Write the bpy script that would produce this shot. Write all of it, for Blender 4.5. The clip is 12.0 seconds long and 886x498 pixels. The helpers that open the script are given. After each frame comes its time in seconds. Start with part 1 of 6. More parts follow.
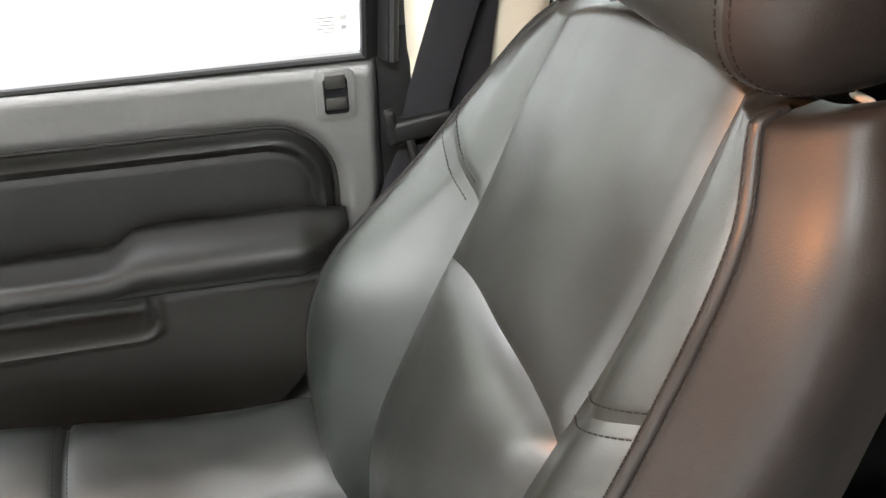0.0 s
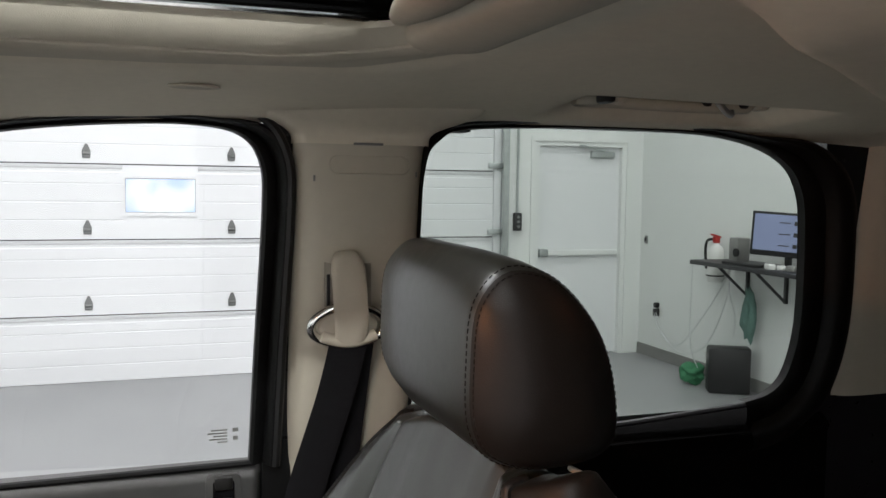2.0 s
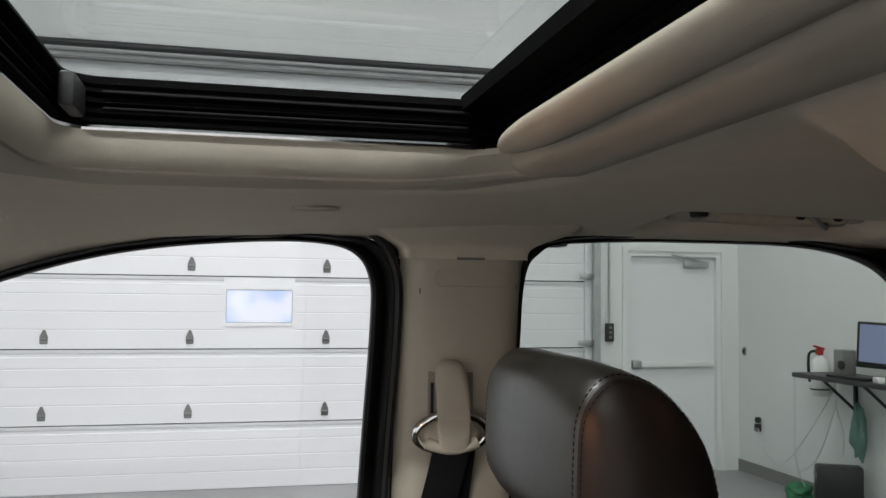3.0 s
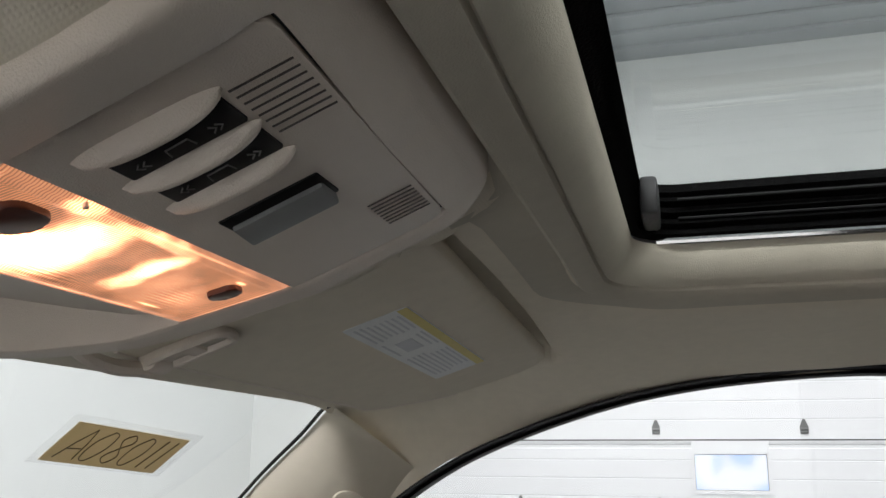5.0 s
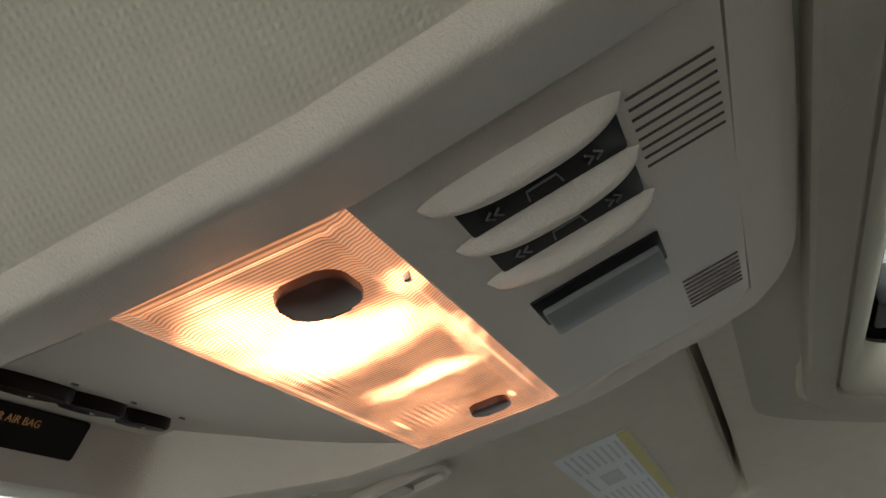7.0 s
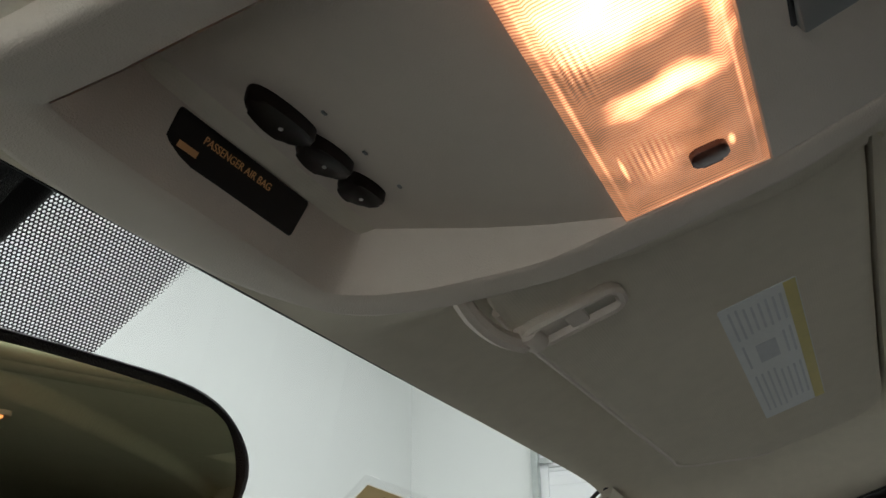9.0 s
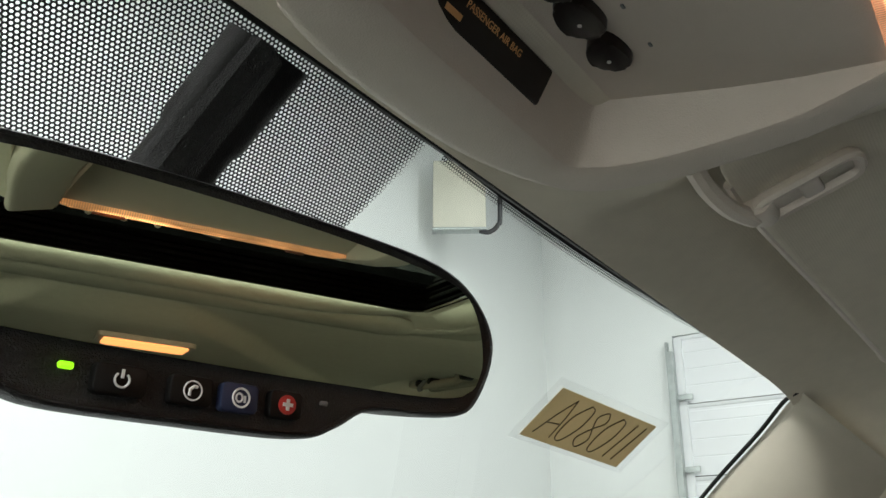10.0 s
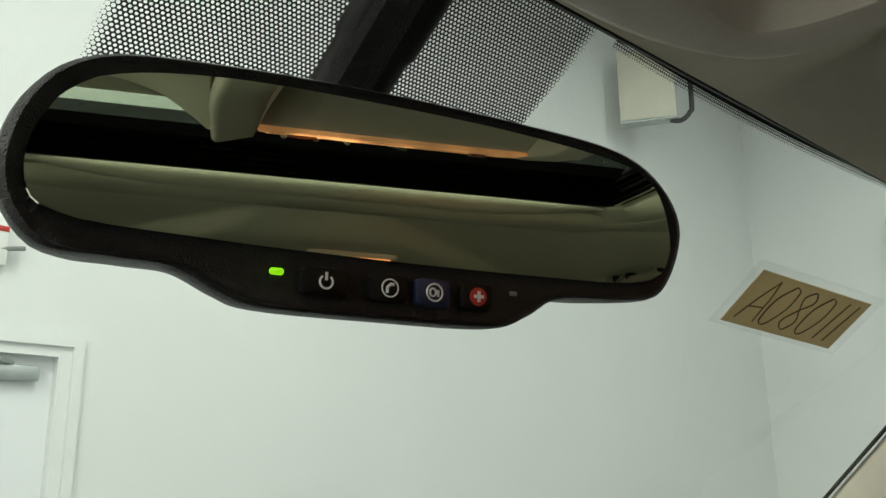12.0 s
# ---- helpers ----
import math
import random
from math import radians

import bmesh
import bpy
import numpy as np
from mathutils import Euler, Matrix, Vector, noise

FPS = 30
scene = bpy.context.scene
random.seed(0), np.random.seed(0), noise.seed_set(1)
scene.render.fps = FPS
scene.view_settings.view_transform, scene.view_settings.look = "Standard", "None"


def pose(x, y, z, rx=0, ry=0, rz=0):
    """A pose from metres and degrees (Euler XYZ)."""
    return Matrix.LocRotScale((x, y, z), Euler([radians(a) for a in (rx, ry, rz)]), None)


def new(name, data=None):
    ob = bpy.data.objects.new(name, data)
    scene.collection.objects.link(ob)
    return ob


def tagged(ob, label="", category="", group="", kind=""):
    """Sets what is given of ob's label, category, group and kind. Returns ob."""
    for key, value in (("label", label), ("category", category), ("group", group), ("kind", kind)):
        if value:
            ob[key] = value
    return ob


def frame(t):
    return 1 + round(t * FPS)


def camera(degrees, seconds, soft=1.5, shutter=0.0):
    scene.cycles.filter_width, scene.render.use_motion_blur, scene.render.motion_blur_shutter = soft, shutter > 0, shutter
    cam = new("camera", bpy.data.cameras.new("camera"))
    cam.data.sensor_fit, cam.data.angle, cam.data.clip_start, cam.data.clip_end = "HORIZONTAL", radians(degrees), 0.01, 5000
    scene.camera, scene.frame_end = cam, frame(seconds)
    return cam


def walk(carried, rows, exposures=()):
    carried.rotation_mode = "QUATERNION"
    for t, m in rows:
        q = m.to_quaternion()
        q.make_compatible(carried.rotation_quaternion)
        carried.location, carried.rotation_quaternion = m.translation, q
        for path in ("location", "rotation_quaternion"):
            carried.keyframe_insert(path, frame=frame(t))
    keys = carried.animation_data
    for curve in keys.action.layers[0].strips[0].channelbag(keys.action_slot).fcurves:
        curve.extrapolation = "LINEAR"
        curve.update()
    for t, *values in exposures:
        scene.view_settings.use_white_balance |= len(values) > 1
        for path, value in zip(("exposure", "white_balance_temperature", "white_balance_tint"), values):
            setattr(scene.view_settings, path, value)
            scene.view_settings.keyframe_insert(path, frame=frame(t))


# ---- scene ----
cam = camera(53.94, 12.0)
EXPOSURES = [(0.0, 2.34, 6500, 16), (0.5, 1.74, 6500, 16), (1.0, 1.00, 6500, 18), (1.5, 0.48, 6500, 18), (2.5, -0.08, 6500, 18), (3.5, -0.2, 6500, 20), (5.5, 0.12, 6500, 16), (6.5, 0.17, 6500, 10), (9.0, -0.25, 6500, 12), (9.5, 0.08, 6500, 12), (10.5, 0.02, 6500, 4), (11.0, -0.26, 6500, 2), (12.0, -0.6, 6800, 2)]
PATH = [
    (0.0, pose(-0.1165, -0.1390, 1.6155, 58.26, 1.05, -103.20)),
    (0.5, pose(-0.1488, -0.1561, 1.6198, 65.48, -1.03, -103.87)),
    (1.0, pose(-0.1954, -0.1338, 1.6386, 70.35, -1.51, -107.07)),
    (1.5, pose(-0.2600, -0.1488, 1.6530, 77.90, -0.87, -108.16)),
    (2.0, pose(-0.3181, -0.1325, 1.6547, 85.86, -0.73, -108.91)),
    (2.5, pose(-0.3388, -0.1156, 1.6518, 89.15, -0.54, -107.94)),
    (3.0, pose(-0.3633, -0.1041, 1.6569, 93.04, -0.61, -103.07)),
    (3.5, pose(-0.3599, -0.0943, 1.6513, 96.05, -0.95, -95.96)),
    (5.3, pose(-0.2349, 0.0298, 1.6364, 104.91, -0.06, -72.27)),
    (5.5, pose(-0.2318, 0.0452, 1.6416, 106.67, 0.74, -72.21)),
    (6.0, pose(-0.2198, 0.0671, 1.6438, 109.69, 2.00, -71.33)),
    (6.5, pose(-0.2134, 0.0919, 1.6400, 112.10, 2.12, -70.51)),
    (8.5, pose(-0.2080, 0.1043, 1.6028, 114.67, 1.08, -65.09)),
    (8.7, pose(-0.2071, 0.1291, 1.5787, 114.75, 0.79, -64.98)),
    (9.0, pose(-0.2061, 0.1570, 1.5516, 114.85, 0.47, -64.85)),
    (9.5, pose(-0.2174, 0.1923, 1.5310, 115.20, -0.16, -61.91)),
    (10.0, pose(-0.2219, 0.2031, 1.5235, 111.31, -0.09, -56.35)),
    (10.5, pose(-0.2238, 0.2005, 1.5229, 108.75, -0.48, -51.48)),
    (11.0, pose(-0.2251, 0.2015, 1.5192, 107.28, -0.54, -48.02)),
    (11.5, pose(-0.2220, 0.2005, 1.5165, 105.89, -0.55, -45.17)),
    (12.0, pose(-0.2228, 0.1962, 1.5172, 105.07, 0.67, -42.85)),
]
walk(cam, PATH, EXPOSURES)

# ---------------------------------------------------------------- helpers of this scene
def V(*a):
    return Vector(a)


def lerp(a, b, t):
    return a + (b - a) * t


def sstep(a, b, x):
    t = min(1.0, max(0.0, (x - a) / (b - a)))
    return t * t * (3 - 2 * t)


def table(pairs, x):
    """Piecewise smooth interpolation in a short table."""
    if x <= pairs[0][0]:
        return pairs[0][1]
    for (x0, y0), (x1, y1) in zip(pairs, pairs[1:]):
        if x <= x1:
            return lerp(y0, y1, (x - x0) / (x1 - x0))
    return pairs[-1][1]


def spline(pts, n=8, closed=False):
    """Catmull-Rom through a few control points."""
    p = [Vector(q) for q in pts]
    out = []
    m = len(p)
    for i in range(m if closed else m - 1):
        if closed:
            a, b, c, d = p[i - 1], p[i], p[(i + 1) % m], p[(i + 2) % m]
        else:
            a, b, c, d = p[max(i - 1, 0)], p[i], p[i + 1], p[min(i + 2, m - 1)]
        for k in range(n):
            t = k / n
            out.append(0.5 * (2 * b + (c - a) * t + (2 * a - 5 * b + 4 * c - d) * t * t + (3 * b - a - 3 * c + d) * t ** 3))
    if not closed:
        out.append(p[-1])
    return out


def link(name, bm, material, smooth=40):
    bmesh.ops.recalc_face_normals(bm, faces=bm.faces)
    me = bpy.data.meshes.new(name)
    bm.to_mesh(me)
    bm.free()
    if smooth:
        me.shade_smooth()
        me.set_sharp_from_angle(angle=radians(smooth))
    if material:
        me.materials.append(material)
    return new(name, me)


def world_of(ob):
    """An object's place in the world, worked out through its parents."""
    if ob.parent is None:
        return ob.matrix_basis.copy()
    return world_of(ob.parent) @ ob.matrix_parent_inverse @ ob.matrix_basis


def part(name, bm, material, parent, label="", smooth=40):
    ob = link(name, bm, material, smooth)
    ob.parent = parent
    ob.matrix_parent_inverse = world_of(parent).inverted()
    if label:
        ob["label"] = label
    return ob


def thing(name, base, label, category, group="", kind=""):
    ob = new(name)
    ob.empty_display_size = 0.05
    ob.location = base
    return tagged(ob, label, category, group, kind)


def solid(name, bm, material, label, category="", kind="", smooth=40):
    return tagged(link(name, bm, material, smooth), label, category, "", kind)


def frame_at(o, u, v):
    """A matrix with origin o, x along u, y near v, z their normal."""
    u = Vector(u).normalized()
    n = u.cross(Vector(v)).normalized()
    w = n.cross(u)
    m = Matrix((u, w, n)).transposed().to_4x4()
    m.translation = Vector(o)
    return m


def box(size, m=None, bevel=0.0, seg=2, bm=None):
    """A bevelled box, centred; size in x, y, z."""
    b = bmesh.new()
    bmesh.ops.create_cube(b, size=1.0)
    bmesh.ops.scale(b, vec=size, verts=b.verts)
    if bevel:
        bmesh.ops.bevel(b, geom=b.edges[:], offset=bevel, segments=seg, profile=0.5, affect="EDGES")
    if m is not None:
        bmesh.ops.transform(b, matrix=m, verts=b.verts)
    return join(bm, b)


def join(bm, b):
    if bm is None:
        return b
    me = bpy.data.meshes.new("tmp")
    b.to_mesh(me)
    b.free()
    bm.from_mesh(me)
    bpy.data.meshes.remove(me)
    return bm


def cyl(r, h, m=None, n=24, r2=None, bevel=0.0, bm=None):
    b = bmesh.new()
    bmesh.ops.create_cone(b, cap_ends=True, segments=n, radius1=r, radius2=r if r2 is None else r2, depth=h)
    if bevel:
        rim = [e for e in b.edges if len(e.link_faces) == 2 and any(len(f.verts) > 4 for f in e.link_faces)]
        bmesh.ops.bevel(b, geom=rim, offset=bevel, segments=2, profile=0.5, affect="EDGES")
    if m is not None:
        bmesh.ops.transform(b, matrix=m, verts=b.verts)
    return join(bm, b)


def tube(pts, r, n=8, closed=False, bm=None, flat=1.0):
    """A tube along points; flat squeezes it along its binormal. r may be a function of 0..1."""
    bm = bm or bmesh.new()
    p = [Vector(q) for q in pts]
    m = len(p)
    rings, up = [], None
    for i, c in enumerate(p):
        a = p[i - 1] if (i or closed) else p[i]
        b = p[(i + 1) % m] if (i < m - 1 or closed) else p[i]
        t = (b - a).normalized()
        if up is None:
            up = t.orthogonal().normalized()
        up = (up - t * up.dot(t)).normalized()
        side = t.cross(up)
        rr = r(i / max(1, m - 1)) if callable(r) else r
        rings.append([bm.verts.new(c + up * (rr * math.cos(k * 2 * math.pi / n)) + side * (rr * flat * math.sin(k * 2 * math.pi / n))) for k in range(n)])
    for i in range(m if closed else m - 1):
        a, b = rings[i], rings[(i + 1) % m]
        for k in range(n):
            bm.faces.new((a[k], a[(k + 1) % n], b[(k + 1) % n], b[k]))
    if not closed:
        bm.faces.new(rings[0][::-1])
        bm.faces.new(rings[-1])
    return bm


def grid(f, nu, nv, wrap_u=False, keep=None, bm=None):
    """A sheet of f(u, v), u and v in 0..1; keep(i, j) says which cells stay."""
    bm = bm or bmesh.new()
    vs = [[bm.verts.new(f(i / nu, j / nv)) for j in range(nv + 1)] for i in range(nu if wrap_u else nu + 1)]
    for i in range(nu):
        for j in range(nv):
            if keep is None or keep(i, j):
                a, b = vs[i], vs[(i + 1) % len(vs)]
                bm.faces.new((a[j], b[j], b[j + 1], a[j + 1]))
    return bm


def loft(rings, caps=True, bm=None, closed=True):
    bm = bm or bmesh.new()
    vs = [[bm.verts.new(p) for p in r] for r in rings]
    n = len(vs[0])
    for a, b in zip(vs, vs[1:]):
        for k in range(n if closed else n - 1):
            bm.faces.new((a[k], a[(k + 1) % n], b[(k + 1) % n], b[k]))
    if caps and closed:
        bm.faces.new(vs[0][::-1])
        bm.faces.new(vs[-1])
    return bm


def thicken(bm, d):
    """Gives a sheet thickness along its normals."""
    bmesh.ops.recalc_face_normals(bm, faces=bm.faces)
    bmesh.ops.solidify(bm, geom=bm.faces[:], thickness=d)
    return bm


def prism(outline, depth, m, bevel=0.0, seg=2, bm=None):
    """A plate of a 2D outline in the xy plane of m, from z = 0 to z = -depth, with its front edge rounded."""
    b = bmesh.new()
    top = [b.verts.new((x, y, 0)) for x, y in outline]
    bot = [b.verts.new((x, y, -depth)) for x, y in outline]
    face = b.faces.new(top)
    b.faces.new(bot[::-1])
    n = len(top)
    for k in range(n):
        b.faces.new((top[k], bot[k], bot[(k + 1) % n], top[(k + 1) % n]))
    if bevel:
        bmesh.ops.bevel(b, geom=list(face.edges), offset=bevel, segments=seg, profile=0.5, affect="EDGES")
    bmesh.ops.transform(b, matrix=m, verts=b.verts)
    return join(bm, b)


def rrect(w, h, r, n=5, cx=0.0, cy=0.0):
    """A rounded rectangle's outline."""
    out = []
    for sx, sy, a0 in ((1, 1, 0), (-1, 1, 90), (-1, -1, 180), (1, -1, 270)):
        for k in range(n + 1):
            a = radians(a0 + 90 * k / n)
            out.append((cx + sx * (w / 2 - r) + r * math.cos(a), cy + sy * (h / 2 - r) + r * math.sin(a)))
    return out


def lettering(text, size, m):
    """Built-in letters as a mesh in the xy plane of m, centred."""
    cu = bpy.data.curves.new("letters", "FONT")
    cu.body, cu.size, cu.align_x, cu.align_y, cu.extrude = text, size, "CENTER", "CENTER", 0.0001
    ob = bpy.data.objects.new("letters", cu)
    scene.collection.objects.link(ob)
    me = bpy.data.meshes.new_from_object(ob.evaluated_get(bpy.context.evaluated_depsgraph_get()))
    bpy.data.objects.remove(ob)
    bm = bmesh.new()
    bm.from_mesh(me)
    bmesh.ops.transform(bm, matrix=m, verts=bm.verts)
    return bm


# ---------------------------------------------------------------- world and large lights
world = bpy.data.worlds.new("world")
scene.world = world
world.use_nodes = True
sky = world.node_tree.nodes.new("ShaderNodeTexSky")
sky.sky_type, sky.sun_disc, sky.sun_elevation, sky.sun_rotation = "NISHITA", False, radians(40), radians(90)
world.node_tree.nodes["Background"].inputs[1].default_value = 0.1
world.node_tree.links.new(sky.outputs[0], world.node_tree.nodes["Background"].inputs[0])

CEIL = 5.2
LAMPS = [(-3.2, -2.6, 260), (-3.2, 0.9, 330), (1.2, -3.0, 110), (1.2, 1.4, 120), (5.0, -3.0, 70), (5.0, 0.6, 70)]
for lx, ly, watts in LAMPS:
    la = bpy.data.lights.new("fluorescent", "AREA")
    la.shape, la.size, la.size_y, la.energy, la.color = "RECTANGLE", 0.3, 2.4, watts, (0.98, 1.0, 0.985)
    lo = new("fluorescent_light", la)
    lo.location = (lx, ly, CEIL - 0.14)

# ---------------------------------------------------------------- materials
def mat(name, color, rough=0.5, metal=0.0, var=0.12, scale=8.0, bump=0.0, bscale=300.0, spec=0.5, coat=0.0, tint=None):
    """A surface with colour variation at two scales, uneven gloss and fine relief."""
    m = bpy.data.materials.new(name)
    m.use_nodes = True
    nt = m.node_tree
    b = nt.nodes["Principled BSDF"]
    tc = nt.nodes.new("ShaderNodeTexCoord")
    big = nt.nodes.new("ShaderNodeTexNoise")
    big.inputs["Scale"].default_value, big.inputs["Detail"].default_value = scale, 4
    small = nt.nodes.new("ShaderNodeTexNoise")
    small.inputs["Scale"].default_value, small.inputs["Detail"].default_value = scale * 14, 3
    nt.links.new(tc.outputs["Object"], big.inputs["Vector"])
    nt.links.new(tc.outputs["Object"], small.inputs["Vector"])
    add = nt.nodes.new("ShaderNodeMath")
    add.operation = "MULTIPLY_ADD"
    add.inputs[1].default_value = 0.45
    nt.links.new(small.outputs["Fac"], add.inputs[0])
    half = nt.nodes.new("ShaderNodeMath")
    half.operation = "MULTIPLY"
    half.inputs[1].default_value = 0.55
    nt.links.new(big.outputs["Fac"], half.inputs[0])
    nt.links.new(half.outputs[0], add.inputs[2])
    ramp = nt.nodes.new("ShaderNodeValToRGB")
    lo = tint or tuple(c * (1 - var) for c in color)
    hi = tuple(min(1, c * (1 + var)) for c in color)
    ramp.color_ramp.elements[0].position, ramp.color_ramp.elements[1].position = 0.32, 0.68
    ramp.color_ramp.elements[0].color, ramp.color_ramp.elements[1].color = (*lo, 1), (*hi, 1)
    nt.links.new(add.outputs[0], ramp.inputs[0])
    nt.links.new(ramp.outputs[0], b.inputs["Base Color"])
    rr = nt.nodes.new("ShaderNodeMapRange")
    rr.inputs["To Min"].default_value, rr.inputs["To Max"].default_value = max(0.02, rough - 0.07), min(1, rough + 0.07)
    nt.links.new(small.outputs["Fac"], rr.inputs["Value"])
    nt.links.new(rr.outputs[0], b.inputs["Roughness"])
    b.inputs["Metallic"].default_value = metal
    b.inputs["Specular IOR Level"].default_value = spec
    b.inputs["Coat Weight"].default_value = coat
    b.inputs["Coat Roughness"].default_value = 0.15
    if bump:
        n = nt.nodes.new("ShaderNodeTexNoise")
        n.inputs["Scale"].default_value, n.inputs["Detail"].default_value = bscale, 2
        nt.links.new(tc.outputs["Object"], n.inputs["Vector"])
        bp = nt.nodes.new("ShaderNodeBump")
        bp.inputs["Strength"].default_value, bp.inputs["Distance"].default_value = bump, 0.001
        nt.links.new(n.outputs["Fac"], bp.inputs["Height"])
        nt.links.new(bp.outputs[0], b.inputs["Normal"])
    return m


def relief(m, kind, scale, strength, distance=0.001, mapping=(1, 1, 1)):
    """Adds a woven or pebbled relief on top of a material."""
    nt = m.node_tree
    b = nt.nodes["Principled BSDF"]
    tc = nt.nodes.new("ShaderNodeTexCoord")
    mp = nt.nodes.new("ShaderNodeMapping")
    mp.inputs["Scale"].default_value = mapping
    nt.links.new(tc.outputs["Object"], mp.inputs["Vector"])
    if kind == "pebble":
        t = nt.nodes.new("ShaderNodeTexVoronoi")
        t.inputs["Scale"].default_value = scale
        out = t.outputs["Distance"]
        nt.links.new(mp.outputs[0], t.inputs["Vector"])
    else:
        t1 = nt.nodes.new("ShaderNodeTexWave")
        t1.bands_direction = "X"
        t1.inputs["Scale"].default_value, t1.inputs["Distortion"].default_value = scale, 0.6
        t2 = nt.nodes.new("ShaderNodeTexWave")
        t2.bands_direction = "Y"
        t2.inputs["Scale"].default_value, t2.inputs["Distortion"].default_value = scale, 0.6
        for t in (t1, t2):
            nt.links.new(mp.outputs[0], t.inputs["Vector"])
        mx = nt.nodes.new("ShaderNodeMath")
        mx.operation = "MULTIPLY"
        nt.links.new(t1.outputs["Fac"], mx.inputs[0])
        nt.links.new(t2.outputs["Fac"], mx.inputs[1])
        out = mx.outputs[0]
    bp = nt.nodes.new("ShaderNodeBump")
    bp.inputs["Strength"].default_value, bp.inputs["Distance"].default_value = strength, distance
    nt.links.new(out, bp.inputs["Height"])
    if b.inputs["Normal"].links:
        nt.links.new(b.inputs["Normal"].links[0].from_socket, bp.inputs["Normal"])
    nt.links.new(bp.outputs[0], b.inputs["Normal"])
    return m


def glass_mat(name, tint, gloss=1.45):
    """Thin glazing: clear with a Fresnel gloss."""
    m = bpy.data.materials.new(name)
    m.use_nodes = True
    nt = m.node_tree
    nt.nodes.remove(nt.nodes["Principled BSDF"])
    tr = nt.nodes.new("ShaderNodeBsdfTransparent")
    tr.inputs[0].default_value = (*tint, 1)
    gl = nt.nodes.new("ShaderNodeBsdfGlossy")
    gl.inputs["Roughness"].default_value = 0.01
    lw = nt.nodes.new("ShaderNodeLayerWeight")
    lw.inputs[0].default_value = 0.5
    pw = nt.nodes.new("ShaderNodeMath")
    pw.operation = "POWER"
    pw.inputs[1].default_value = 5.0
    nt.links.new(lw.outputs["Facing"], pw.inputs[0])
    fr = nt.nodes.new("ShaderNodeMath")
    fr.operation = "MULTIPLY_ADD"
    f0 = ((gloss - 1) / (gloss + 1)) ** 2
    fr.inputs[1].default_value, fr.inputs[2].default_value = 0.75 * (1 - f0), f0
    nt.links.new(pw.outputs[0], fr.inputs[0])
    mx = nt.nodes.new("ShaderNodeMixShader")
    nt.links.new(fr.outputs[0], mx.inputs[0])
    nt.links.new(tr.outputs[0], mx.inputs[1])
    nt.links.new(gl.outputs[0], mx.inputs[2])
    nt.links.new(mx.outputs[0], nt.nodes["Material Output"].inputs[0])
    return m


def glow(name, color, strength):
    m = bpy.data.materials.new(name)
    m.use_nodes = True
    b = m.node_tree.nodes["Principled BSDF"]
    b.inputs["Base Color"].default_value = (*color, 1)
    b.inputs["Emission Color"].default_value = (*color, 1)
    b.inputs["Emission Strength"].default_value = strength
    return m


# headliner greige with shade put in: a quarter darker, for lips and roof fittings
M_LIP = mat("shaded_lip_cloth", (0.52, 0.478, 0.388), 0.9, var=0.05, scale=6, bump=0.3, bscale=1100, spec=0.15)
M_HEAD = relief(mat("headliner_cloth", (0.71, 0.645, 0.525), 0.92, var=0.05, scale=6, bump=0.10, bscale=1100, spec=0.15), "weave", 230, 0.16)
M_BEIGE = mat("beige_plastic", (0.53, 0.482, 0.388), 0.48, var=0.04, scale=5, bump=0.25, bscale=1400)
M_CONS = mat("console_plastic", (0.68, 0.595, 0.505), 0.5, var=0.03, scale=7, bump=0.3, bscale=1600)
M_LEATH = relief(mat("ebony_side_vinyl", (0.0105, 0.0098, 0.0090), 0.44, var=0.15, scale=9, bump=0.12, bscale=60, spec=0.24), "pebble", 900, 0.08)
M_BOLST = relief(mat("ebony_leather", (0.0105, 0.0124, 0.0110), 0.33, var=0.15, scale=9, bump=0.12, bscale=60, spec=1.0), "pebble", 900, 0.08)
M_PERF = relief(mat("perforated_leather", (0.0115, 0.0128, 0.0118), 0.34, var=0.12, scale=9, bump=0.1, bscale=60, spec=1.0), "pebble", 900, 0.06)
M_SEATB = relief(mat("cushion_leather", (0.0105, 0.0118, 0.0108), 0.46, var=0.15, scale=9, bump=0.2, bscale=60, spec=0.6), "pebble", 900, 0.08)
M_THREAD = mat("grey_thread", (0.0045, 0.0040, 0.0037), 0.8, var=0.2, spec=0.2)
M_DOORUP = mat("grey_door_plastic", (0.070, 0.0695, 0.067), 0.45, var=0.10, scale=10, bump=0.5, bscale=1200, spec=0.5)
M_DOOR = mat("charcoal_plastic", (0.0130, 0.0124, 0.0110), 0.46, var=0.15, scale=10, bump=0.5, bscale=1200, spec=0.32)
M_DOOR2 = mat("padded_charcoal_vinyl", (0.0095, 0.0094, 0.0086), 0.38, var=0.15, scale=10, bump=0.4, bscale=900, spec=0.24)
M_BLACK = mat("black_plastic", (0.008, 0.008, 0.008), 0.45, var=0.2, bump=0.4, bscale=1500)
M_ARM = mat("brown_black_plastic", (0.0060, 0.0050, 0.0042), 0.55, var=0.2, bump=0.4, bscale=1500, spec=0.3)
M_RUBBER = mat("black_rubber", (0.004, 0.004, 0.004), 0.55, var=0.3, scale=12, spec=0.25)
M_GLOSSK = mat("gloss_black", (0.006, 0.006, 0.007), 0.18, var=0.2)
M_BELT = relief(mat("belt_webbing", (0.0062, 0.0060, 0.0074), 0.75, var=0.15, scale=20, spec=0.25), "weave", 260, 0.25, 0.0008, (1, 3.2, 1))
M_CHROME = mat("chrome", (0.75, 0.74, 0.72), 0.12, metal=1.0, var=0.05)
M_STEEL = mat("galvanised_steel", (0.45, 0.48, 0.47), 0.42, metal=0.8, var=0.2, scale=14)
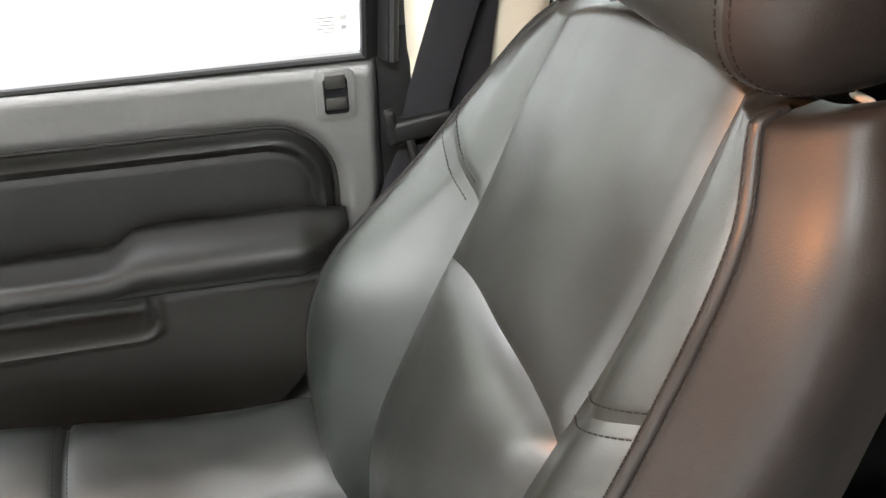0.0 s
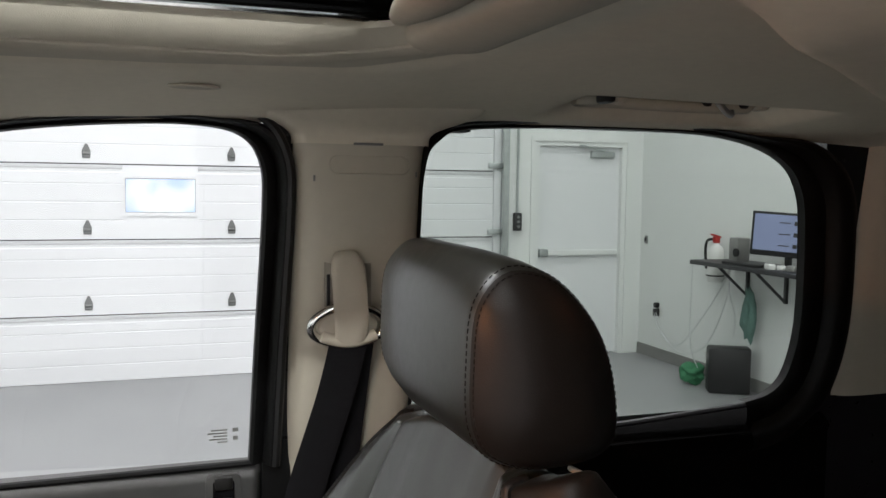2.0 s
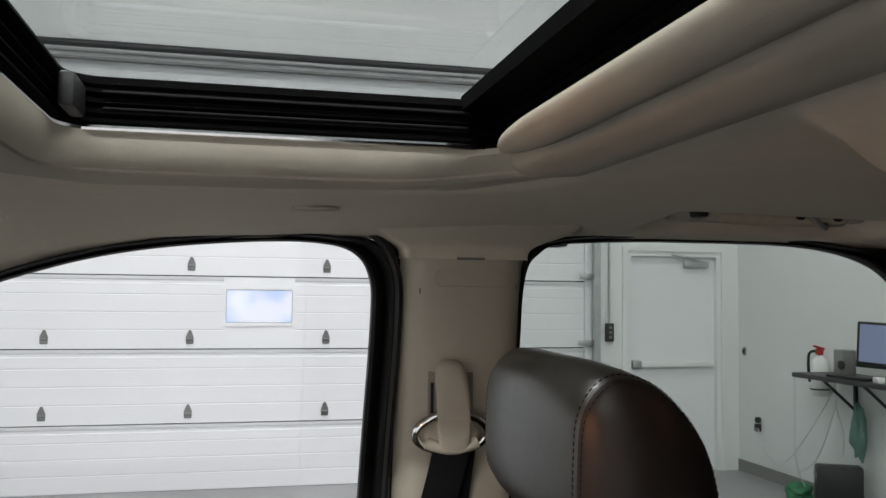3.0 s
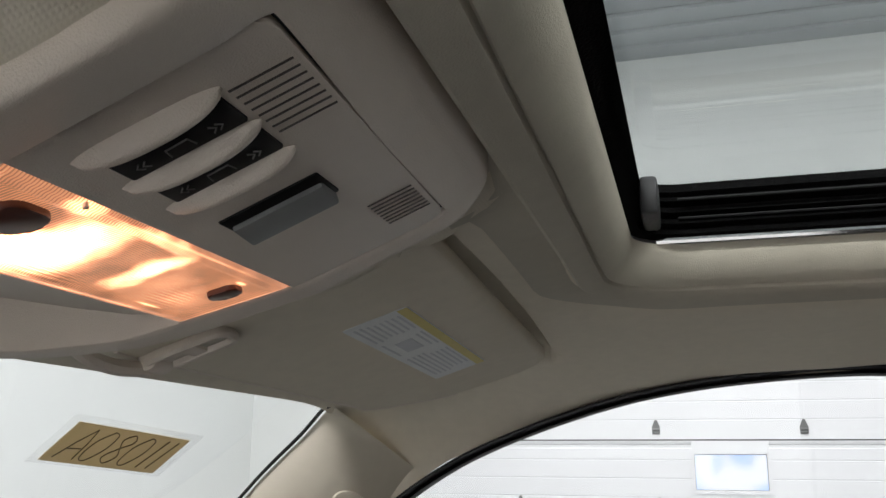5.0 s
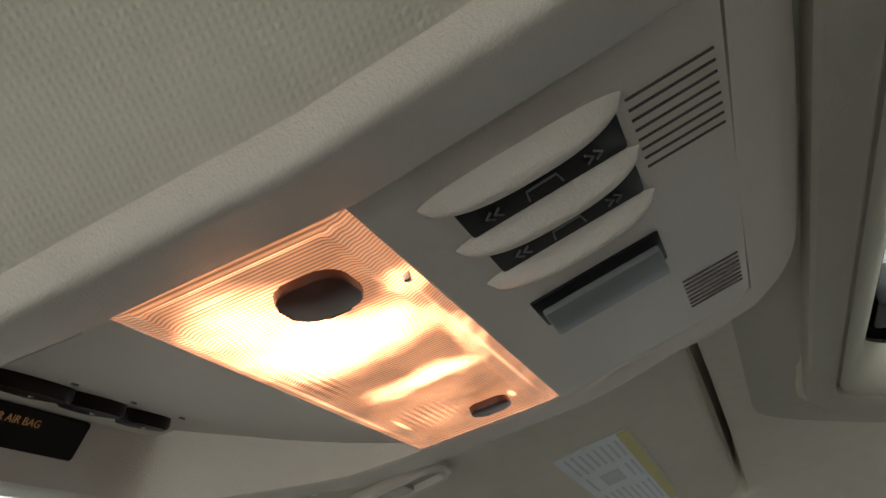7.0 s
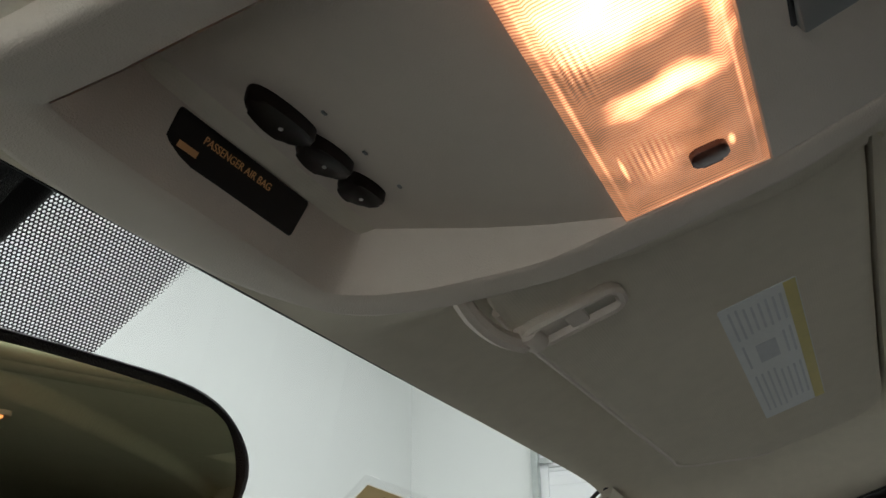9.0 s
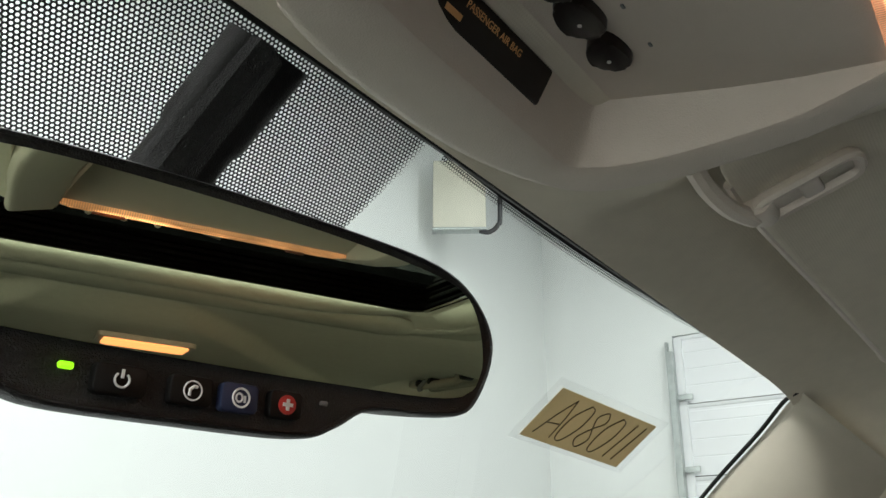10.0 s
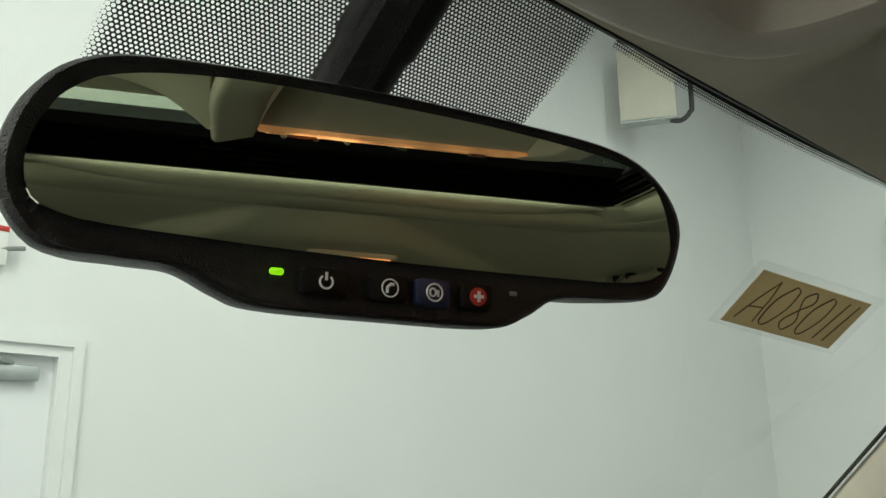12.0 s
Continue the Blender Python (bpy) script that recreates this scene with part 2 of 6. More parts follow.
M_WALL = mat("white_wall_paint", (0.72, 0.735, 0.72), 0.6, var=0.025, scale=0.8, bump=0.15, bscale=60)
M_GDOOR = mat("white_door_steel", (0.74, 0.75, 0.76), 0.42, var=0.02, scale=1.2, bump=0.15, bscale=220)
M_FLOOR = mat("sealed_concrete", (0.28, 0.285, 0.285), 0.36, var=0.14, scale=0.9, bump=0.15, bscale=40)
M_CEIL = mat("grey_ceiling", (0.40, 0.42, 0.44), 0.8, var=0.03, scale=0.7)
M_GREY = mat("grey_paint", (0.22, 0.22, 0.21), 0.6, var=0.1)
# brown that stands in for the shade inside the grille slots
M_SLOT = mat("shaded_slot", (0.075, 0.062, 0.050), 0.7, var=0.1)
M_DARKM = mat("dark_metal", (0.03, 0.03, 0.032), 0.45, var=0.15)
M_GLASS = glass_mat("clear_glass", (0.96, 0.97, 0.965))
M_WSHIELD = glass_mat("windshield_glass", (0.94, 0.97, 0.955))
M_TINT = glass_mat("tinted_glass", (0.82, 0.845, 0.835))
M_PRIV = glass_mat("rear_door_glass", (0.70, 0.73, 0.71))
M_DARKG = glass_mat("cabin_dimming_glass", (0.10, 0.11, 0.105))
M_PAPER = mat("label_paper", (0.76, 0.77, 0.75), 0.6, var=0.05, scale=30)
M_YELLOW = mat("label_yellow", (0.62, 0.52, 0.16), 0.6, var=0.08)
M_INK = mat("label_ink", (0.58, 0.59, 0.60), 0.7, var=0.1)
M_KRAFT = mat("tan_card", (0.55, 0.475, 0.32), 0.75, var=0.08, scale=40)
nt = M_KRAFT.node_tree
thin = nt.nodes.new("ShaderNodeBsdfTranslucent")
thin.inputs[0].default_value = (0.58, 0.50, 0.34, 1)
mix = nt.nodes.new("ShaderNodeMixShader")
mix.inputs[0].default_value = 0.5
nt.links.new(nt.nodes["Principled BSDF"].outputs[0], mix.inputs[1])
nt.links.new(thin.outputs[0], mix.inputs[2])
nt.links.new(mix.outputs[0], nt.nodes["Material Output"].inputs[0])
M_MARK = mat("marker_ink", (0.11, 0.09, 0.055), 0.6, var=0.2)
M_BODY = mat("vehicle_paint", (0.02, 0.02, 0.022), 0.3, var=0.1, coat=0.5)
M_CARPET = mat("dark_carpet", (0.003, 0.003, 0.003), 0.95, var=0.3, scale=60, bump=0.8, bscale=700, spec=0.05)
M_GREEN = mat("green_cloth", (0.04, 0.19, 0.09), 0.8, var=0.3, scale=30, bump=0.5, bscale=120)
M_TEAL = mat("teal_cloth", (0.12, 0.22, 0.19), 0.8, var=0.25, scale=30, bump=0.5, bscale=120)
M_RED = mat("red_plastic", (0.45, 0.03, 0.025), 0.45, var=0.1)
M_BUTTON = mat("dark_button", (0.0110, 0.0075, 0.0060), 0.34, var=0.15, spec=0.22)
M_MBTN = mat("matt_mirror_button", (0.0050, 0.0046, 0.0042), 0.55, var=0.15, spec=0.22)
M_SILV = mat("grey_button", (0.21, 0.215, 0.21), 0.38, var=0.05)
M_FACE = mat("matt_black_face", (0.005, 0.005, 0.0055), 0.5, var=0.2, spec=0.2)
M_WHITEINK = mat("white_print", (0.72, 0.72, 0.70), 0.6, var=0.03)
M_BLUEB = mat("blue_button", (0.022, 0.030, 0.068), 0.5, var=0.1, spec=0.3)
M_AMBER = glow("amber_print", (0.5, 0.25, 0.09), 0.06)
M_SMOKE = mat("smoked_switch", (0.11, 0.040, 0.026), 0.35, var=0.1)
M_LED = glow("green_led", (0.38, 0.90, 0.02), 0.75)
M_MIRROR = mat("mirror_glass", (0.80, 0.84, 0.76), 0.02, metal=1.0, var=0.0)
M_MIRROR.node_tree.nodes["Principled BSDF"].inputs["Base Color"].links and M_MIRROR.node_tree.links.remove(M_MIRROR.node_tree.nodes["Principled BSDF"].inputs["Base Color"].links[0])
M_MIRROR.node_tree.links.remove(M_MIRROR.node_tree.nodes["Principled BSDF"].inputs["Roughness"].links[0])
M_MIRROR.node_tree.nodes["Principled BSDF"].inputs["Roughness"].default_value = 0.004
M_MIRROR.node_tree.nodes["Principled BSDF"].inputs["Base Color"].default_value = (0.72, 0.80, 0.60, 1)
M_SCREEN = glow("monitor_screen", (0.16, 0.19, 0.30), 0.62)
M_DIFF = glow("lamp_diffuser", (0.93, 1.0, 0.97), 6.0)
M_SKYCARD = glow("outdoor_brightness", (0.74, 0.83, 1.0), 0.95)


def cloudy(m):
    """Soft white and blue patches for the daylight outside."""
    nt = m.node_tree
    tc = nt.nodes.new("ShaderNodeTexCoord")
    ns = nt.nodes.new("ShaderNodeTexNoise")
    ns.inputs["Scale"].default_value = 1.6
    nt.links.new(tc.outputs["Object"], ns.inputs["Vector"])
    ramp = nt.nodes.new("ShaderNodeValToRGB")
    ramp.color_ramp.elements[0].position, ramp.color_ramp.elements[1].position = 0.44, 0.56
    ramp.color_ramp.elements[0].color, ramp.color_ramp.elements[1].color = (0.52, 0.66, 0.90, 1), (1, 1, 1, 1)
    nt.links.new(ns.outputs["Fac"], ramp.inputs[0])
    nt.links.new(ramp.outputs[0], nt.nodes["Principled BSDF"].inputs["Emission Color"])


cloudy(M_SKYCARD)


def lens_mat():
    """A ribbed amber lamp lens; the glow of bulbs behind it is painted as emission."""
    m = bpy.data.materials.new("lit_lamp_lens")
    m.use_nodes = True
    nt = m.node_tree
    L = nt.links.new
    b = nt.nodes["Principled BSDF"]
    b.inputs["Base Color"].default_value = (0.55, 0.34, 0.22, 1)
    b.inputs["Roughness"].default_value = 0.25
    tc = nt.nodes.new("ShaderNodeTexCoord")
    wob = nt.nodes.new("ShaderNodeTexNoise")
    wob.inputs["Scale"].default_value, wob.inputs["Detail"].default_value = 70, 2
    L(tc.outputs["Object"], wob.inputs["Vector"])
    ctr = nt.nodes.new("ShaderNodeVectorMath")
    ctr.operation = "MULTIPLY_ADD"
    ctr.inputs[1].default_value = (0.013, 0.013, 0)
    L(wob.outputs["Color"], ctr.inputs[0])
    off = nt.nodes.new("ShaderNodeVectorMath")
    off.operation = "ADD"
    off.inputs[1].default_value = (-0.0065, -0.0065, 0)
    L(tc.outputs["Object"], off.inputs[0])
    L(off.outputs[0], ctr.inputs[2])

    def near(px, py, sx, sy, power):
        mp = nt.nodes.new("ShaderNodeMapping")
        mp.inputs["Location"].default_value = (-px / sx, -py / sy, 0)
        mp.inputs["Scale"].default_value = (1 / sx, 1 / sy, 0)
        L(ctr.outputs[0] if min(sx, sy) > 0.004 else tc.outputs["Object"], mp.inputs[0])
        ln = nt.nodes.new("ShaderNodeVectorMath")
        ln.operation = "LENGTH"
        L(mp.outputs[0], ln.inputs[0])
        mr = nt.nodes.new("ShaderNodeMapRange")
        mr.interpolation_type = "SMOOTHSTEP"
        mr.inputs["From Min"].default_value, mr.inputs["From Max"].default_value = 0.15, 1.0
        mr.inputs["To Min"].default_value, mr.inputs["To Max"].default_value = power, 0
        L(ln.outputs["Value"], mr.inputs[0])
        return mr.outputs[0]

    # hot spots, bright edge lines and highlights painted into the lens's emission
    terms = [near(-0.042, 0.012, 0.040, 0.021, 6.0), near(-0.027, 0.004, 0.021, 0.023, 5.0), near(-0.030, -0.010, 0.017, 0.014, 4.5), near(-0.047, -0.0200, 0.010, 0.007, 3.5), near(0.013, -0.001, 0.0098, 0.024, 6.0),
             near(0.034, 0.008, 0.030, 0.020, 0.4), near(-0.010, -0.0195, 0.028, 0.005, 2.2), near(-0.079, 0.0, 0.0016, 0.03, 1.3), near(0.0, 0.0268, 0.08, 0.0012, 1.3), near(0.0785, 0.0, 0.0014, 0.03, 1.2), near(0.005, -0.0212, 0.075, 0.0010, 1.0), near(0.052, 0.010, 0.016, 0.010, 0.5), near(0.046, 0.0215, 0.011, 0.0011, 2.4), near(0.0560, -0.0138, 0.0050, 0.0016, 2.6), near(-0.072, 0.012, 0.0012, 0.010, 1.6)]
    out = terms[0]
    for t in terms[1:]:
        a = nt.nodes.new("ShaderNodeMath")
        a.operation = "ADD"
        L(out, a.inputs[0])
        L(t, a.inputs[1])
        out = a.outputs[0]
    base = nt.nodes.new("ShaderNodeMath")
    base.operation = "ADD"
    base.inputs[1].default_value = 0.52
    L(out, base.inputs[0])
    rib = nt.nodes.new("ShaderNodeTexWave")
    rib.bands_direction = "X"
    rib.inputs["Scale"].default_value = 235
    L(tc.outputs["Object"], rib.inputs["Vector"])
    ns = nt.nodes.new("ShaderNodeTexNoise")
    ns.inputs["Scale"].default_value, ns.inputs["Detail"].default_value = 55, 3
    L(tc.outputs["Object"], ns.inputs["Vector"])
    rm = nt.nodes.new("ShaderNodeMapRange")
    rm.inputs["To Min"].default_value, rm.inputs["To Max"].default_value = 0.36, 1.5
    L(rib.outputs["Fac"], rm.inputs[0])
    nm = nt.nodes.new("ShaderNodeMapRange")
    nm.inputs["From Min"].default_value, nm.inputs["From Max"].default_value = 0.3, 0.7
    nm.inputs["To Min"].default_value, nm.inputs["To Max"].default_value = 0.62, 1.3
    L(ns.outputs["Fac"], nm.inputs[0])
    mul = nt.nodes.new("ShaderNodeMath")
    mul.operation = "MULTIPLY"
    L(rm.outputs[0], mul.inputs[0])
    L(nm.outputs[0], mul.inputs[1])
    mul2 = nt.nodes.new("ShaderNodeMath")
    mul2.operation = "MULTIPLY"
    L(mul.outputs[0], mul2.inputs[0])
    L(base.outputs[0], mul2.inputs[1])
    # pillow-cut patches, where cross ribs break up the long ones
    cross = nt.nodes.new("ShaderNodeTexWave")
    cross.bands_direction = "Y"
    cross.inputs["Scale"].default_value = 150
    L(tc.outputs["Object"], cross.inputs["Vector"])
    cm = nt.nodes.new("ShaderNodeMapRange")
    cm.inputs["To Min"].default_value, cm.inputs["To Max"].default_value = -0.55, 0.45
    L(cross.outputs["Fac"], cm.inputs[0])
    spot = nt.nodes.new("ShaderNodeMath")
    spot.operation = "ADD"
    L(near(0.046, 0.0130, 0.017, 0.012, 1.0), spot.inputs[0])
    L(near(-0.012, 0.0200, 0.022, 0.010, 1.0), spot.inputs[1])
    cut = nt.nodes.new("ShaderNodeMath")
    cut.operation = "MULTIPLY_ADD"
    cut.inputs[2].default_value = 1.0
    L(cm.outputs[0], cut.inputs[0])
    L(spot.outputs[0], cut.inputs[1])
    mul3 = nt.nodes.new("ShaderNodeMath")
    mul3.operation = "MULTIPLY"
    L(mul2.outputs[0], mul3.inputs[0])
    L(cut.outputs[0], mul3.inputs[1])
    b.inputs["Emission Color"].default_value = (1.0, 0.40, 0.18, 1)
    L(mul3.outputs[0], b.inputs["Emission Strength"])
    bp = nt.nodes.new("ShaderNodeBump")
    bp.inputs["Strength"].default_value, bp.inputs["Distance"].default_value = 0.4, 0.0005
    L(rib.outputs["Fac"], bp.inputs["Height"])
    L(bp.outputs[0], b.inputs["Normal"])
    return m


M_LENS = lens_mat()


def frit_mat(name, pitch, w, h, edge, space="Object"):
    """A printed black dot screen on glass: holes that grow towards the print's sides and lower edge."""
    m = bpy.data.materials.new(name)
    m.use_nodes = True
    nt = m.node_tree
    L = nt.links.new
    b = nt.nodes["Principled BSDF"]
    b.inputs["Base Color"].default_value = (0.008, 0.008, 0.008, 1)
    b.inputs["Roughness"].default_value = 0.4
    tc = nt.nodes.new("ShaderNodeTexCoord")
    sep = nt.nodes.new("ShaderNodeSeparateXYZ")
    L(tc.outputs[space], sep.inputs[0])

    def op(kind, a, c=None, d=None):
        n = nt.nodes.new("ShaderNodeMath")
        n.operation = kind
        for i, x in enumerate((a, c, d)):
            if x is None:
                continue
            if isinstance(x, (int, float)):
                n.inputs[i].default_value = x
            else:
                L(x, n.inputs[i])
        return n.outputs[0]

    def cell(ox, oy):
        fx = op("SUBTRACT", op("FRACT", op("ADD", op("DIVIDE", sep.outputs[0], pitch), ox)), 0.5)
        fy = op("SUBTRACT", op("FRACT", op("ADD", op("DIVIDE", sep.outputs[1], pitch * 1.732), oy)), 0.5)
        return op("SQRT", op("ADD", op("MULTIPLY", fx, fx), op("MULTIPLY", op("MULTIPLY", fy, fy), 3.0)))

    dist = op("MINIMUM", cell(50, 50), cell(50.5, 50.5))
    side = op("SUBTRACT", w / 2, op("ABSOLUTE", sep.outputs[0]))
    low = op("ADD", sep.outputs[1], h / 2)
    inner = op("DIVIDE", op("MINIMUM", side, low), edge)
    n = nt.nodes.new("ShaderNodeClamp")
    L(inner, n.inputs[0])
    radius = op("MULTIPLY_ADD", n.outputs[0], -0.25, 0.57)
    clear = op("LESS_THAN", dist, radius)
    tr = nt.nodes.new("ShaderNodeBsdfTransparent")
    mx = nt.nodes.new("ShaderNodeMixShader")
    L(clear, mx.inputs[0])
    L(b.outputs[0], mx.inputs[1])
    L(tr.outputs[0], mx.inputs[2])
    L(mx.outputs[0], nt.nodes["Material Output"].inputs[0])
    return m

# ---------------------------------------------------------------- garage shell
GX, GS, GN, GW = 7.3, -4.85, 4.0, -5.0      # inner faces of the east, south, north and west walls
DY0, DY1, DZ = -3.33, 2.72, 3.66            # overhead door opening
PY0, PY1, PZ = -4.63, -3.70, 2.08           # person door opening in the east wall
FX0, FX1 = 0.212, 1.092                       # person door opening in the north wall


def slab(x0, x1, y0, y1, z0, z1, bm=None):
    return box((x1 - x0, y1 - y0, z1 - z0), Matrix.Translation(((x0 + x1) / 2, (y0 + y1) / 2, (z0 + z1) / 2)), bm=bm)


solid("floor", slab(GW - 0.2, GX + 4, GS - 0.2, GN + 0.2, -0.15, 0.0), M_FLOOR, "sealed grey concrete garage floor", "floor", "structure", 0)
bm = slab(GX, GX + 0.2, GS - 0.2, PY0, 0, CEIL)
slab(GX, GX + 0.2, PY0, PY1, PZ, CEIL, bm)
slab(GX, GX + 0.2, PY1, DY0, 0, CEIL, bm)
slab(GX, GX + 0.2, DY0, DY1, DZ, CEIL, bm)
slab(GX, GX + 0.2, DY1, GN + 0.2, 0, CEIL, bm)
solid("wall_east", bm, M_WALL, "white painted garage wall with overhead door", "wall", "structure", 0)
solid("wall_south", slab(GW - 0.2, GX, GS - 0.2, GS, 0, CEIL), M_WALL, "white painted wall behind the shelf desk", "wall", "structure", 0)
bm = slab(GW - 0.2, FX0, GN, GN + 0.2, 0, CEIL)
slab(FX0, FX1, GN, GN + 0.2, 2.08, CEIL, bm)
slab(FX1, GX, GN, GN + 0.2, 0, CEIL, bm)
solid("wall_north", bm, M_WALL, "white painted wall ahead of the windshield", "wall", "structure", 0)
solid("wall_west", slab(GW - 0.2, GW, GS, GN, 0, CEIL), M_WALL, "white painted garage wall", "wall", "structure", 0)
bm = slab(GW - 0.2, GX + 0.2, GS - 0.2, GN + 0.2, CEIL, CEIL + 0.15)
for i in range(40):
    slab(GW + 0.1 + 0.305 * i, GW + 0.16 + 0.305 * i, GS, GN, CEIL - 0.035, CEIL - 0.002, bm)
solid("ceiling", bm, M_CEIL, "ribbed grey metal garage ceiling", "ceiling", "structure", 0)
bm = slab(GW, GX - 0.004, GS, GS + 0.014, 0.0, 0.11)
solid("baseboard", bm, M_GREY, "dark grey wall base along the floor", "baseboard", "structure", 0)
solid("backdrop", slab(GX + 3.2, GX + 3.25, -6, 6, 0.0, 6), M_SKYCARD, "bright daylight outside the garage", "backdrop", "structure", 0)

for lx, ly, watts in LAMPS:
    lamp = thing("ceiling_light", (lx, ly, CEIL), "long white fluorescent ceiling light", "ceiling light", "garage ceiling lights")
    part("housing", box((0.34, 2.5, 0.07), Matrix.Translation((lx, ly, CEIL - 0.035)), 0.01), M_GDOOR, lamp)
    part("diffuser", box((0.28, 2.4, 0.03), Matrix.Translation((lx, ly, CEIL - 0.085)), 0.01), M_DIFF, lamp, "glowing white diffuser")


# ---------------------------------------------------------------- vehicle shell
def side_x(z):
    """The inner face of the side glazing leans inwards with height."""
    return 0.775 - 0.14 * (z - 1.33)


SUN = dict(x=0.372, y0=-0.325, y1=0.036, r=0.03)
ZC = [(-2.4, 1.70), (-1.2, 1.752), (-0.6, 1.768), (-0.40, 1.768), (-0.30, 1.762), (-0.15, 1.757), (0.06, 1.757), (0.16, 1.750), (0.26, 1.728), (0.33, 1.706), (0.372, 1.692), (0.386, 1.692)]
ZE = [(-2.4, 1.66), (-1.1, 1.724), (-0.9, 1.735), (-0.5, 1.733), (-0.27, 1.726), (-0.19, 1.727), (-0.01, 1.718), (0.09, 1.700), (0.195, 1.667), (0.276, 1.634), (0.386, 1.560)]


def head_z(x, y):
    zc, ze = table(ZC, y), table(ZE, y)
    t = abs(x) / 0.725
    p = lerp(3.2, 20.0, sstep(0.10, 0.38, y))
    z = lerp(zc, ze, t ** p)
    # the plinth behind the sunroof that carries the dome lamp
    if y < -0.40:
        edge = 0.048 + 0.69 * (-0.395 - y)
        z -= 0.025 * sstep(edge + 0.026, edge, abs(x)) * sstep(-0.38, -0.54, y)
    # the cloth comes down to the overhead console
    if 0.07 < y < 0.38:
        low = table([(0.074, 1.752), (0.09, 1.744), (0.157, 1.7145), (0.218, 1.699), (0.30, 1.691), (0.38, 1.692)], y)
        if x < 0:
            w = max(0.0, 1 - max(0.0, -x - 0.112) / 0.125) ** 2.0 * sstep(0.098, 0.106, -x)
            low -= 0.0105 * sstep(0.085, 0.115, y) * sstep(0.375, 0.335, y)
        else:
            w = sstep(0.17, 0.125, x) * sstep(0.084, 0.096, x)
        z = min(z, lerp(z, low, w * sstep(0.07, 0.09, y)))
    # the cloth steps up round the sunroof's lip
    d = math.hypot(max(0.0, abs(x) - SUN["x"]), max(0.0, SUN["y0"] - y, y - SUN["y1"]))
    z += 0.0065 * sstep(0.085, 0.050, d)
    # hollow for the grab handle above the rear door
    z += 0.026 * sstep(0.072, 0.055, abs(abs(x) - 0.605)) * sstep(0.180, 0.125, abs(y + 0.765))
    # hollow above the folded visor, with a deep slot along its rear edge
    side = sstep(0.120, 0.135, x) * sstep(0.570, 0.556, x)
    z += 0.012 * sstep(0.120, 0.130, y) * sstep(0.312, 0.300, y) * side
    z += 0.040 * sstep(0.1235, 0.1248, y) * sstep(0.1300, 0.1288, y) * side * sstep(0.566, 0.52, x)
    return z


def mesh_lines(a, b, n, extra):
    xs = sorted(set([round(lerp(a, b, i / n), 4) for i in range(n + 1)] + extra))
    return [x for i, x in enumerate(xs) if x in extra or all(abs(x - e) > 0.0030 for e in extra)]


def headliner():
    hx, h0, h1 = SUN["x"] + 0.03, SUN["y0"] - 0.03, SUN["y1"] + 0.03
    xs = mesh_lines(-0.725, 0.725, 190, [-hx, hx])
    ys = mesh_lines(-2.4, 0.380, 260, [h0, h1, 0.1235, 0.1241, 0.1248, 0.1268, 0.1288, 0.1294, 0.1300])
    bm = bmesh.new()
    vs = [[bm.verts.new((x, y, head_z(x, y))) for y in ys] for x in xs]
    for i in range(len(xs) - 1):
        for j in range(len(ys) - 1):
            cx, cy = (xs[i] + xs[i + 1]) / 2, (ys[j] + ys[j + 1]) / 2
            if abs(cx) < hx and h0 < cy < h1:
                continue
            bm.faces.new((vs[i][j], vs[i + 1][j], vs[i + 1][j + 1], vs[i][j + 1]))
    return bm


solid("headliner", headliner(), M_HEAD, "greige woven cloth headliner of the vehicle", "headliner", "structure", 60)


def rect_ring(off, z, n=8, drop=True):
    """A ring round the sunroof opening, off metres outwards; z may follow the headliner."""
    w, h = 2 * SUN["x"] + 2 * off, SUN["y1"] - SUN["y0"] + 2 * off
    cy = (SUN["y0"] + SUN["y1"]) / 2
    out = []
    pts = rrect(w, h, max(0.004, SUN["r"] + off), n, 0, cy)
    m = len(pts)
    for k in range(m):
        a, b = Vector(pts[k]), Vector(pts[(k + 1) % m])
        steps = max(1, int((b - a).length / 0.03))
        for s in range(steps):
            q = a.lerp(b, s / steps)
            out.append((q.x, q.y))
    return [V(x, y, z(x, y) if callable(z) else z) for x, y in out]


def rings_of(profile):
    """Rings of equal count round the opening for a list of (offset, z)."""
    base = rect_ring(0.0, 0.0)
    cy = (SUN["y0"] + SUN["y1"]) / 2
    rings = []
    for off, z in profile:
        ring = []
        for p in base:
            ix, iy = SUN["x"] - SUN["r"], (SUN["y1"] - SUN["y0"]) / 2 - SUN["r"]
            c = V(max(-ix, min(ix, p.x)), max(-iy, min(iy, p.y - cy)), 0)
            d = V(p.x, p.y - cy, 0) - c
            d = d.normalized() if d.length > 1e-6 else V(0, 0, 0)
            q = V(p.x, p.y, 0) + d * off
            ring.append(V(q.x, q.y, z(q.x, q.y) if callable(z) else z))
        rings.append(ring)
    return rings


sunroof = thing("sunroof", (0, -0.15, 1.76), "closed tinted glass sunroof in a black frame", "sunroof")
RIM = [(0.002, 1.786), (0.003, 1.778), (0.010, 1.7675), (0.0180, 1.7588), (0.0196, 1.7580), (0.0202, 1.7602), (0.0214, 1.7602), (0.0222, 1.7562), (0.0240, 1.7548), (0.031, 1.7525), (0.0365, 1.7512), (0.0385, 1.7520), (0.0395, 1.7550), (0.0400, 1.7600)]
rings = [[V(p.x, p.y, p.z + 0.011 * sstep(-0.22, -0.35, p.y) * sstep(1.786, 1.765, p.z)) for p in ring] for ring in rings_of(RIM)]
rings += rings_of([(0.045, lambda x, y: head_z(x, y) - 0.0006), (0.070, lambda x, y: head_z(x, y) - 0.0003)])
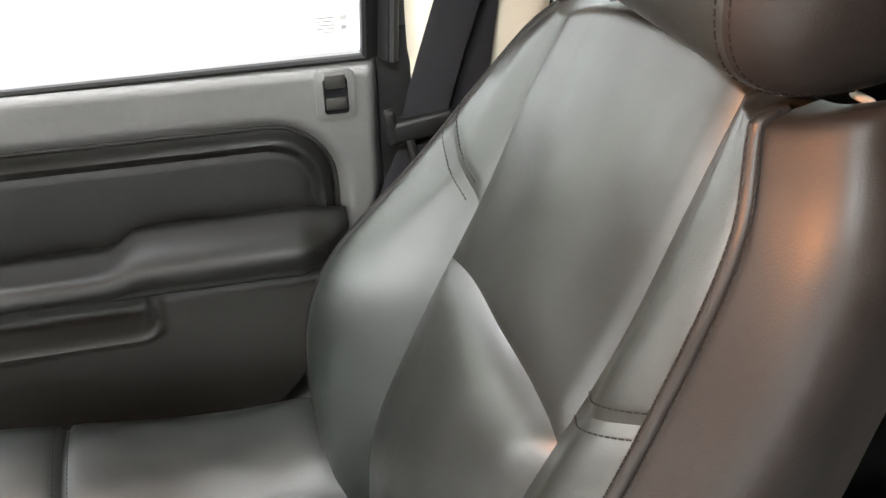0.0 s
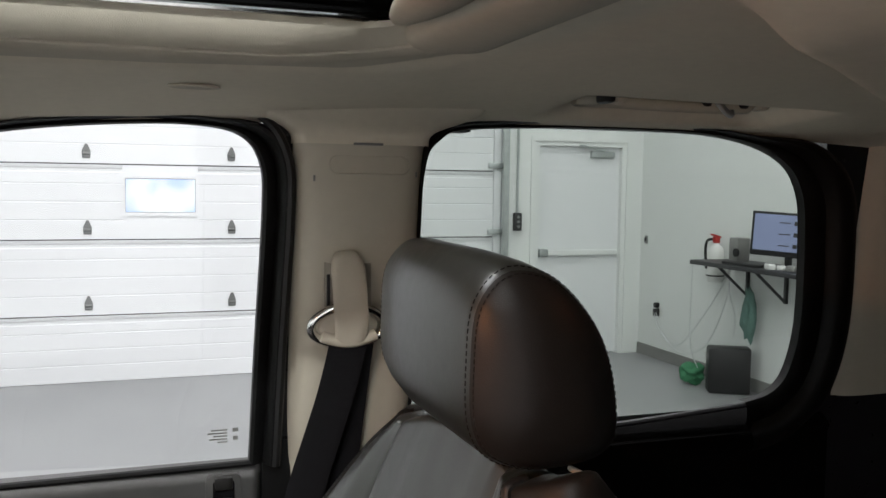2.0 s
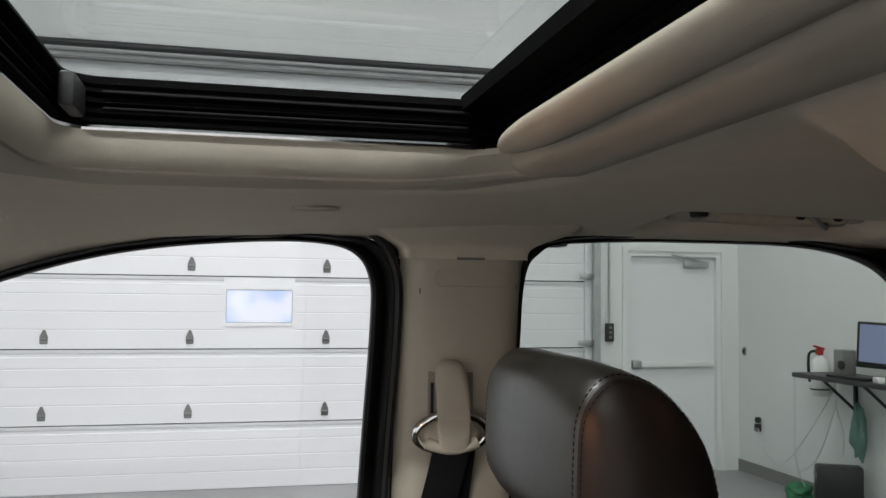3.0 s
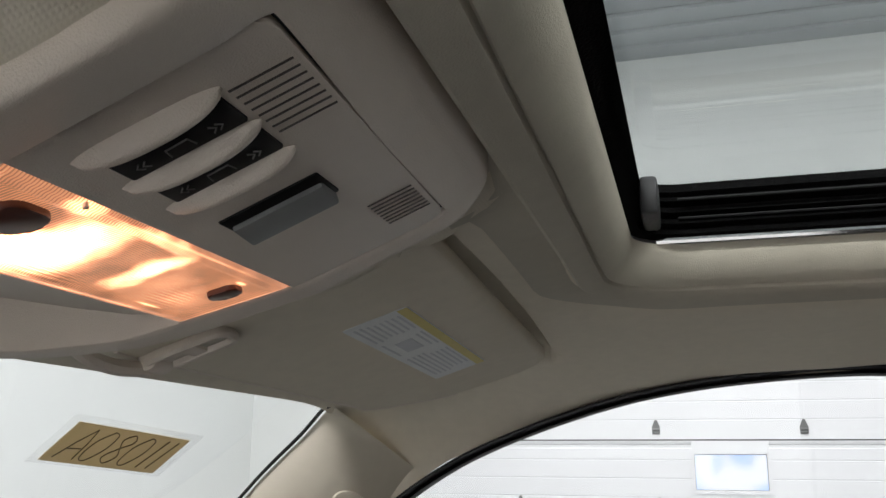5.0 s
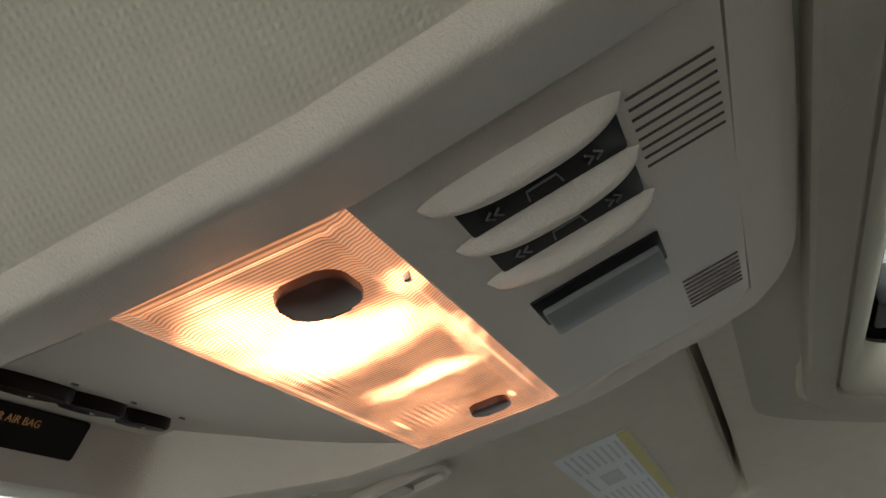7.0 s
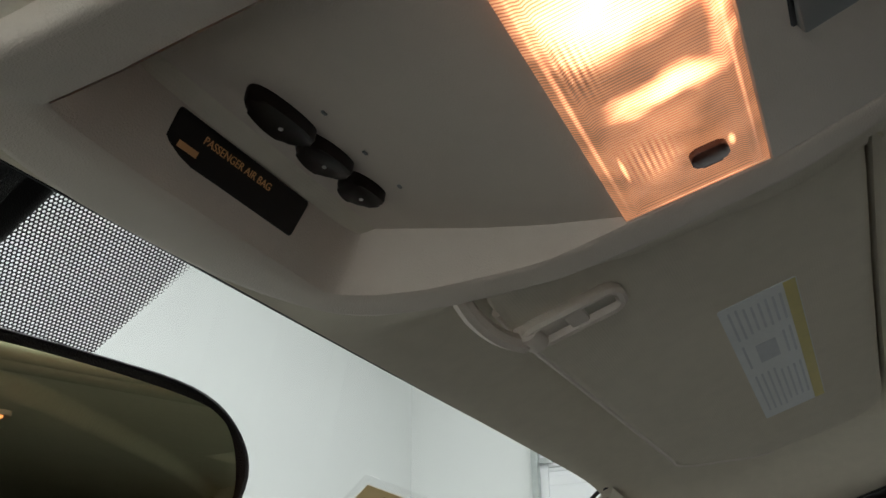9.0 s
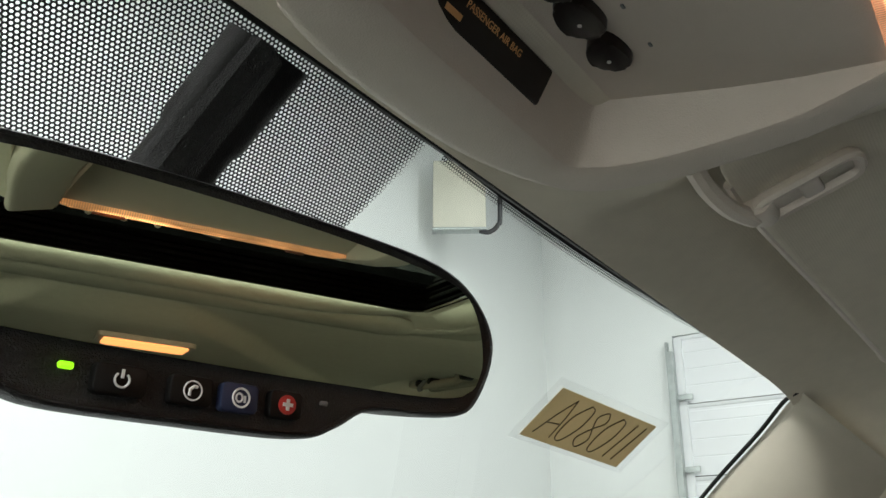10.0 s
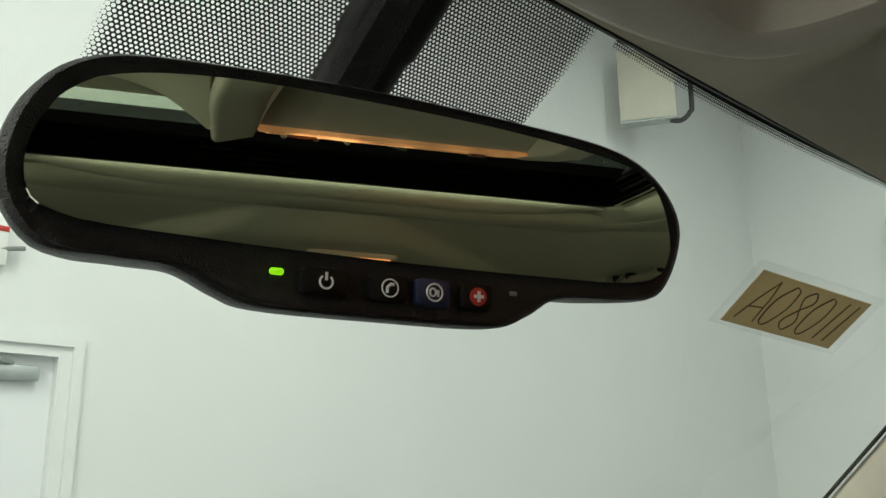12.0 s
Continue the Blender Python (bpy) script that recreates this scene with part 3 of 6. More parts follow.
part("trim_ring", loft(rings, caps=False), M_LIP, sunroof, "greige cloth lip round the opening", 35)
LIPR = [(-0.3985, 1.7700), (-0.3970, 1.7640), (-0.390, 1.7615), (-0.370, 1.7600), (-0.345, 1.7610), (-0.333, 1.7640), (-0.326, 1.7690), (-0.325, 1.7760), (-0.350, 1.7860)]
ROLL = [(-0.330, 1.7830), (-0.3265, 1.7720), (-0.319, 1.7645), (-0.307, 1.7610), (-0.293, 1.7620), (-0.285, 1.7665), (-0.2830, 1.7715), (-0.2838, 1.7755), (-0.2865, 1.7778), (-0.308, 1.7785)]
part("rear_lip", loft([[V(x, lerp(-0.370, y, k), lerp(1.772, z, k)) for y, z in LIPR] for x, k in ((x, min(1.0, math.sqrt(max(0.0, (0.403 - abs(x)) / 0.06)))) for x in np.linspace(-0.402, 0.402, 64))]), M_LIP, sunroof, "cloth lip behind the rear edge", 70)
rings = []
for x in np.linspace(-0.378, 0.378, 91):
    k = 0.04 + 0.96 * max(0.0, 1 - (1 - min(1.0, (0.378 - abs(x)) / 0.20)) ** 1.8)
    rings.append([V(x, lerp(-0.330, y, k), lerp(1.787, z, k)) for y, z in ROLL])
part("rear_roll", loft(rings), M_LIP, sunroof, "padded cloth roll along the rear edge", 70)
part("sill_strip", tube([(SUN["x"] - 0.001, SUN["y0"] + 0.014, 1.7875), (SUN["x"] - 0.001, SUN["y1"] - 0.014, 1.7875)], 0.0028), M_CHROME, sunroof, "thin bright metal strip")
part("frame", loft(rings_of([(0.004, 1.789), (-0.003, 1.792), (0.0, 1.797), (-0.005, 1.799), (-0.001, 1.804), (-0.006, 1.807), (-0.002, 1.812), (-0.007, 1.815), (-0.003, 1.819), (-0.006, 1.822), (-0.002, 1.829), (0.015, 1.833), (0.080, 1.836)]), caps=False), M_CARPET, sunroof, "black stepped sunroof frame", 30)
part("rear_rail", slab(-SUN["x"], SUN["x"], SUN["y0"] - 0.01, -0.289, 1.818, 1.8315), M_CARPET, sunroof, "black rail below the glass", 0)
part("rail", tube([(SUN["x"] - 0.010, SUN["y0"] + 0.03, 1.815), (SUN["x"] - 0.010, SUN["y1"] - 0.03, 1.815)], 0.0012), M_RUBBER, sunroof)
part("rail", tube([(SUN["x"] - 0.004, SUN["y0"] + 0.03, 1.803), (SUN["x"] - 0.004, SUN["y1"] - 0.03, 1.803)], 0.0012), M_RUBBER, sunroof)
part("bracket", box((0.05, 0.012, 0.026), Matrix.Translation((SUN["x"] - 0.035, SUN["y1"] - 0.012, 1.806)), 0.003), M_BLACK, sunroof)
part("glass", slab(-SUN["x"] - 0.165, SUN["x"] + 0.165, SUN["y0"] - 0.02, SUN["y1"] + 0.055, 1.838, 1.843), M_TINT, sunroof, "grey tinted glass", 0)

# outer skin, floor and ends that close the cabin
bm = bmesh.new()
for x0, x1, y0, y1 in ((-0.80, 0.80, -2.5, SUN["y0"] - 0.02), (-0.80, 0.80, SUN["y1"] + 0.05, 0.36), (-0.80, -SUN["x"] - 0.16, SUN["y0"] - 0.02, SUN["y1"] + 0.05), (SUN["x"] + 0.16, 0.80, SUN["y0"] - 0.02, SUN["y1"] + 0.05)):
    slab(x0, x1, y0, y1, 1.846, 1.862, bm)
solid("roof_panel", bm, M_BODY, "dark painted vehicle roof", "vehicle roof", "structure")
bm = slab(-0.86, 0.86, -2.6, 1.3, 0.60, 0.64)
slab(-0.86, 0.86, 0.95, 1.0, 0.64, 1.22, bm)
slab(-0.86, 0.86, -2.62, -2.55, 0.64, 1.30, bm)
solid("cabin_floor", bm, M_CARPET, "dark carpeted vehicle floor", "vehicle floor", "structure")
bm = slab(0.86, 0.88, -2.6, 1.3, 0.35, 1.24)
slab(-0.88, -0.86, -2.6, -0.30, 0.35, 1.24, bm)
slab(-0.86, -0.80, -0.46, -0.28, 1.24, 1.80, bm)
slab(-0.86, -0.80, -1.25, -1.08, 1.24, 1.80, bm)
slab(-0.86, -0.80, -2.6, -2.4, 1.24, 1.80, bm)
slab(0.80, 0.86, -2.6, -2.3, 1.24, 1.80, bm)
slab(-0.82, 0.82, -2.66, -2.58, 1.24, 1.34, bm)
slab(0.742, 0.80, -2.4, 0.10, 1.737, 1.85, bm)
slab(-0.80, -0.742, -2.4, 0.10, 1.737, 1.85, bm)
slab(0.79, 0.83, -0.462, -0.285, 1.24, 1.80, bm)
slab(0.79, 0.83, -1.30, -1.15, 1.24, 1.80, bm)
solid("body_side", bm, M_BODY, "dark painted vehicle body side", "vehicle body", "structure")
# dark panes added over the rear openings to cut light in the cabin
bm = slab(-0.834, -0.830, -2.4, -0.46, 1.24, 1.80)
slab(-0.80, 0.80, -2.63, -2.626, 1.34, 1.80, bm)
slab(0.813, 0.817, -2.3, -1.30, 1.24, 1.80, bm)
solid("dimming_panes", bm, M_DARKG, "dark panes added to dim the rear cabin", "vehicle window", "structure", 0)
bm = slab(-0.83, -0.74, -2.5, -0.30, 0.64, 1.28)
solid("driver_side_lining", bm, M_DOOR, "charcoal lining of the driver side", "door lining", "structure")


# ---------------------------------------------------------------- doors on the passenger side
def offset_line(pts, d):
    """Pushes a (y, z) line outwards by d, a number or a function of 0..1, to the left of its course."""
    out = []
    m = len(pts)
    for i, p in enumerate(pts):
        a, b = pts[max(i - 1, 0)], pts[min(i + 1, m - 1)]
        t = (b - a).normalized()
        dd = d(i / (m - 1)) if callable(d) else d
        out.append(p + Vector((-t.y, t.x)) * dd)
    return out


def frame_band(line, width, profile):
    """A moulded window surround: profile is (share of width, metres inboard)."""
    rings = []
    for share, inb in profile:
        rings.append([V(side_x(q.y) - inb, q.x, q.y) for q in offset_line(line, lambda s, k=share: k * (width(s) if callable(width) else width))])
    return grid(lambda u, v: rings[int(round(v * (len(rings) - 1)))][int(round(u * (len(line) - 1)))], len(line) - 1, len(rings) - 1)


FWIN = spline([Vector(q) for q in ((-0.254, 1.302), (-0.259, 1.45), (-0.266, 1.62), (-0.262, 1.680), (-0.238, 1.711), (-0.185, 1.721), (-0.10, 1.719), (0.0, 1.709), (0.09, 1.691), (0.195, 1.657), (0.28, 1.618), (0.37, 1.556), (0.47, 1.472), (0.60, 1.33))], 6)
RWIN = spline([Vector(q) for q in ((-1.0, 1.330), (-1.045, 1.342), (-1.073, 1.375), (-1.083, 1.45), (-1.070, 1.57), (-1.052, 1.65), (-1.005, 1.700), (-0.90, 1.728), (-0.72, 1.733), (-0.53, 1.727), (-0.482, 1.710), (-0.466, 1.675), (-0.464, 1.58), (-0.464, 1.302))], 6)


def pane(line, material, name, parent, label):
    bm = bmesh.new()
    a = [bm.verts.new((side_x(q.y) + 0.012, q.x, q.y)) for q in offset_line(line, 0.012)]
    b = [bm.verts.new((side_x(q.y) + 0.016, q.x, q.y)) for q in offset_line(line, 0.012)]
    bm.faces.new(a)
    bm.faces.new(b[::-1])
    ob = part(name, bm, material, parent, label, 0)
    ob.visible_shadow = False
    return ob


def sdf_rr(y, z, cy, cz, hy, hz, r):
    qy, qz = abs(y - cy) - hy + r, abs(z - cz) - hz + r
    return math.hypot(max(qy, 0), max(qz, 0)) + min(max(qy, qz), 0) - r


def gauss(d, s):
    return math.exp(-(d / s) ** 2)


def inset_d(y, z):
    return sdf_rr(y, z, 0.295, 1.105, 0.511, 0.128, 0.072)


def door_x(y, z):
    """The inner face of the front door lining."""
    x = 0.767 + 0.012 * sstep(1.285, 1.301, z) ** 2 + 0.030 * sstep(1.296, 1.306, z)
    d = inset_d(y, z)
    w = sstep(1.055, 1.090, z)
    x += w * (0.010 * gauss(d - 0.003, 0.008) + 0.016 * sstep(0.006, -0.004, d))      # step into the inset
    x -= w * 0.013 * gauss(d + 0.016, 0.0085)                                         # padded bead
    x += w * 0.003 * gauss(d + 0.031, 0.003)                                          # crease behind it
    x -= 0.030 * sstep(1.10, 1.06, z)
    pk = sdf_rr(y, z, 0.27, 1.050, 0.262, 0.034, 0.020)
    x += 0.040 * sstep(0.004, -0.012, pk) - 0.004 * gauss(pk - 0.006, 0.005)
    x -= 0.006 * sstep(1.04, 0.90, z)
    return x


def door_rear(z):
    return table([(0.62, 0.16), (0.78, 0.0), (0.83, -0.075), (0.917, -0.156), (0.98, -0.205), (1.06, -0.250), (1.15, -0.270), (1.31, -0.274)], z)


front_door = thing("vehicle_door", (0.80, 0.15, 0.62), "closed front passenger door with charcoal lining and padded armrest", "vehicle door")


def lining(u, v):
    z = lerp(0.66, 1.303, v)
    y = lerp(door_rear(z), 0.80, u ** 1.15)
    e = sstep(0.0, 0.03, u)
    return V(door_x(y, z) + 0.03 * (1 - e) ** 2, y, z)


def door_zone(i, j):
    p = lining((i + 0.5) / 200, (j + 0.5) / 180)
    if inset_d(p.y, p.z) < 0.001 and p.z > 1.075:
        return 1
    return 2 if p.z < 1.092 else 0


for zone, material, label in ((0, M_DOORUP, "grey moulded upper door lining"), (1, M_DOOR2, "padded dark door inset"), (2, M_DOOR, "charcoal lower door lining")):
    part(("upper_lining", "inset_panel", "lower_lining")[zone], grid(lining, 200, 180, keep=lambda i, j: door_zone(i, j) == zone), material, front_door, label, 60)


bead = []
for q in spline([Vector(p) for p in ((0.79, 1.2320), (0.60, 1.2320), (0.40, 1.2320), (0.10, 1.2320), (-0.06, 1.2320), (-0.144, 1.2320), (-0.172, 1.2263), (-0.1949, 1.2119), (-0.2103, 1.1886), (-0.2157, 1.1610), (-0.2157, 1.13), (-0.2157, 1.10))], 8):
    bead.append(V(door_x(q.x, q.y) - 0.0004, q.x, q.y))
part("inset_bead", tube(bead, 0.0040, 10), M_DOOR2, front_door, "rounded bead round the door inset", 60)


def arm_ring(y):
    """A section of the padded armrest: a bolster whose top swells into a pad towards its rear end."""
    e = min(1.0, max(0.02, (y + 0.222) / 0.055)) ** 0.5
    pad = sstep(0.045, 0.005, y)
    zt, zb = 1.121 + 0.021 * pad, 1.088
    x0, x1 = 0.785, lerp(0.760, 0.694, e)
    zm = (zt + zb) / 2
    hh = (zt - zb) / 2 * lerp(0.45, 1, e)
    pts = [(x0, zm + hh - 0.012), (lerp(x0, x1, 0.35), zm + hh), (lerp(x0, x1, 0.72), zm + hh - 0.004 * pad), (lerp(x0, x1, 0.93), zm + hh * lerp(0.8, 0.45, pad)), (x1, zm + hh * 0.05), (x1 + 0.003, zm - hh * 0.55), (lerp(x0, x1, 0.86), zm - hh), (x0, zm - hh)]
    return [V(p.x, y, p.y) for p in spline([Vector(q) for q in pts], 5)]


armrest = part("armrest", loft([arm_ring(lerp(-0.222, 0.80, (i / 60) ** 1.6)) for i in range(61)]), M_DOOR2, front_door, "padded black armrest", 60)
bm = bmesh.new()
for k in range(110):
    y = -0.19 + k * 0.0058
    box((0.0012, 0.0036, 0.0012), Matrix.Translation((0.7000, y, 1.1035 + 0.012 * sstep(0.03, -0.03, y))), bm=bm)
part("stitching", bm, M_THREAD, armrest)
part("pull_pocket", box((0.004, 0.50, 0.05), Matrix.Translation((0.798, 0.25, 1.045)), 0.002), M_BLACK, front_door)

lock = part("lock_switch", prism(rrect(0.043, 0.054, 0.007), 0.010, frame_at((0.764, -0.2215, 1.268), (0, -1, 0), (0, 0, 1)), 0.002), M_DOORUP, front_door, "grey bezel of the door lock slide")
m = frame_at((0.7625, -0.2215, 1.268), (0, -1, 0), (0, 0, 1))
part("recess", prism(rrect(0.026, 0.040, 0.004), 0.003, m), M_GLOSSK, lock, "", 0)
part("slider", box((0.022, 0.016, 0.006), m @ Matrix.Translation((0, 0.017, 0.001)), 0.002), M_DOOR, lock)
part("slider", box((0.022, 0.014, 0.004), m @ Matrix.Translation((0, -0.008, 0.001)), 0.0015), M_DOOR, lock)

prof = [(0.0, -0.014), (0.0, 0.002), (0.10, 0.006), (0.30, 0.004), (0.42, 0.0), (0.50, 0.012), (0.62, 0.018), (0.78, 0.018), (0.90, 0.012), (1.0, 0.0), (1.0, -0.03)]
part("window_frame", frame_band(FWIN, lambda s: 0.040 if s < 0.22 else lerp(0.040, 0.011, sstep(0.22, 0.36, s)), prof), M_RUBBER, front_door, "black rubber window surround", 35)
part("window_frame", tube([V(side_x(q.y) - 0.014, q.x, q.y) for q in offset_line(FWIN[:26], 0.031)], 0.006), M_BLACK, front_door)
part("belt_seal", tube([(0.779, -0.262, 1.303), (0.781, 0.10, 1.299), (0.785, 0.62, 1.29)], 0.0045), M_RUBBER, front_door)
part("door_seal", slab(0.778, 0.80, -0.306, -0.270, 0.90, 1.33), M_RUBBER, front_door, "black rubber door seal", 0)
pane(FWIN, M_GLASS, "window", front_door, "clear side window")
# printed glass mark: unreadable lines and two small squares
glass_mark = part("glass_mark", bmesh.new(), M_GREY, front_door, "small grey print on the glass")
bm = bmesh.new()
m = frame_at((side_x(1.338) + 0.0105, -0.216, 1.338), (0, -1, 0), (0, 0, 1))
for i, w in enumerate((0.020, 0.024, 0.017, 0.022, 0.012)):
    box((w, 0.0018, 0.0004), m @ Matrix.Translation((0.012 - w / 2, 0.008 - i * 0.0038, 0)), bm=bm)
box((0.007, 0.005, 0.0004), m @ Matrix.Translation((0.022, 0.0075, 0)), bm=bm)
box((0.006, 0.005, 0.0004), m @ Matrix.Translation((0.022, -0.003, 0)), bm=bm)
bm.to_mesh(glass_mark.data)
bm.free()

# exterior mirror beyond the window
wing = thing("door_mirror", (0.93, 0.40, 1.33), "black outside mirror on the passenger door", "door mirror")
m = frame_at((1.02, 0.452, 1.385), (1, -0.12, 0), (0, 0, 1))
part("housing", loft([[m @ V(x * k, y * k, z) for x, y in rrect(0.235, 0.155, 0.055, 6)] for z, k in ((-0.09, 0.55), (-0.06, 0.85), (-0.02, 1.0), (0.0, 1.0), (0.012, 0.97), (0.014, 0.93), (0.006, 0.90))]), M_BLACK, wing)
part("mirror_glass", prism(rrect(0.212, 0.134, 0.046, 6), 0.003, m @ Matrix.Translation((0, 0, 0.009))), M_MIRROR, wing, "", 0)
part("foot", tube([(0.80, 0.50, 1.33), (0.93, 0.50, 1.345)], 0.03), M_BLACK, wing)

rear_door = thing("vehicle_door", (0.80, -0.80, 0.62), "closed rear passenger door with dark lining", "vehicle door")


def rear_lining(u, v):
    y, z = lerp(-1.16, -0.44, u), lerp(0.66, 1.312, v)
    x = 0.785 - 0.012 * sstep(1.31, 1.28, z) + 0.03 * sstep(1.296, 1.312, z) - 0.03 * sstep(1.12, 1.05, z) - 0.006 * gauss(z - 1.285, 0.006)
    return V(x, y, z)


part("lining", grid(rear_lining, 50, 70), M_CARPET, rear_door, "black rear door lining", 60)
part("window_frame", frame_band(RWIN, lambda s: lerp(0.096, 0.010, sstep(0.34, 0.53, s)) if s > 0.12 else 0.09, prof), M_RUBBER, rear_door, "black rubber window surround", 35)
part("belt_seal", tube([(0.778, -1.01, 1.325), (0.778, -0.80, 1.312), (0.779, -0.46, 1.300)], 0.0045), M_DARKM, rear_door, "dark strip below the window")
part("door_seal", slab(0.762, 0.80, -0.54, -0.440, 1.726, 1.765), M_RUBBER, rear_door, "black rubber door seal", 0)
pane(RWIN, M_PRIV, "window", rear_door, "lightly tinted side window")

# ---------------------------------------------------------------- pillars
def pillar_sheet(ya, yb, z0, z1, roll, nu=24, nv=40, inb=0.030):
    def f(u, v):
        z = lerp(z0, z1, v)
        y = lerp(ya(z), yb(z), u)
        e = (2 * abs(u - 0.5)) ** roll
        return V(side_x(z) - inb * (1 - e) + 0.004 - 0.004 * e, y, z)
    return grid(f, nu, nv)


b_pillar = thing("pillar_trim", (0.76, -0.38, 1.0), "beige plastic trim of the pillar between the doors", "pillar trim")
part("upper_cover", pillar_sheet(lambda z: -0.464, lambda z: -0.300 - 0.02 * sstep(1.40, 1.05, z), 1.00, 1.7045, 7), M_BEIGE, b_pillar, "", 60)
cap_bm = pillar_sheet(lambda z: -0.466 - 0.055 * sstep(1.706, 1.742, z) ** 1.6, lambda z: -0.298 + 0.050 * sstep(1.706, 1.742, z) ** 1.6, 1.7025, 1.748, 40, 36, 16, 0.0315)
for v in cap_bm.verts:
    v.co.x -= 0.055 * sstep(1.708, 1.750, v.co.z) ** 1.5
part("cap", cap_bm, M_HEAD, b_pillar, "cloth end of the headliner above the pillar", 60)
part("slot", box((0.003, 0.036, 0.0030), Matrix.Translation((side_x(1.704) - 0.0295, -0.385, 1.7030)), 0.001), M_GREY, b_pillar)
ring = [V(side_x(1.678) - 0.0285 + 0.14 * (1.678 - z) * -1, y, z) for y, z in rrect(0.098, 0.021, 0.0104, 8, -0.388, 1.678)]
part("badge_outline", tube(ring, 0.0009, 6, True), M_BEIGE, b_pillar)
for yy, zz in ((-0.322, 1.662), (-0.447, 1.668)):
    part("clip_mark", box((0.002, 0.0025, 0.007), Matrix.Translation((side_x(zz) - 0.026, yy, zz)), 0.0006), M_GREY, b_pillar)
part("lower_cover", pillar_sheet(lambda z: -0.50, lambda z: -0.05 - 0.24 * sstep(0.8, 1.05, z), 0.62, 1.08, 9, 24, 24, 0.012), mat("grey_sill_plastic", (0.26, 0.25, 0.24), 0.6, var=0.08), b_pillar, "light grey sill trim", 60)

# belt height adjuster and seat belt
belt = thing("seat_belt", (0.73, -0.38, 1.0), "black seat belt hanging from a beige pillar anchor", "seat belt")
xr = side_x(1.50) - 0.036
# slide plate stands proud; the recess's shade is put into its darker beige
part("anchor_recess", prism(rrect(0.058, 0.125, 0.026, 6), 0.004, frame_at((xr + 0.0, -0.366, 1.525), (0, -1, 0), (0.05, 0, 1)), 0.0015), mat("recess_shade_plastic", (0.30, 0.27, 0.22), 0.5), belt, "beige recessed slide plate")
part("slide_track", box((0.003, 0.004, 0.05), Matrix.Translation((xr - 0.003, -0.341, 1.522)), 0.001), M_BLACK, belt)
part("anchor_cover", loft([[V(xr - d, -0.362 + y * k - 0.004 * s, 1.557 - 0.081 * s + z * k) for y, z in rrect(0.042, 0.030, 0.0149, 5)] for s, d, k in ((-0.10, 0.0, 0.6), (-0.08, 0.010, 0.86), (0.05, 0.018, 1.0), (0.3, 0.023, 1.0), (0.7, 0.025, 1.0), (0.95, 0.023, 0.98), (1.04, 0.018, 0.9), (1.06, 0.006, 0.7))]), M_BEIGE, belt, "rounded beige anchor cover", 60)
rim = [V(xr - 0.012 - 0.006 * math.sin(a), -0.364 + 0.045 * math.cos(a) * (1 - 0.10 * math.sin(a)), 1.486 + 0.024 * math.sin(a)) for a in [k * 2 * math.pi / 40 for k in range(40)]]
part("loop_washer", prism([(0.037 * math.cos(k), 0.019 * math.sin(k)) for k in np.linspace(0, 2 * math.pi, 33)[:-1]], 0.010, frame_at((xr - 0.012, -0.364, 1.485), (0, -1, 0), (0.05, 0, 1)), 0.004, 3), M_BEIGE, belt, "beige inner plate of the belt loop", 50)
d_ring = part("d_ring", tube(rim, 0.0055, 10, True), M_CHROME, belt, "chrome belt loop")
part("loop_liner", tube([V(xr - 0.016, y, 1.476 - 0.010 * math.cos((y + 0.364) / 0.036 * 1.5)) for y in np.linspace(-0.397, -0.331, 14)], 0.0075, 10, flat=0.9), M_BEIGE, belt, "beige plastic loop liner")


def webbing(path, width, name, label=""):
    """A belt strip: path of (centre, width direction)."""
    cs = spline([p for p, d in path], 8)
    ds = spline([d for p, d in path], 8)
    bm = bmesh.new()
    n = len(cs)

    def f(u, v):
        i = int(round(u * (n - 1)))
        edge = 1 - abs(2 * v - 1) ** 8
        return cs[i] + ds[i].normalized() * (width * (v - 0.5)) + V(-0.0008 * edge, 0, 0)
    return part(name, thicken(grid(f, n - 1, 10, bm=bm), 0.0014), M_BELT, belt, label, 50)


webbing([(V(xr - 0.018, -0.364, 1.470), V(0, 1, 0)), (V(0.710, -0.350, 1.40), V(0.02, 1, 0.02)), (V(0.717, -0.320, 1.30), V(0.04, 1, 0.04)), (V(0.718, -0.303, 1.235), V(0.05, 1, 0.03))], 0.047, "webbing", "black woven lap and shoulder strap")
webbing([(V(0.726, -0.306, 1.232), V(0.1, 1, 0.05)), (V(0.735, -0.278, 1.16), V(0.3, 1, 0.1)), (V(0.745, -0.245, 1.06), V(0.6, 1, 0.1)), (V(0.745, -0.20, 0.90), V(0.8, 1, 0.1))], 0.036, "webbing")
webbing([(V(xr - 0.006, -0.374, 1.470), V(0, 1, 0)), (V(0.735, -0.366, 1.35), V(0, 1, 0)), (V(0.740, -0.352, 1.20), V(0, 1, 0)), (V(0.745, -0.335, 1.0), V(0, 1, 0))], 0.047, "webbing")
guide = part("belt_guide", box((0.020, 0.070, 0.026), Matrix.Translation((0.720, -0.305, 1.243)) @ Matrix.Rotation(radians(-8), 4, "X"), 0.006, 3), M_RUBBER, belt, "dark plastic belt guide")
part("guide_lip", box((0.012, 0.013, 0.040), Matrix.Translation((0.716, -0.272, 1.246)) @ Matrix.Rotation(radians(-8), 4, "X"), 0.005, 3), M_RUBBER, guide)
part("guide_hook", tube(spline([V(0.712, -0.290, 1.232), V(0.706, -0.296, 1.205), V(0.708, -0.300, 1.185), V(0.716, -0.306, 1.195)], 6), 0.005), M_RUBBER, guide)

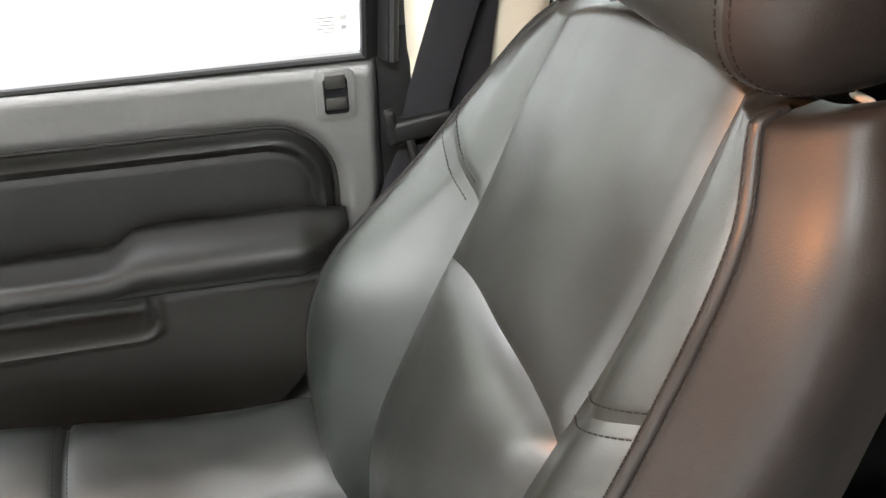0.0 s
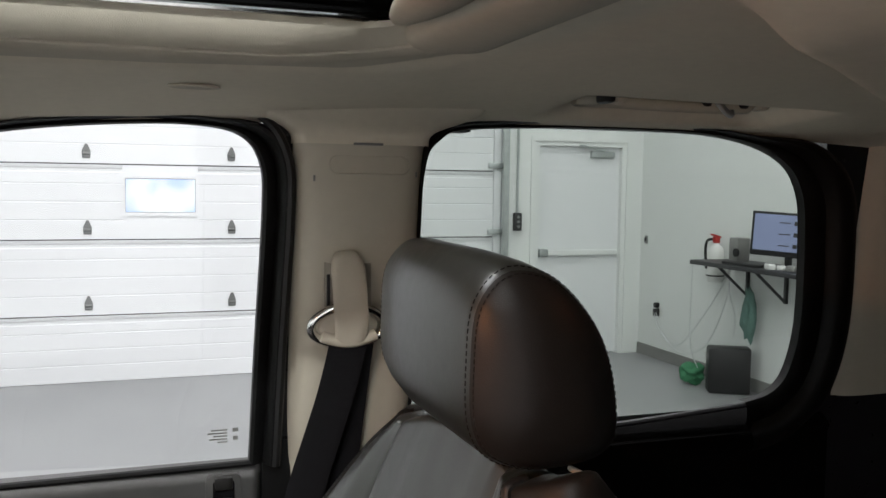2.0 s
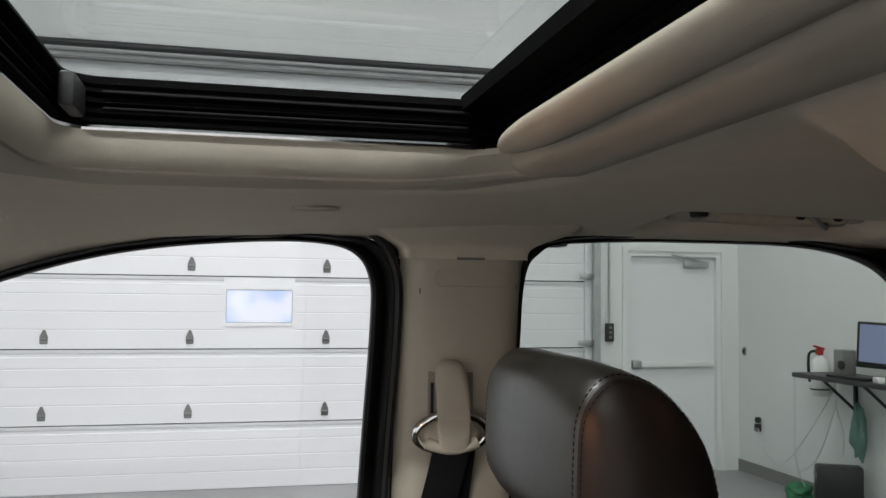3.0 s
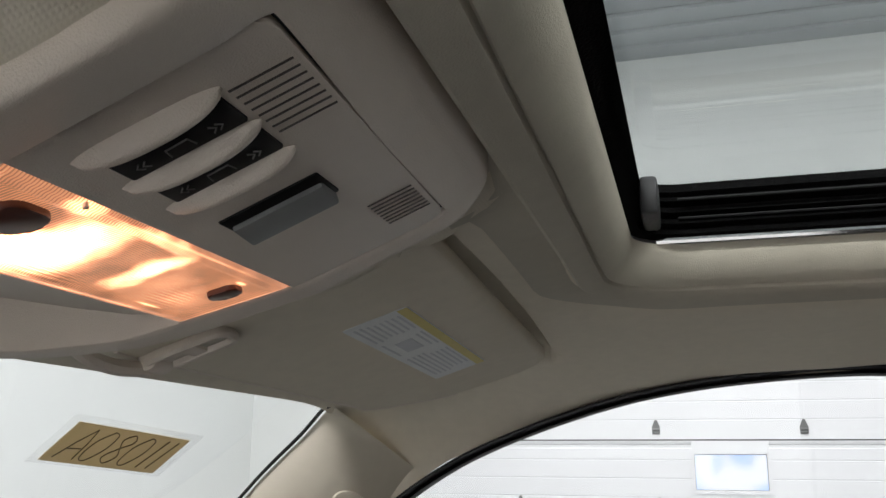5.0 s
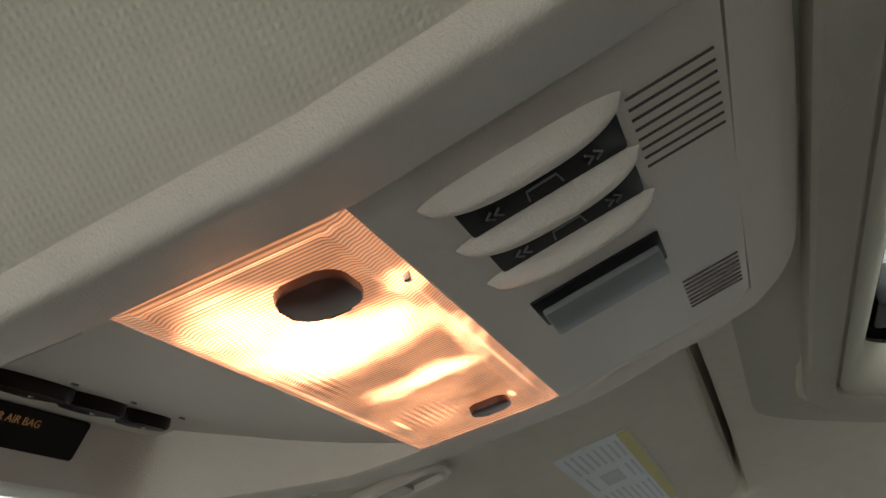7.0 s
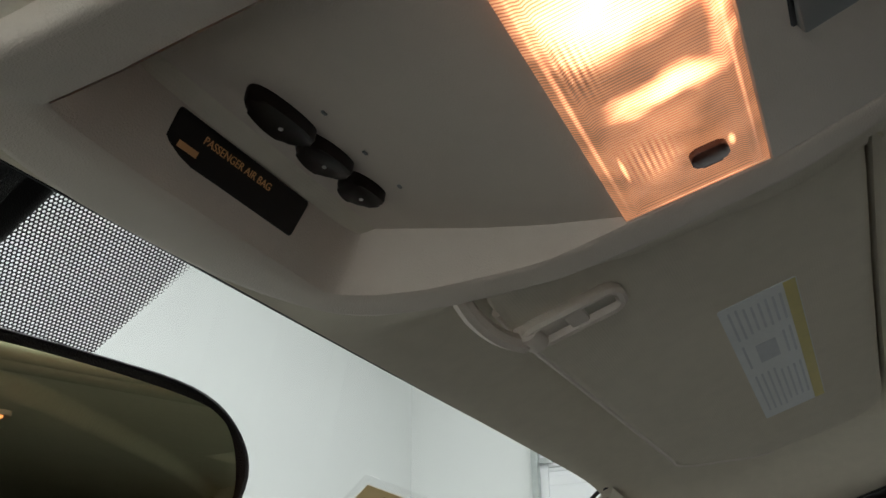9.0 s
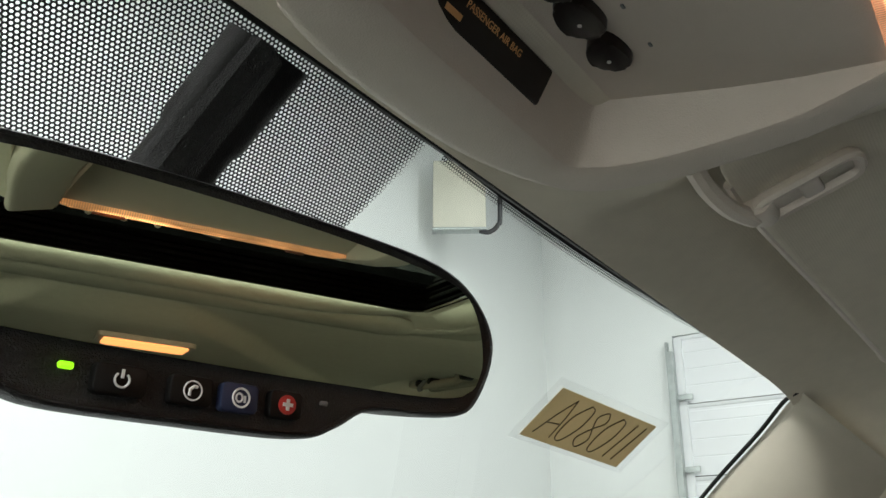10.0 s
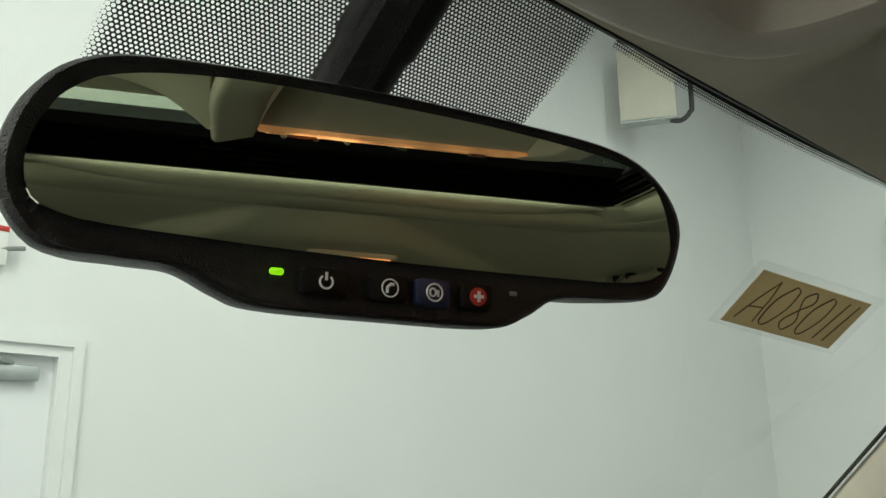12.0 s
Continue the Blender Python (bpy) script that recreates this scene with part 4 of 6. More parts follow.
# pillar between windshield and front door, and the one behind the rear door
a_pillar = thing("pillar_trim", (0.70, 0.50, 1.2), "beige plastic windshield pillar trim", "pillar trim")
in_edge = spline([V(0.612, 0.366, 1.690), V(0.633, 0.384, 1.686), V(0.651, 0.415, 1.662), V(0.669, 0.467, 1.622), V(0.695, 0.528, 1.572), V(0.735, 0.63, 1.49), V(0.78, 0.78, 1.36)], 6)
out_edge = spline([V(0.738, 0.300, 1.615), V(0.740, 0.335, 1.589), V(0.745, 0.372, 1.560), V(0.751, 0.415, 1.528), V(0.758, 0.470, 1.482), V(0.770, 0.56, 1.39), V(0.785, 0.66, 1.28)], 6)


def a_sheet(u, v):
    i = int(round(u * (len(in_edge) - 1)))
    a, b = in_edge[i], out_edge[i]
    return a.lerp(b, v) + V(-0.6, -0.6, -0.25).normalized() * (0.030 * sstep(0.0, 0.40, u) * (4 * v * (1 - v)) ** 0.7)


part("cover", grid(a_sheet, len(in_edge) - 1, 16), M_BEIGE, a_pillar, "", 60)
i_, j_ = 0.36, 0.60
cap_n = (a_sheet(i_ + 0.05, j_) - a_sheet(i_ - 0.05, j_)).cross(a_sheet(i_, j_ + 0.05) - a_sheet(i_, j_ - 0.05)).normalized()
cap_n = cap_n if cap_n.x < 0 else -cap_n
mcap = frame_at(a_sheet(i_, j_) + cap_n * 0.001, cap_n.orthogonal(), cap_n.cross(cap_n.orthogonal()))
part("cap", prism([(0.021 * math.cos(k), 0.016 * math.sin(k)) for k in np.linspace(0, 2 * math.pi, 33)[:-1]], 0.004, mcap, 0.001), M_BEIGE, a_pillar, "oval cap in the pillar trim", 40)
part("glass_seal", tube([p + V(-0.004, 0.004, 0) for p in in_edge], 0.0020), M_RUBBER, a_pillar, "black seal against the glass")
c_pillar = thing("pillar_trim", (0.75, -1.25, 1.0), "beige trim of the rear pillar", "pillar trim")
part("cover", pillar_sheet(lambda z: -1.42, lambda z: -1.165, 1.33, 1.74, 9, 16, 24, 0.02), M_BEIGE, c_pillar, "", 60)

# ---------------------------------------------------------------- front passenger seat
XC = 0.352
VK = (0.0, 0.30, 0.55, 0.75, 0.90, 1.0)
ZI = (0.93, 1.07, 1.18, 1.30, 1.40, 1.448)       # heights of the console side
ZO = (0.93, 1.07, 1.18, 1.29, 1.385, 1.425)      # heights of the door side
UK = (-1.0, -0.85, -0.70, -0.56, -0.42, 0.0, 0.42, 0.56, 0.70, 0.85, 1.0)
# for each line that runs up the backrest: its x and its y at the heights above
LINES = [((0.144, 0.140, 0.139, 0.141, 0.148, 0.176), (-0.339, -0.353, -0.381, -0.408, -0.427, -0.430)),
         ((0.150, 0.147, 0.148, 0.151, 0.158, 0.184), (-0.247, -0.268, -0.308, -0.351, -0.380, -0.392)),
         ((0.165, 0.168, 0.175, 0.184, 0.188, 0.214), (-0.190, -0.216, -0.264, -0.316, -0.348, -0.364)),
         ((0.205, 0.208, 0.212, 0.217, 0.218, 0.232), (-0.186, -0.205, -0.250, -0.305, -0.343, -0.367)),
         ((0.250, 0.250, 0.250, 0.250, 0.248, 0.252), (-0.205, -0.222, -0.263, -0.321, -0.356, -0.377)),
         ((0.360, 0.360, 0.360, 0.360, 0.358, 0.358), (-0.206, -0.216, -0.256, -0.312, -0.351, -0.372)),
         ((0.470, 0.470, 0.470, 0.470, 0.468, 0.462), (-0.195, -0.206, -0.250, -0.303, -0.342, -0.361)),
         ((0.515, 0.520, 0.521, 0.516, 0.502, 0.482), (-0.164, -0.168, -0.198, -0.284, -0.337, -0.362)),
         ((0.560, 0.572, 0.572, 0.560, 0.535, 0.504), (-0.172, -0.158, -0.184, -0.277, -0.345, -0.372)),
         ((0.588, 0.600, 0.600, 0.590, 0.562, 0.522), (-0.255, -0.250, -0.270, -0.328, -0.374, -0.388)),
         ((0.565, 0.576, 0.576, 0.566, 0.546, 0.512), (-0.330, -0.330, -0.345, -0.372, -0.396, -0.402))]


def hermite(ks, ps, x):
    """A smooth line through unevenly spaced knots."""
    n = len(ks)
    i = 0
    while i < n - 2 and x > ks[i + 1]:
        i += 1

    def tangent(j):
        a, b = max(j - 1, 0), min(j + 1, n - 1)
        return (ps[b] - ps[a]) * (1 / (ks[b] - ks[a]))
    h = ks[i + 1] - ks[i]
    t = (x - ks[i]) / h
    if t < 0:
        return ps[0] + tangent(0) * (x - ks[0])
    return ps[i] * (2 * t ** 3 - 3 * t * t + 1) + tangent(i) * (h * (t ** 3 - 2 * t * t + t)) + ps[i + 1] * (3 * t * t - 2 * t ** 3) + tangent(i + 1) * (h * (t ** 3 - t * t))


def seat_pt(u, v):
    """The backrest's skin: u from the console side (-1) to the door side (1), v upwards; past 1 it rolls over the top."""
    vv = min(v, 1.0)
    pts = []
    for k, (xs, ys) in zip(UK, LINES):
        zs = [lerp(a, b, sstep(-0.5, 0.6, k)) for a, b in zip(ZI, ZO)]
        pts.append(hermite(VK, [V(*p) for p in zip(xs, ys, zs)], vv))
    p = hermite(UK, pts, u)
    if v > 1.0:
        f = min(1.0, (v - 1.0) / 0.2) * math.pi / 2
        k = 1 - math.cos(f)
        p = V(lerp(p.x, XC, 0.10 * k), lerp(p.y, -0.436, 0.75 * k), p.z + 0.008 * math.sin(f))
    p.z += 0.012 * (1 - min(1, (abs(u) / 0.42) ** 2)) * sstep(0.85, 1.0, v)
    p.z += (0.009 * sstep(0.72, 0.88, -u) - 0.017 * sstep(0.88, 1.0, -u)) * sstep(0.80, 1.05, v)
    return p


SKIN = {}


def seat_pn(u, v):
    """Skin point and outward normal, worked out once."""
    k = (round(u, 4), round(v, 4))
    if k not in SKIN:
        e = 0.006
        p = seat_pt(u, v)
        n = (seat_pt(u, v + e) - seat_pt(u, v - e)).cross(seat_pt(min(1, u + e), v) - seat_pt(max(-1, u - e), v)).normalized()
        SKIN[k] = (p, n)
    return SKIN[k]


def panel(u0, u1, v0, v1, puff, nu=26, nv=40, soft=0.010, bulge=0.0):
    """One upholstered panel, drawn down at its seams. v0 and v1 may depend on u."""
    def f(s, t):
        u = lerp(u0, u1, s)
        a, b = v0(u) if callable(v0) else v0, v1(u) if callable(v1) else v1
        v = lerp(a, b, t)
        du = min(s, 1 - s) * abs(u1 - u0) * 0.30
        dv = min(t, 1 - t) * abs(b - a) * 0.53
        d = min(du, dv)
        h = puff * (1 - math.exp(-d / soft)) - 0.0011 * math.exp(-(d / 0.003) ** 2)
        wr = noise.noise(V(u * 5, v * 7, 2.3)) * 0.0018 + noise.noise(V(u * 13, v * 4, 7.7)) * 0.0009
        p, n = seat_pn(u, v)
        h += bulge * gauss(v - 0.80, 0.17) * math.sin(math.pi * s) ** 2
        return p + n * (h + wr * min(1, d / 0.02))
    return grid(f, nu, nv)


def stitches(pts, name, parent, step=0.0046, r=0.00038, ln=0.0032):
    """Thread along a seam, stitch by stitch."""
    bm = bmesh.new()
    acc = 0.0
    for a, b in zip(pts, pts[1:]):
        d = b - a
        n = d.length
        while acc < n:
            c = a + d * (acc / n)
            t = d.normalized()
            box((ln, r * 2, r * 2), frame_at(c, t, t.orthogonal()), bm=bm)
            acc += step
        acc -= n
    return part(name, bm, M_THREAD, parent, "", 0)


def seam_line(us, vs, lift, n=60):
    out = []
    for i in range(n + 1):
        p, q = seat_pn(us(i / n), vs(i / n))
        out.append(p + q * lift)
    return out


seat = thing("vehicle_seat", (XC, 0.08, 0.64), "black leather front passenger seat with headrest", "vehicle seat")
rings = []
for i in range(30):
    v = lerp(-0.13, 1.2, i / 29)
    rings.append([p - n * 0.011 - V(0, 0, 0.003 + 0.012 * sstep(0.95, 1.2, v)) for p, n in (seat_pn(lerp(-1, 1, k / 40), v) for k in range(41))])
backrest = part("backrest", loft(rings), M_LEATH, seat, "", 60)
VS = lambda u: 0.648 + 0.010 * math.cos(u * 3.7) + 0.012 * u
CS = lambda u: (0.735 if u > 0 else 0.690) + (0.075 if u > 0 else 0.060) * (abs(u) - 0.42) / 0.28       # cross seam of the bolsters
part("upper_insert", panel(-0.42, 0.42, VS, 1.16, 0.004), M_PERF, backrest, "perforated leather centre panel", 60)
part("lower_insert", panel(-0.42, 0.42, -0.12, VS, 0.017, 30, 56, 0.017), M_PERF, backrest, "perforated leather lower panel", 60)
for s in (-1, 1):
    part("upper_bolster", panel(s * 0.42, s * 0.70, CS, 1.16, 0.0016, 22, 36, 0.018), M_BOLST, backrest, "", 60)
    part("lower_bolster", panel(s * 0.42, s * 0.70, -0.12, CS, 0.0024, 22, 44, 0.018), M_BOLST, backrest, "", 60)
    part("side_panel", panel(s * 0.70, s * 1.0, -0.12, 1.16, 0.0025, 24, 60, 0.016, 0.011), M_LEATH, backrest, "", 60)
    part("piping", tube(seam_line(lambda t: s * 0.691, lambda t: lerp(-0.1, 1.10, t), -0.0012, 110), 0.0048, 10), M_LEATH, backrest, "rolled leather seam", 60)
    for du in (-0.020, 0.012):
        stitches(seam_line(lambda t: s * (0.70 + du), lambda t: lerp(-0.1, 1.08, t), 0.0030, 110), "stitching", backrest)
    for dv in (-0.013, 0.013):
        stitches(seam_line(lambda t: s * lerp(0.46, 0.685, t), lambda t: CS(s * lerp(0.46, 0.685, t)) + dv, 0.0034, 30), "stitching", backrest)
# headrest
HSEC = spline([Vector(q) for q in ((-0.333, 1.500), (-0.331, 1.545), (-0.336, 1.586), (-0.360, 1.609), (-0.398, 1.599), (-0.433, 1.558), (-0.446, 1.500), (-0.434, 1.473), (-0.388, 1.466), (-0.350, 1.476))], 5, True)
HC = sum(HSEC, Vector((0, 0))) / len(HSEC)
HX = [(-1.030, 0.10), (-1.025, 0.25), (-1.015, 0.40), (-0.998, 0.54), (-0.976, 0.66), (-0.952, 0.76), (-0.926, 0.845), (-0.899, 0.912), (-0.880, 0.944), (-0.868, 0.955), (-0.850, 0.976), (-0.82, 0.988), (-0.70, 1.0), (-0.45, 1.004), (0.0, 1.006)]
HX = HX + [(-x, k) for x, k in HX[-2::-1]]


def head_ring(sx, k):
    drop = 0.010 * abs(sx) ** 3
    return [V(0.347 + 0.156 * sx, HC.x + (q.x - HC.x) * k + 0.011 * (1 - sx * sx) - 0.004 - 0.013 * sstep(0.0, 1.0, sx), HC.y + (q.y - HC.y) * k - drop) for q in HSEC]


headrest = part("headrest", loft([head_ring(sx, k) for sx, k in HX if abs(sx) <= 0.869], caps=False), M_BOLST, seat, "black leather headrest with double stitched side seams", 60)
for s in (-1, 1):
    part("side_cheek", loft([head_ring(sx, k) for sx, k in HX if s * sx >= 0.867]), M_LEATH, headrest, "darker side of the headrest", 60)
for s in (-1, 1):
    for sx in (0.888, 0.846):
        ring = head_ring(s * sx, table(HX, s * sx) + 0.0035)
        stitches([p for p in ring + ring[:1]], "stitching", headrest, 0.0050, 0.00036, 0.0032)
for px_ in (0.285, 0.410):
    part("post", cyl(0.006, 0.07, Matrix.Translation((px_, -0.392, 1.462)), 16), M_CHROME, seat)
part("lever", box((0.006, 0.015, 0.0040), Matrix.Translation((0.215, -0.417, 1.4565)) @ Matrix.Rotation(radians(27), 4, "X"), 0.002), M_BEIGE, seat, "small pale release lever")


# cushion
SEC = [(0.0, 0.0, 0.0), (0.24, 0.32, 0.002), (0.40, 0.54, 0.008), (0.44, 0.585, 0.10), (0.52, 0.68, 0.55), (0.62, 0.82, 0.95), (0.72, 0.94, 1.0), (0.79, 0.99, 0.72), (0.84, 1.02, 0.1), (0.92, 1.01, -0.9), (1.0, 0.97, -1.7)]


def smooth_sec(a):
    for (a0, x0, y0), (a1, x1, y1) in zip(SEC, SEC[1:]):
        if a <= a1 + 1e-9:
            t = (a - a0) / (a1 - a0)
            return lerp(x0, x1, t), lerp(y0, y1, t)
    return SEC[-1][1:]


def cushion_pt(u, v):
    s, a = (1 if u >= 0 else -1), abs(u)
    xf, zf = 0.0, 0.0
    for k in (-0.03, 0, 0.03):
        x, y = smooth_sec(min(1, abs(a + k)))
        xf += x / 3 * (1 if a + k >= 0 else -1)
        zf += y / 3
    y = lerp(-0.20, 0.36, min(v, 1.0))
    z = 0.957 + 0.030 * sstep(-0.1, 0.25, y) + (0.040 * zf if zf > 0 else 0.075 * zf)
    if v > 1:
        f = (v - 1) / 0.15 * math.pi / 2
        y += 0.05 * math.sin(f)
        z = lerp(z, 0.84, 1 - math.cos(f))
    e = sstep(0.0, 0.10, v)
    return V(XC + s * xf * 0.262 * lerp(0.93, 1, e), y, z - 0.02 * (1 - e))


def cushion_panel(u0, u1, v0, v1, puff):
    def f(s, t):
        u, v = lerp(u0, u1, s), lerp(v0, v1, t)
        d = min(min(s, 1 - s) * abs(u1 - u0) * 0.3, min(t, 1 - t) * abs(v1 - v0) * 0.56)
        h = puff * (1 - math.exp(-d / 0.010)) - 0.0035 * math.exp(-(d / 0.0035) ** 2)
        wr = noise.noise(V(u * 6, v * 9, 4.3)) * 0.0030 + noise.noise(V(u * 16, v * 18, 1.7)) * 0.0012
        return cushion_pt(u, v) + V(0, 0, h + wr * min(1, d / 0.015))
    return grid(f, 24, 40)


rings = []
for i in range(24):
    ring = [cushion_pt(lerp(-1, 1, k / 48), lerp(0, 1.15, i / 23)) - V(0, 0, 0.006) for k in range(49)]
    rings.append(ring)
cushion = part("cushion", loft(rings), M_LEATH, seat, "", 60)
part("cushion_insert", cushion_panel(-0.42, 0.42, 0.0, 1.1, 0.010), M_PERF, cushion, "perforated leather cushion panel", 60)
for s in (-1, 1):
    part("cushion_bolster", cushion_panel(s * 0.42, s * 0.775, 0.0, 0.52, 0.008), M_SEATB, cushion, "", 60)
    part("cushion_bolster", cushion_panel(s * 0.42, s * 0.775, 0.52, 1.1, 0.008), M_SEATB, cushion, "", 60)
    part("cushion_side", cushion_panel(s * 0.775, s * 1.0, 0.0, 1.1, 0.003), M_LEATH, cushion, "", 60)
    stitches([cushion_pt(s * 0.762, lerp(0.03, 1.05, i / 60)) + V(0, 0, 0.006) for i in range(61)], "stitching", cushion)
    for dv in (-0.012, 0.012):
        stitches([cushion_pt(s * lerp(0.44, 0.76, i / 20), 0.52 + dv) + V(0, 0, 0.007) for i in range(21)], "stitching", cushion)
part("base", box((0.44, 0.46, 0.22), Matrix.Translation((XC, 0.08, 0.75)), 0.02), M_BLACK, seat)

# ---------------------------------------------------------------- windshield
def ws(x, z):
    """The windshield's inner face."""
    return V(x, 0.507 - 1.38 * (z - 1.6425) + 0.05 - 0.26 * x * x, z)


shield = thing("windshield", (0, 0.6, 1.25), "large clear raked windshield with dotted black print", "windshield", kind="structure")
part("glass", grid(lambda u, v: ws(lerp(-0.80, 0.80, u), lerp(1.24, 1.752, v)), 40, 24), M_WSHIELD, shield, "clear windshield glass", 60).visible_shadow = False
part("header_seal", tube([V(x, 0.383 - 0.030 * abs(x) ** 2.6, 1.6965) for x in np.linspace(-0.60, 0.60, 41)], 0.0032), M_RUBBER, shield, "black seal along the roof edge")
bm = bmesh.new()
grid(lambda u, v: lerp(V(lerp(-0.62, 0.62, u), 0.383 - 0.030 * abs(lerp(-0.62, 0.62, u)) ** 2.6, 1.6995), ws(lerp(-0.62, 0.62, u), 1.748) - V(0, 0.004, 0.002), v), 40, 4, bm=bm)
part("header_band", bm, M_GLOSSK, shield, "black band between roof edge and glass")
# dotted print behind the mirror: a flat screen just inside the glass
c = ws(-0.006, 1.693)
ax = (ws(0.1, 1.693) - ws(-0.1, 1.693)).normalized()
ay = (ws(-0.006, 1.72) - ws(-0.006, 1.66)).normalized()
mfrit = frame_at(c + V(0, -0.003, -0.002), ax, ay)
FW, FH = 0.222, 0.110
bm = bmesh.new()
pts = [(-0.112, -0.055), (-0.1145, -0.028), (-0.1085, 0.010), (-0.098, 0.085), (0.136, 0.085), (0.131, 0.0700), (0.124, 0.0665), (0.118, 0.0625), (0.1125, 0.0560), (0.109, 0.047), (0.106, 0.013), (0.103, -0.055)]
bm.faces.new([bm.verts.new((x, y, 0)) for x, y in pts])
frit = part("dot_print", bm, frit_mat("dot_screen", 0.0022, FW, FH, 0.008), shield, "black printed dot screen", 0)
frit.matrix_basis = mfrit @ Matrix.Translation((-0.004, 0, 0))
# the print goes on along the roof edge: a black border, and a few rows of dots below it
def border(x, w):
    """A point on the glass; w is 0 at the dots' lower edge, 1 at their upper edge."""
    return ws(x, 1.7263 - 0.0495 * (x - 0.1916) + w * 0.0034) - V(0, 0.003, 0.002)


bm = grid(lambda u, v: border(lerp(0.112, 0.50, u), v), 40, 2)
uv = bm.loops.layers.uv.new("print")
for f in bm.faces:
    for lp in f.loops:
        c_ = lp.vert.co
        lp[uv].uv = (c_.x, ((c_.z + 0.002 - 1.7263 + 0.0495 * (c_.x - 0.1916)) / 0.0034 - 0.5) * 0.0058)
part("dot_print", bm, frit_mat("dot_strip", 0.0020, 4.0, 0.0058, 0.0045, "UV"), shield, "", 0)
part("print_border", grid(lambda u, v: border(lerp(0.118, 0.50, u), lerp(1.0, 6.0, v)) + V(0, -0.0005, 0), 40, 2), M_RUBBER, shield, "solid black print along the roof edge", 0)

# card tag taped inside the glass
tag = thing("card_tag", (0.44, 0.49, 1.644), "tan card tag with handwritten marker digits taped to the windshield", "tag")
mt = frame_at(V(0.4395, 0.4985, 1.6440), V(0.131, -0.0225, -0.0125), V(0, -0.0415, 0.030))
part("card", box((0.134, 0.0515, 0.0008), mt, 0.0002), M_KRAFT, tag, "tan card", 0)
part("sleeve", box((0.156, 0.064, 0.0003), mt @ Matrix.Translation((0.002, 0.001, -0.001))), glass_mat("clear_film", (0.985, 0.985, 0.985), 1.25), tag, "clear plastic film", 0)
GLYPH = {"A": [[(0, 0), (0.45, 1), (0.75, 0)], [(0.15, 0.32), (0.62, 0.36)]], "0": [[(0.35, 1), (0.05, 0.62), (0.12, 0.1), (0.42, 0.02), (0.68, 0.45), (0.6, 0.9), (0.35, 1)]],
         "8": [[(0.62, 0.86), (0.4, 1.0), (0.15, 0.82), (0.35, 0.55), (0.62, 0.25), (0.4, 0.0), (0.1, 0.2), (0.35, 0.52), (0.62, 0.72), (0.62, 0.86)]], "1": [[(0.35, 1), (0.25, 0)]]}
x = -0.058
for ch in "A08011":
    bm = bmesh.new()
    wch = 0.0125 if ch == "1" else 0.0222
    for stroke in GLYPH[ch]:
        line = spline([mt @ V(x + px_ * 0.028 + py_ * 0.004, -0.0195 + py_ * 0.040, 0.0009) for px_, py_ in stroke], 5 if ch in "08" else 2)
        tube(line, 0.00055, 5, bm=bm)
    part("digit", bm, M_MARK, tag, "hand-drawn marker character")
    x += wch

# ---------------------------------------------------------------- interior mirror
mo, mu, mv = V(-0.0353, 0.4320, 1.5841), V(0.9654, -0.2607, 0.0), V(-0.0182, -0.0615, 0.9975)
MM = frame_at(mo, mu, mv)       # its z axis looks back into the cabin
mirror = thing("rear_view_mirror", tuple(mo), "black rear-view mirror with four assistance buttons, hung from the windshield", "mirror")
outline = [(p.x, p.y) for p in spline([Vector(q) for q in ((0.1415, 0.036), (0.132, 0.056), (0.108, 0.068), (0.06, 0.0715), (0.0, 0.0725), (-0.06, 0.0705), (-0.100, 0.065), (-0.119, 0.048), (-0.124, 0.022), (-0.112, 0.0035), (-0.090, 0.0010), (-0.072, 0.000), (-0.056, -0.007), (-0.042, -0.0108), (0.0, -0.0115), (0.047, -0.0110), (0.062, -0.006), (0.078, 0.0025), (0.110, 0.0045), (0.130, 0.010))], 5, True)]
cx = 0.01
cy = 0.034


def shrink(k, z, d=0.0):
    return [MM @ V(cx + (x - cx) * k, cy + (y - cy) * k - d, z) for x, y in outline]


part("housing", loft([shrink(0.55, -0.040), shrink(0.82, -0.034), shrink(0.95, -0.022), shrink(0.995, -0.008), shrink(1.0, -0.002), shrink(0.992, 0.0025), shrink(0.972, 0.0035), shrink(0.955, 0.0015)]), mat("grained_black_plastic", (0.014, 0.012, 0.011), 0.42, var=0.2, bump=1.0, bscale=1500), mirror, "grained black mirror housing", 60)
gl = [(p.x, p.y) for p in spline([Vector(q) for q in ((0.1325, 0.034), (0.126, 0.053), (0.110, 0.0615), (0.06, 0.066), (0.0, 0.0668), (-0.06, 0.0648), (-0.098, 0.057), (-0.112, 0.042), (-0.1155, 0.024), (-0.106, 0.0125), (-0.060, 0.0098), (0.0, 0.0092), (0.06, 0.0098), (0.112, 0.0118), (0.129, 0.019))], 5, True)]
part("mirror_glass", prism(gl, 0.002, MM @ Matrix.Translation((0, 0, 0.0046)), 0.0004, 1), M_MIRROR, mirror, "greenish mirror glass", 20)


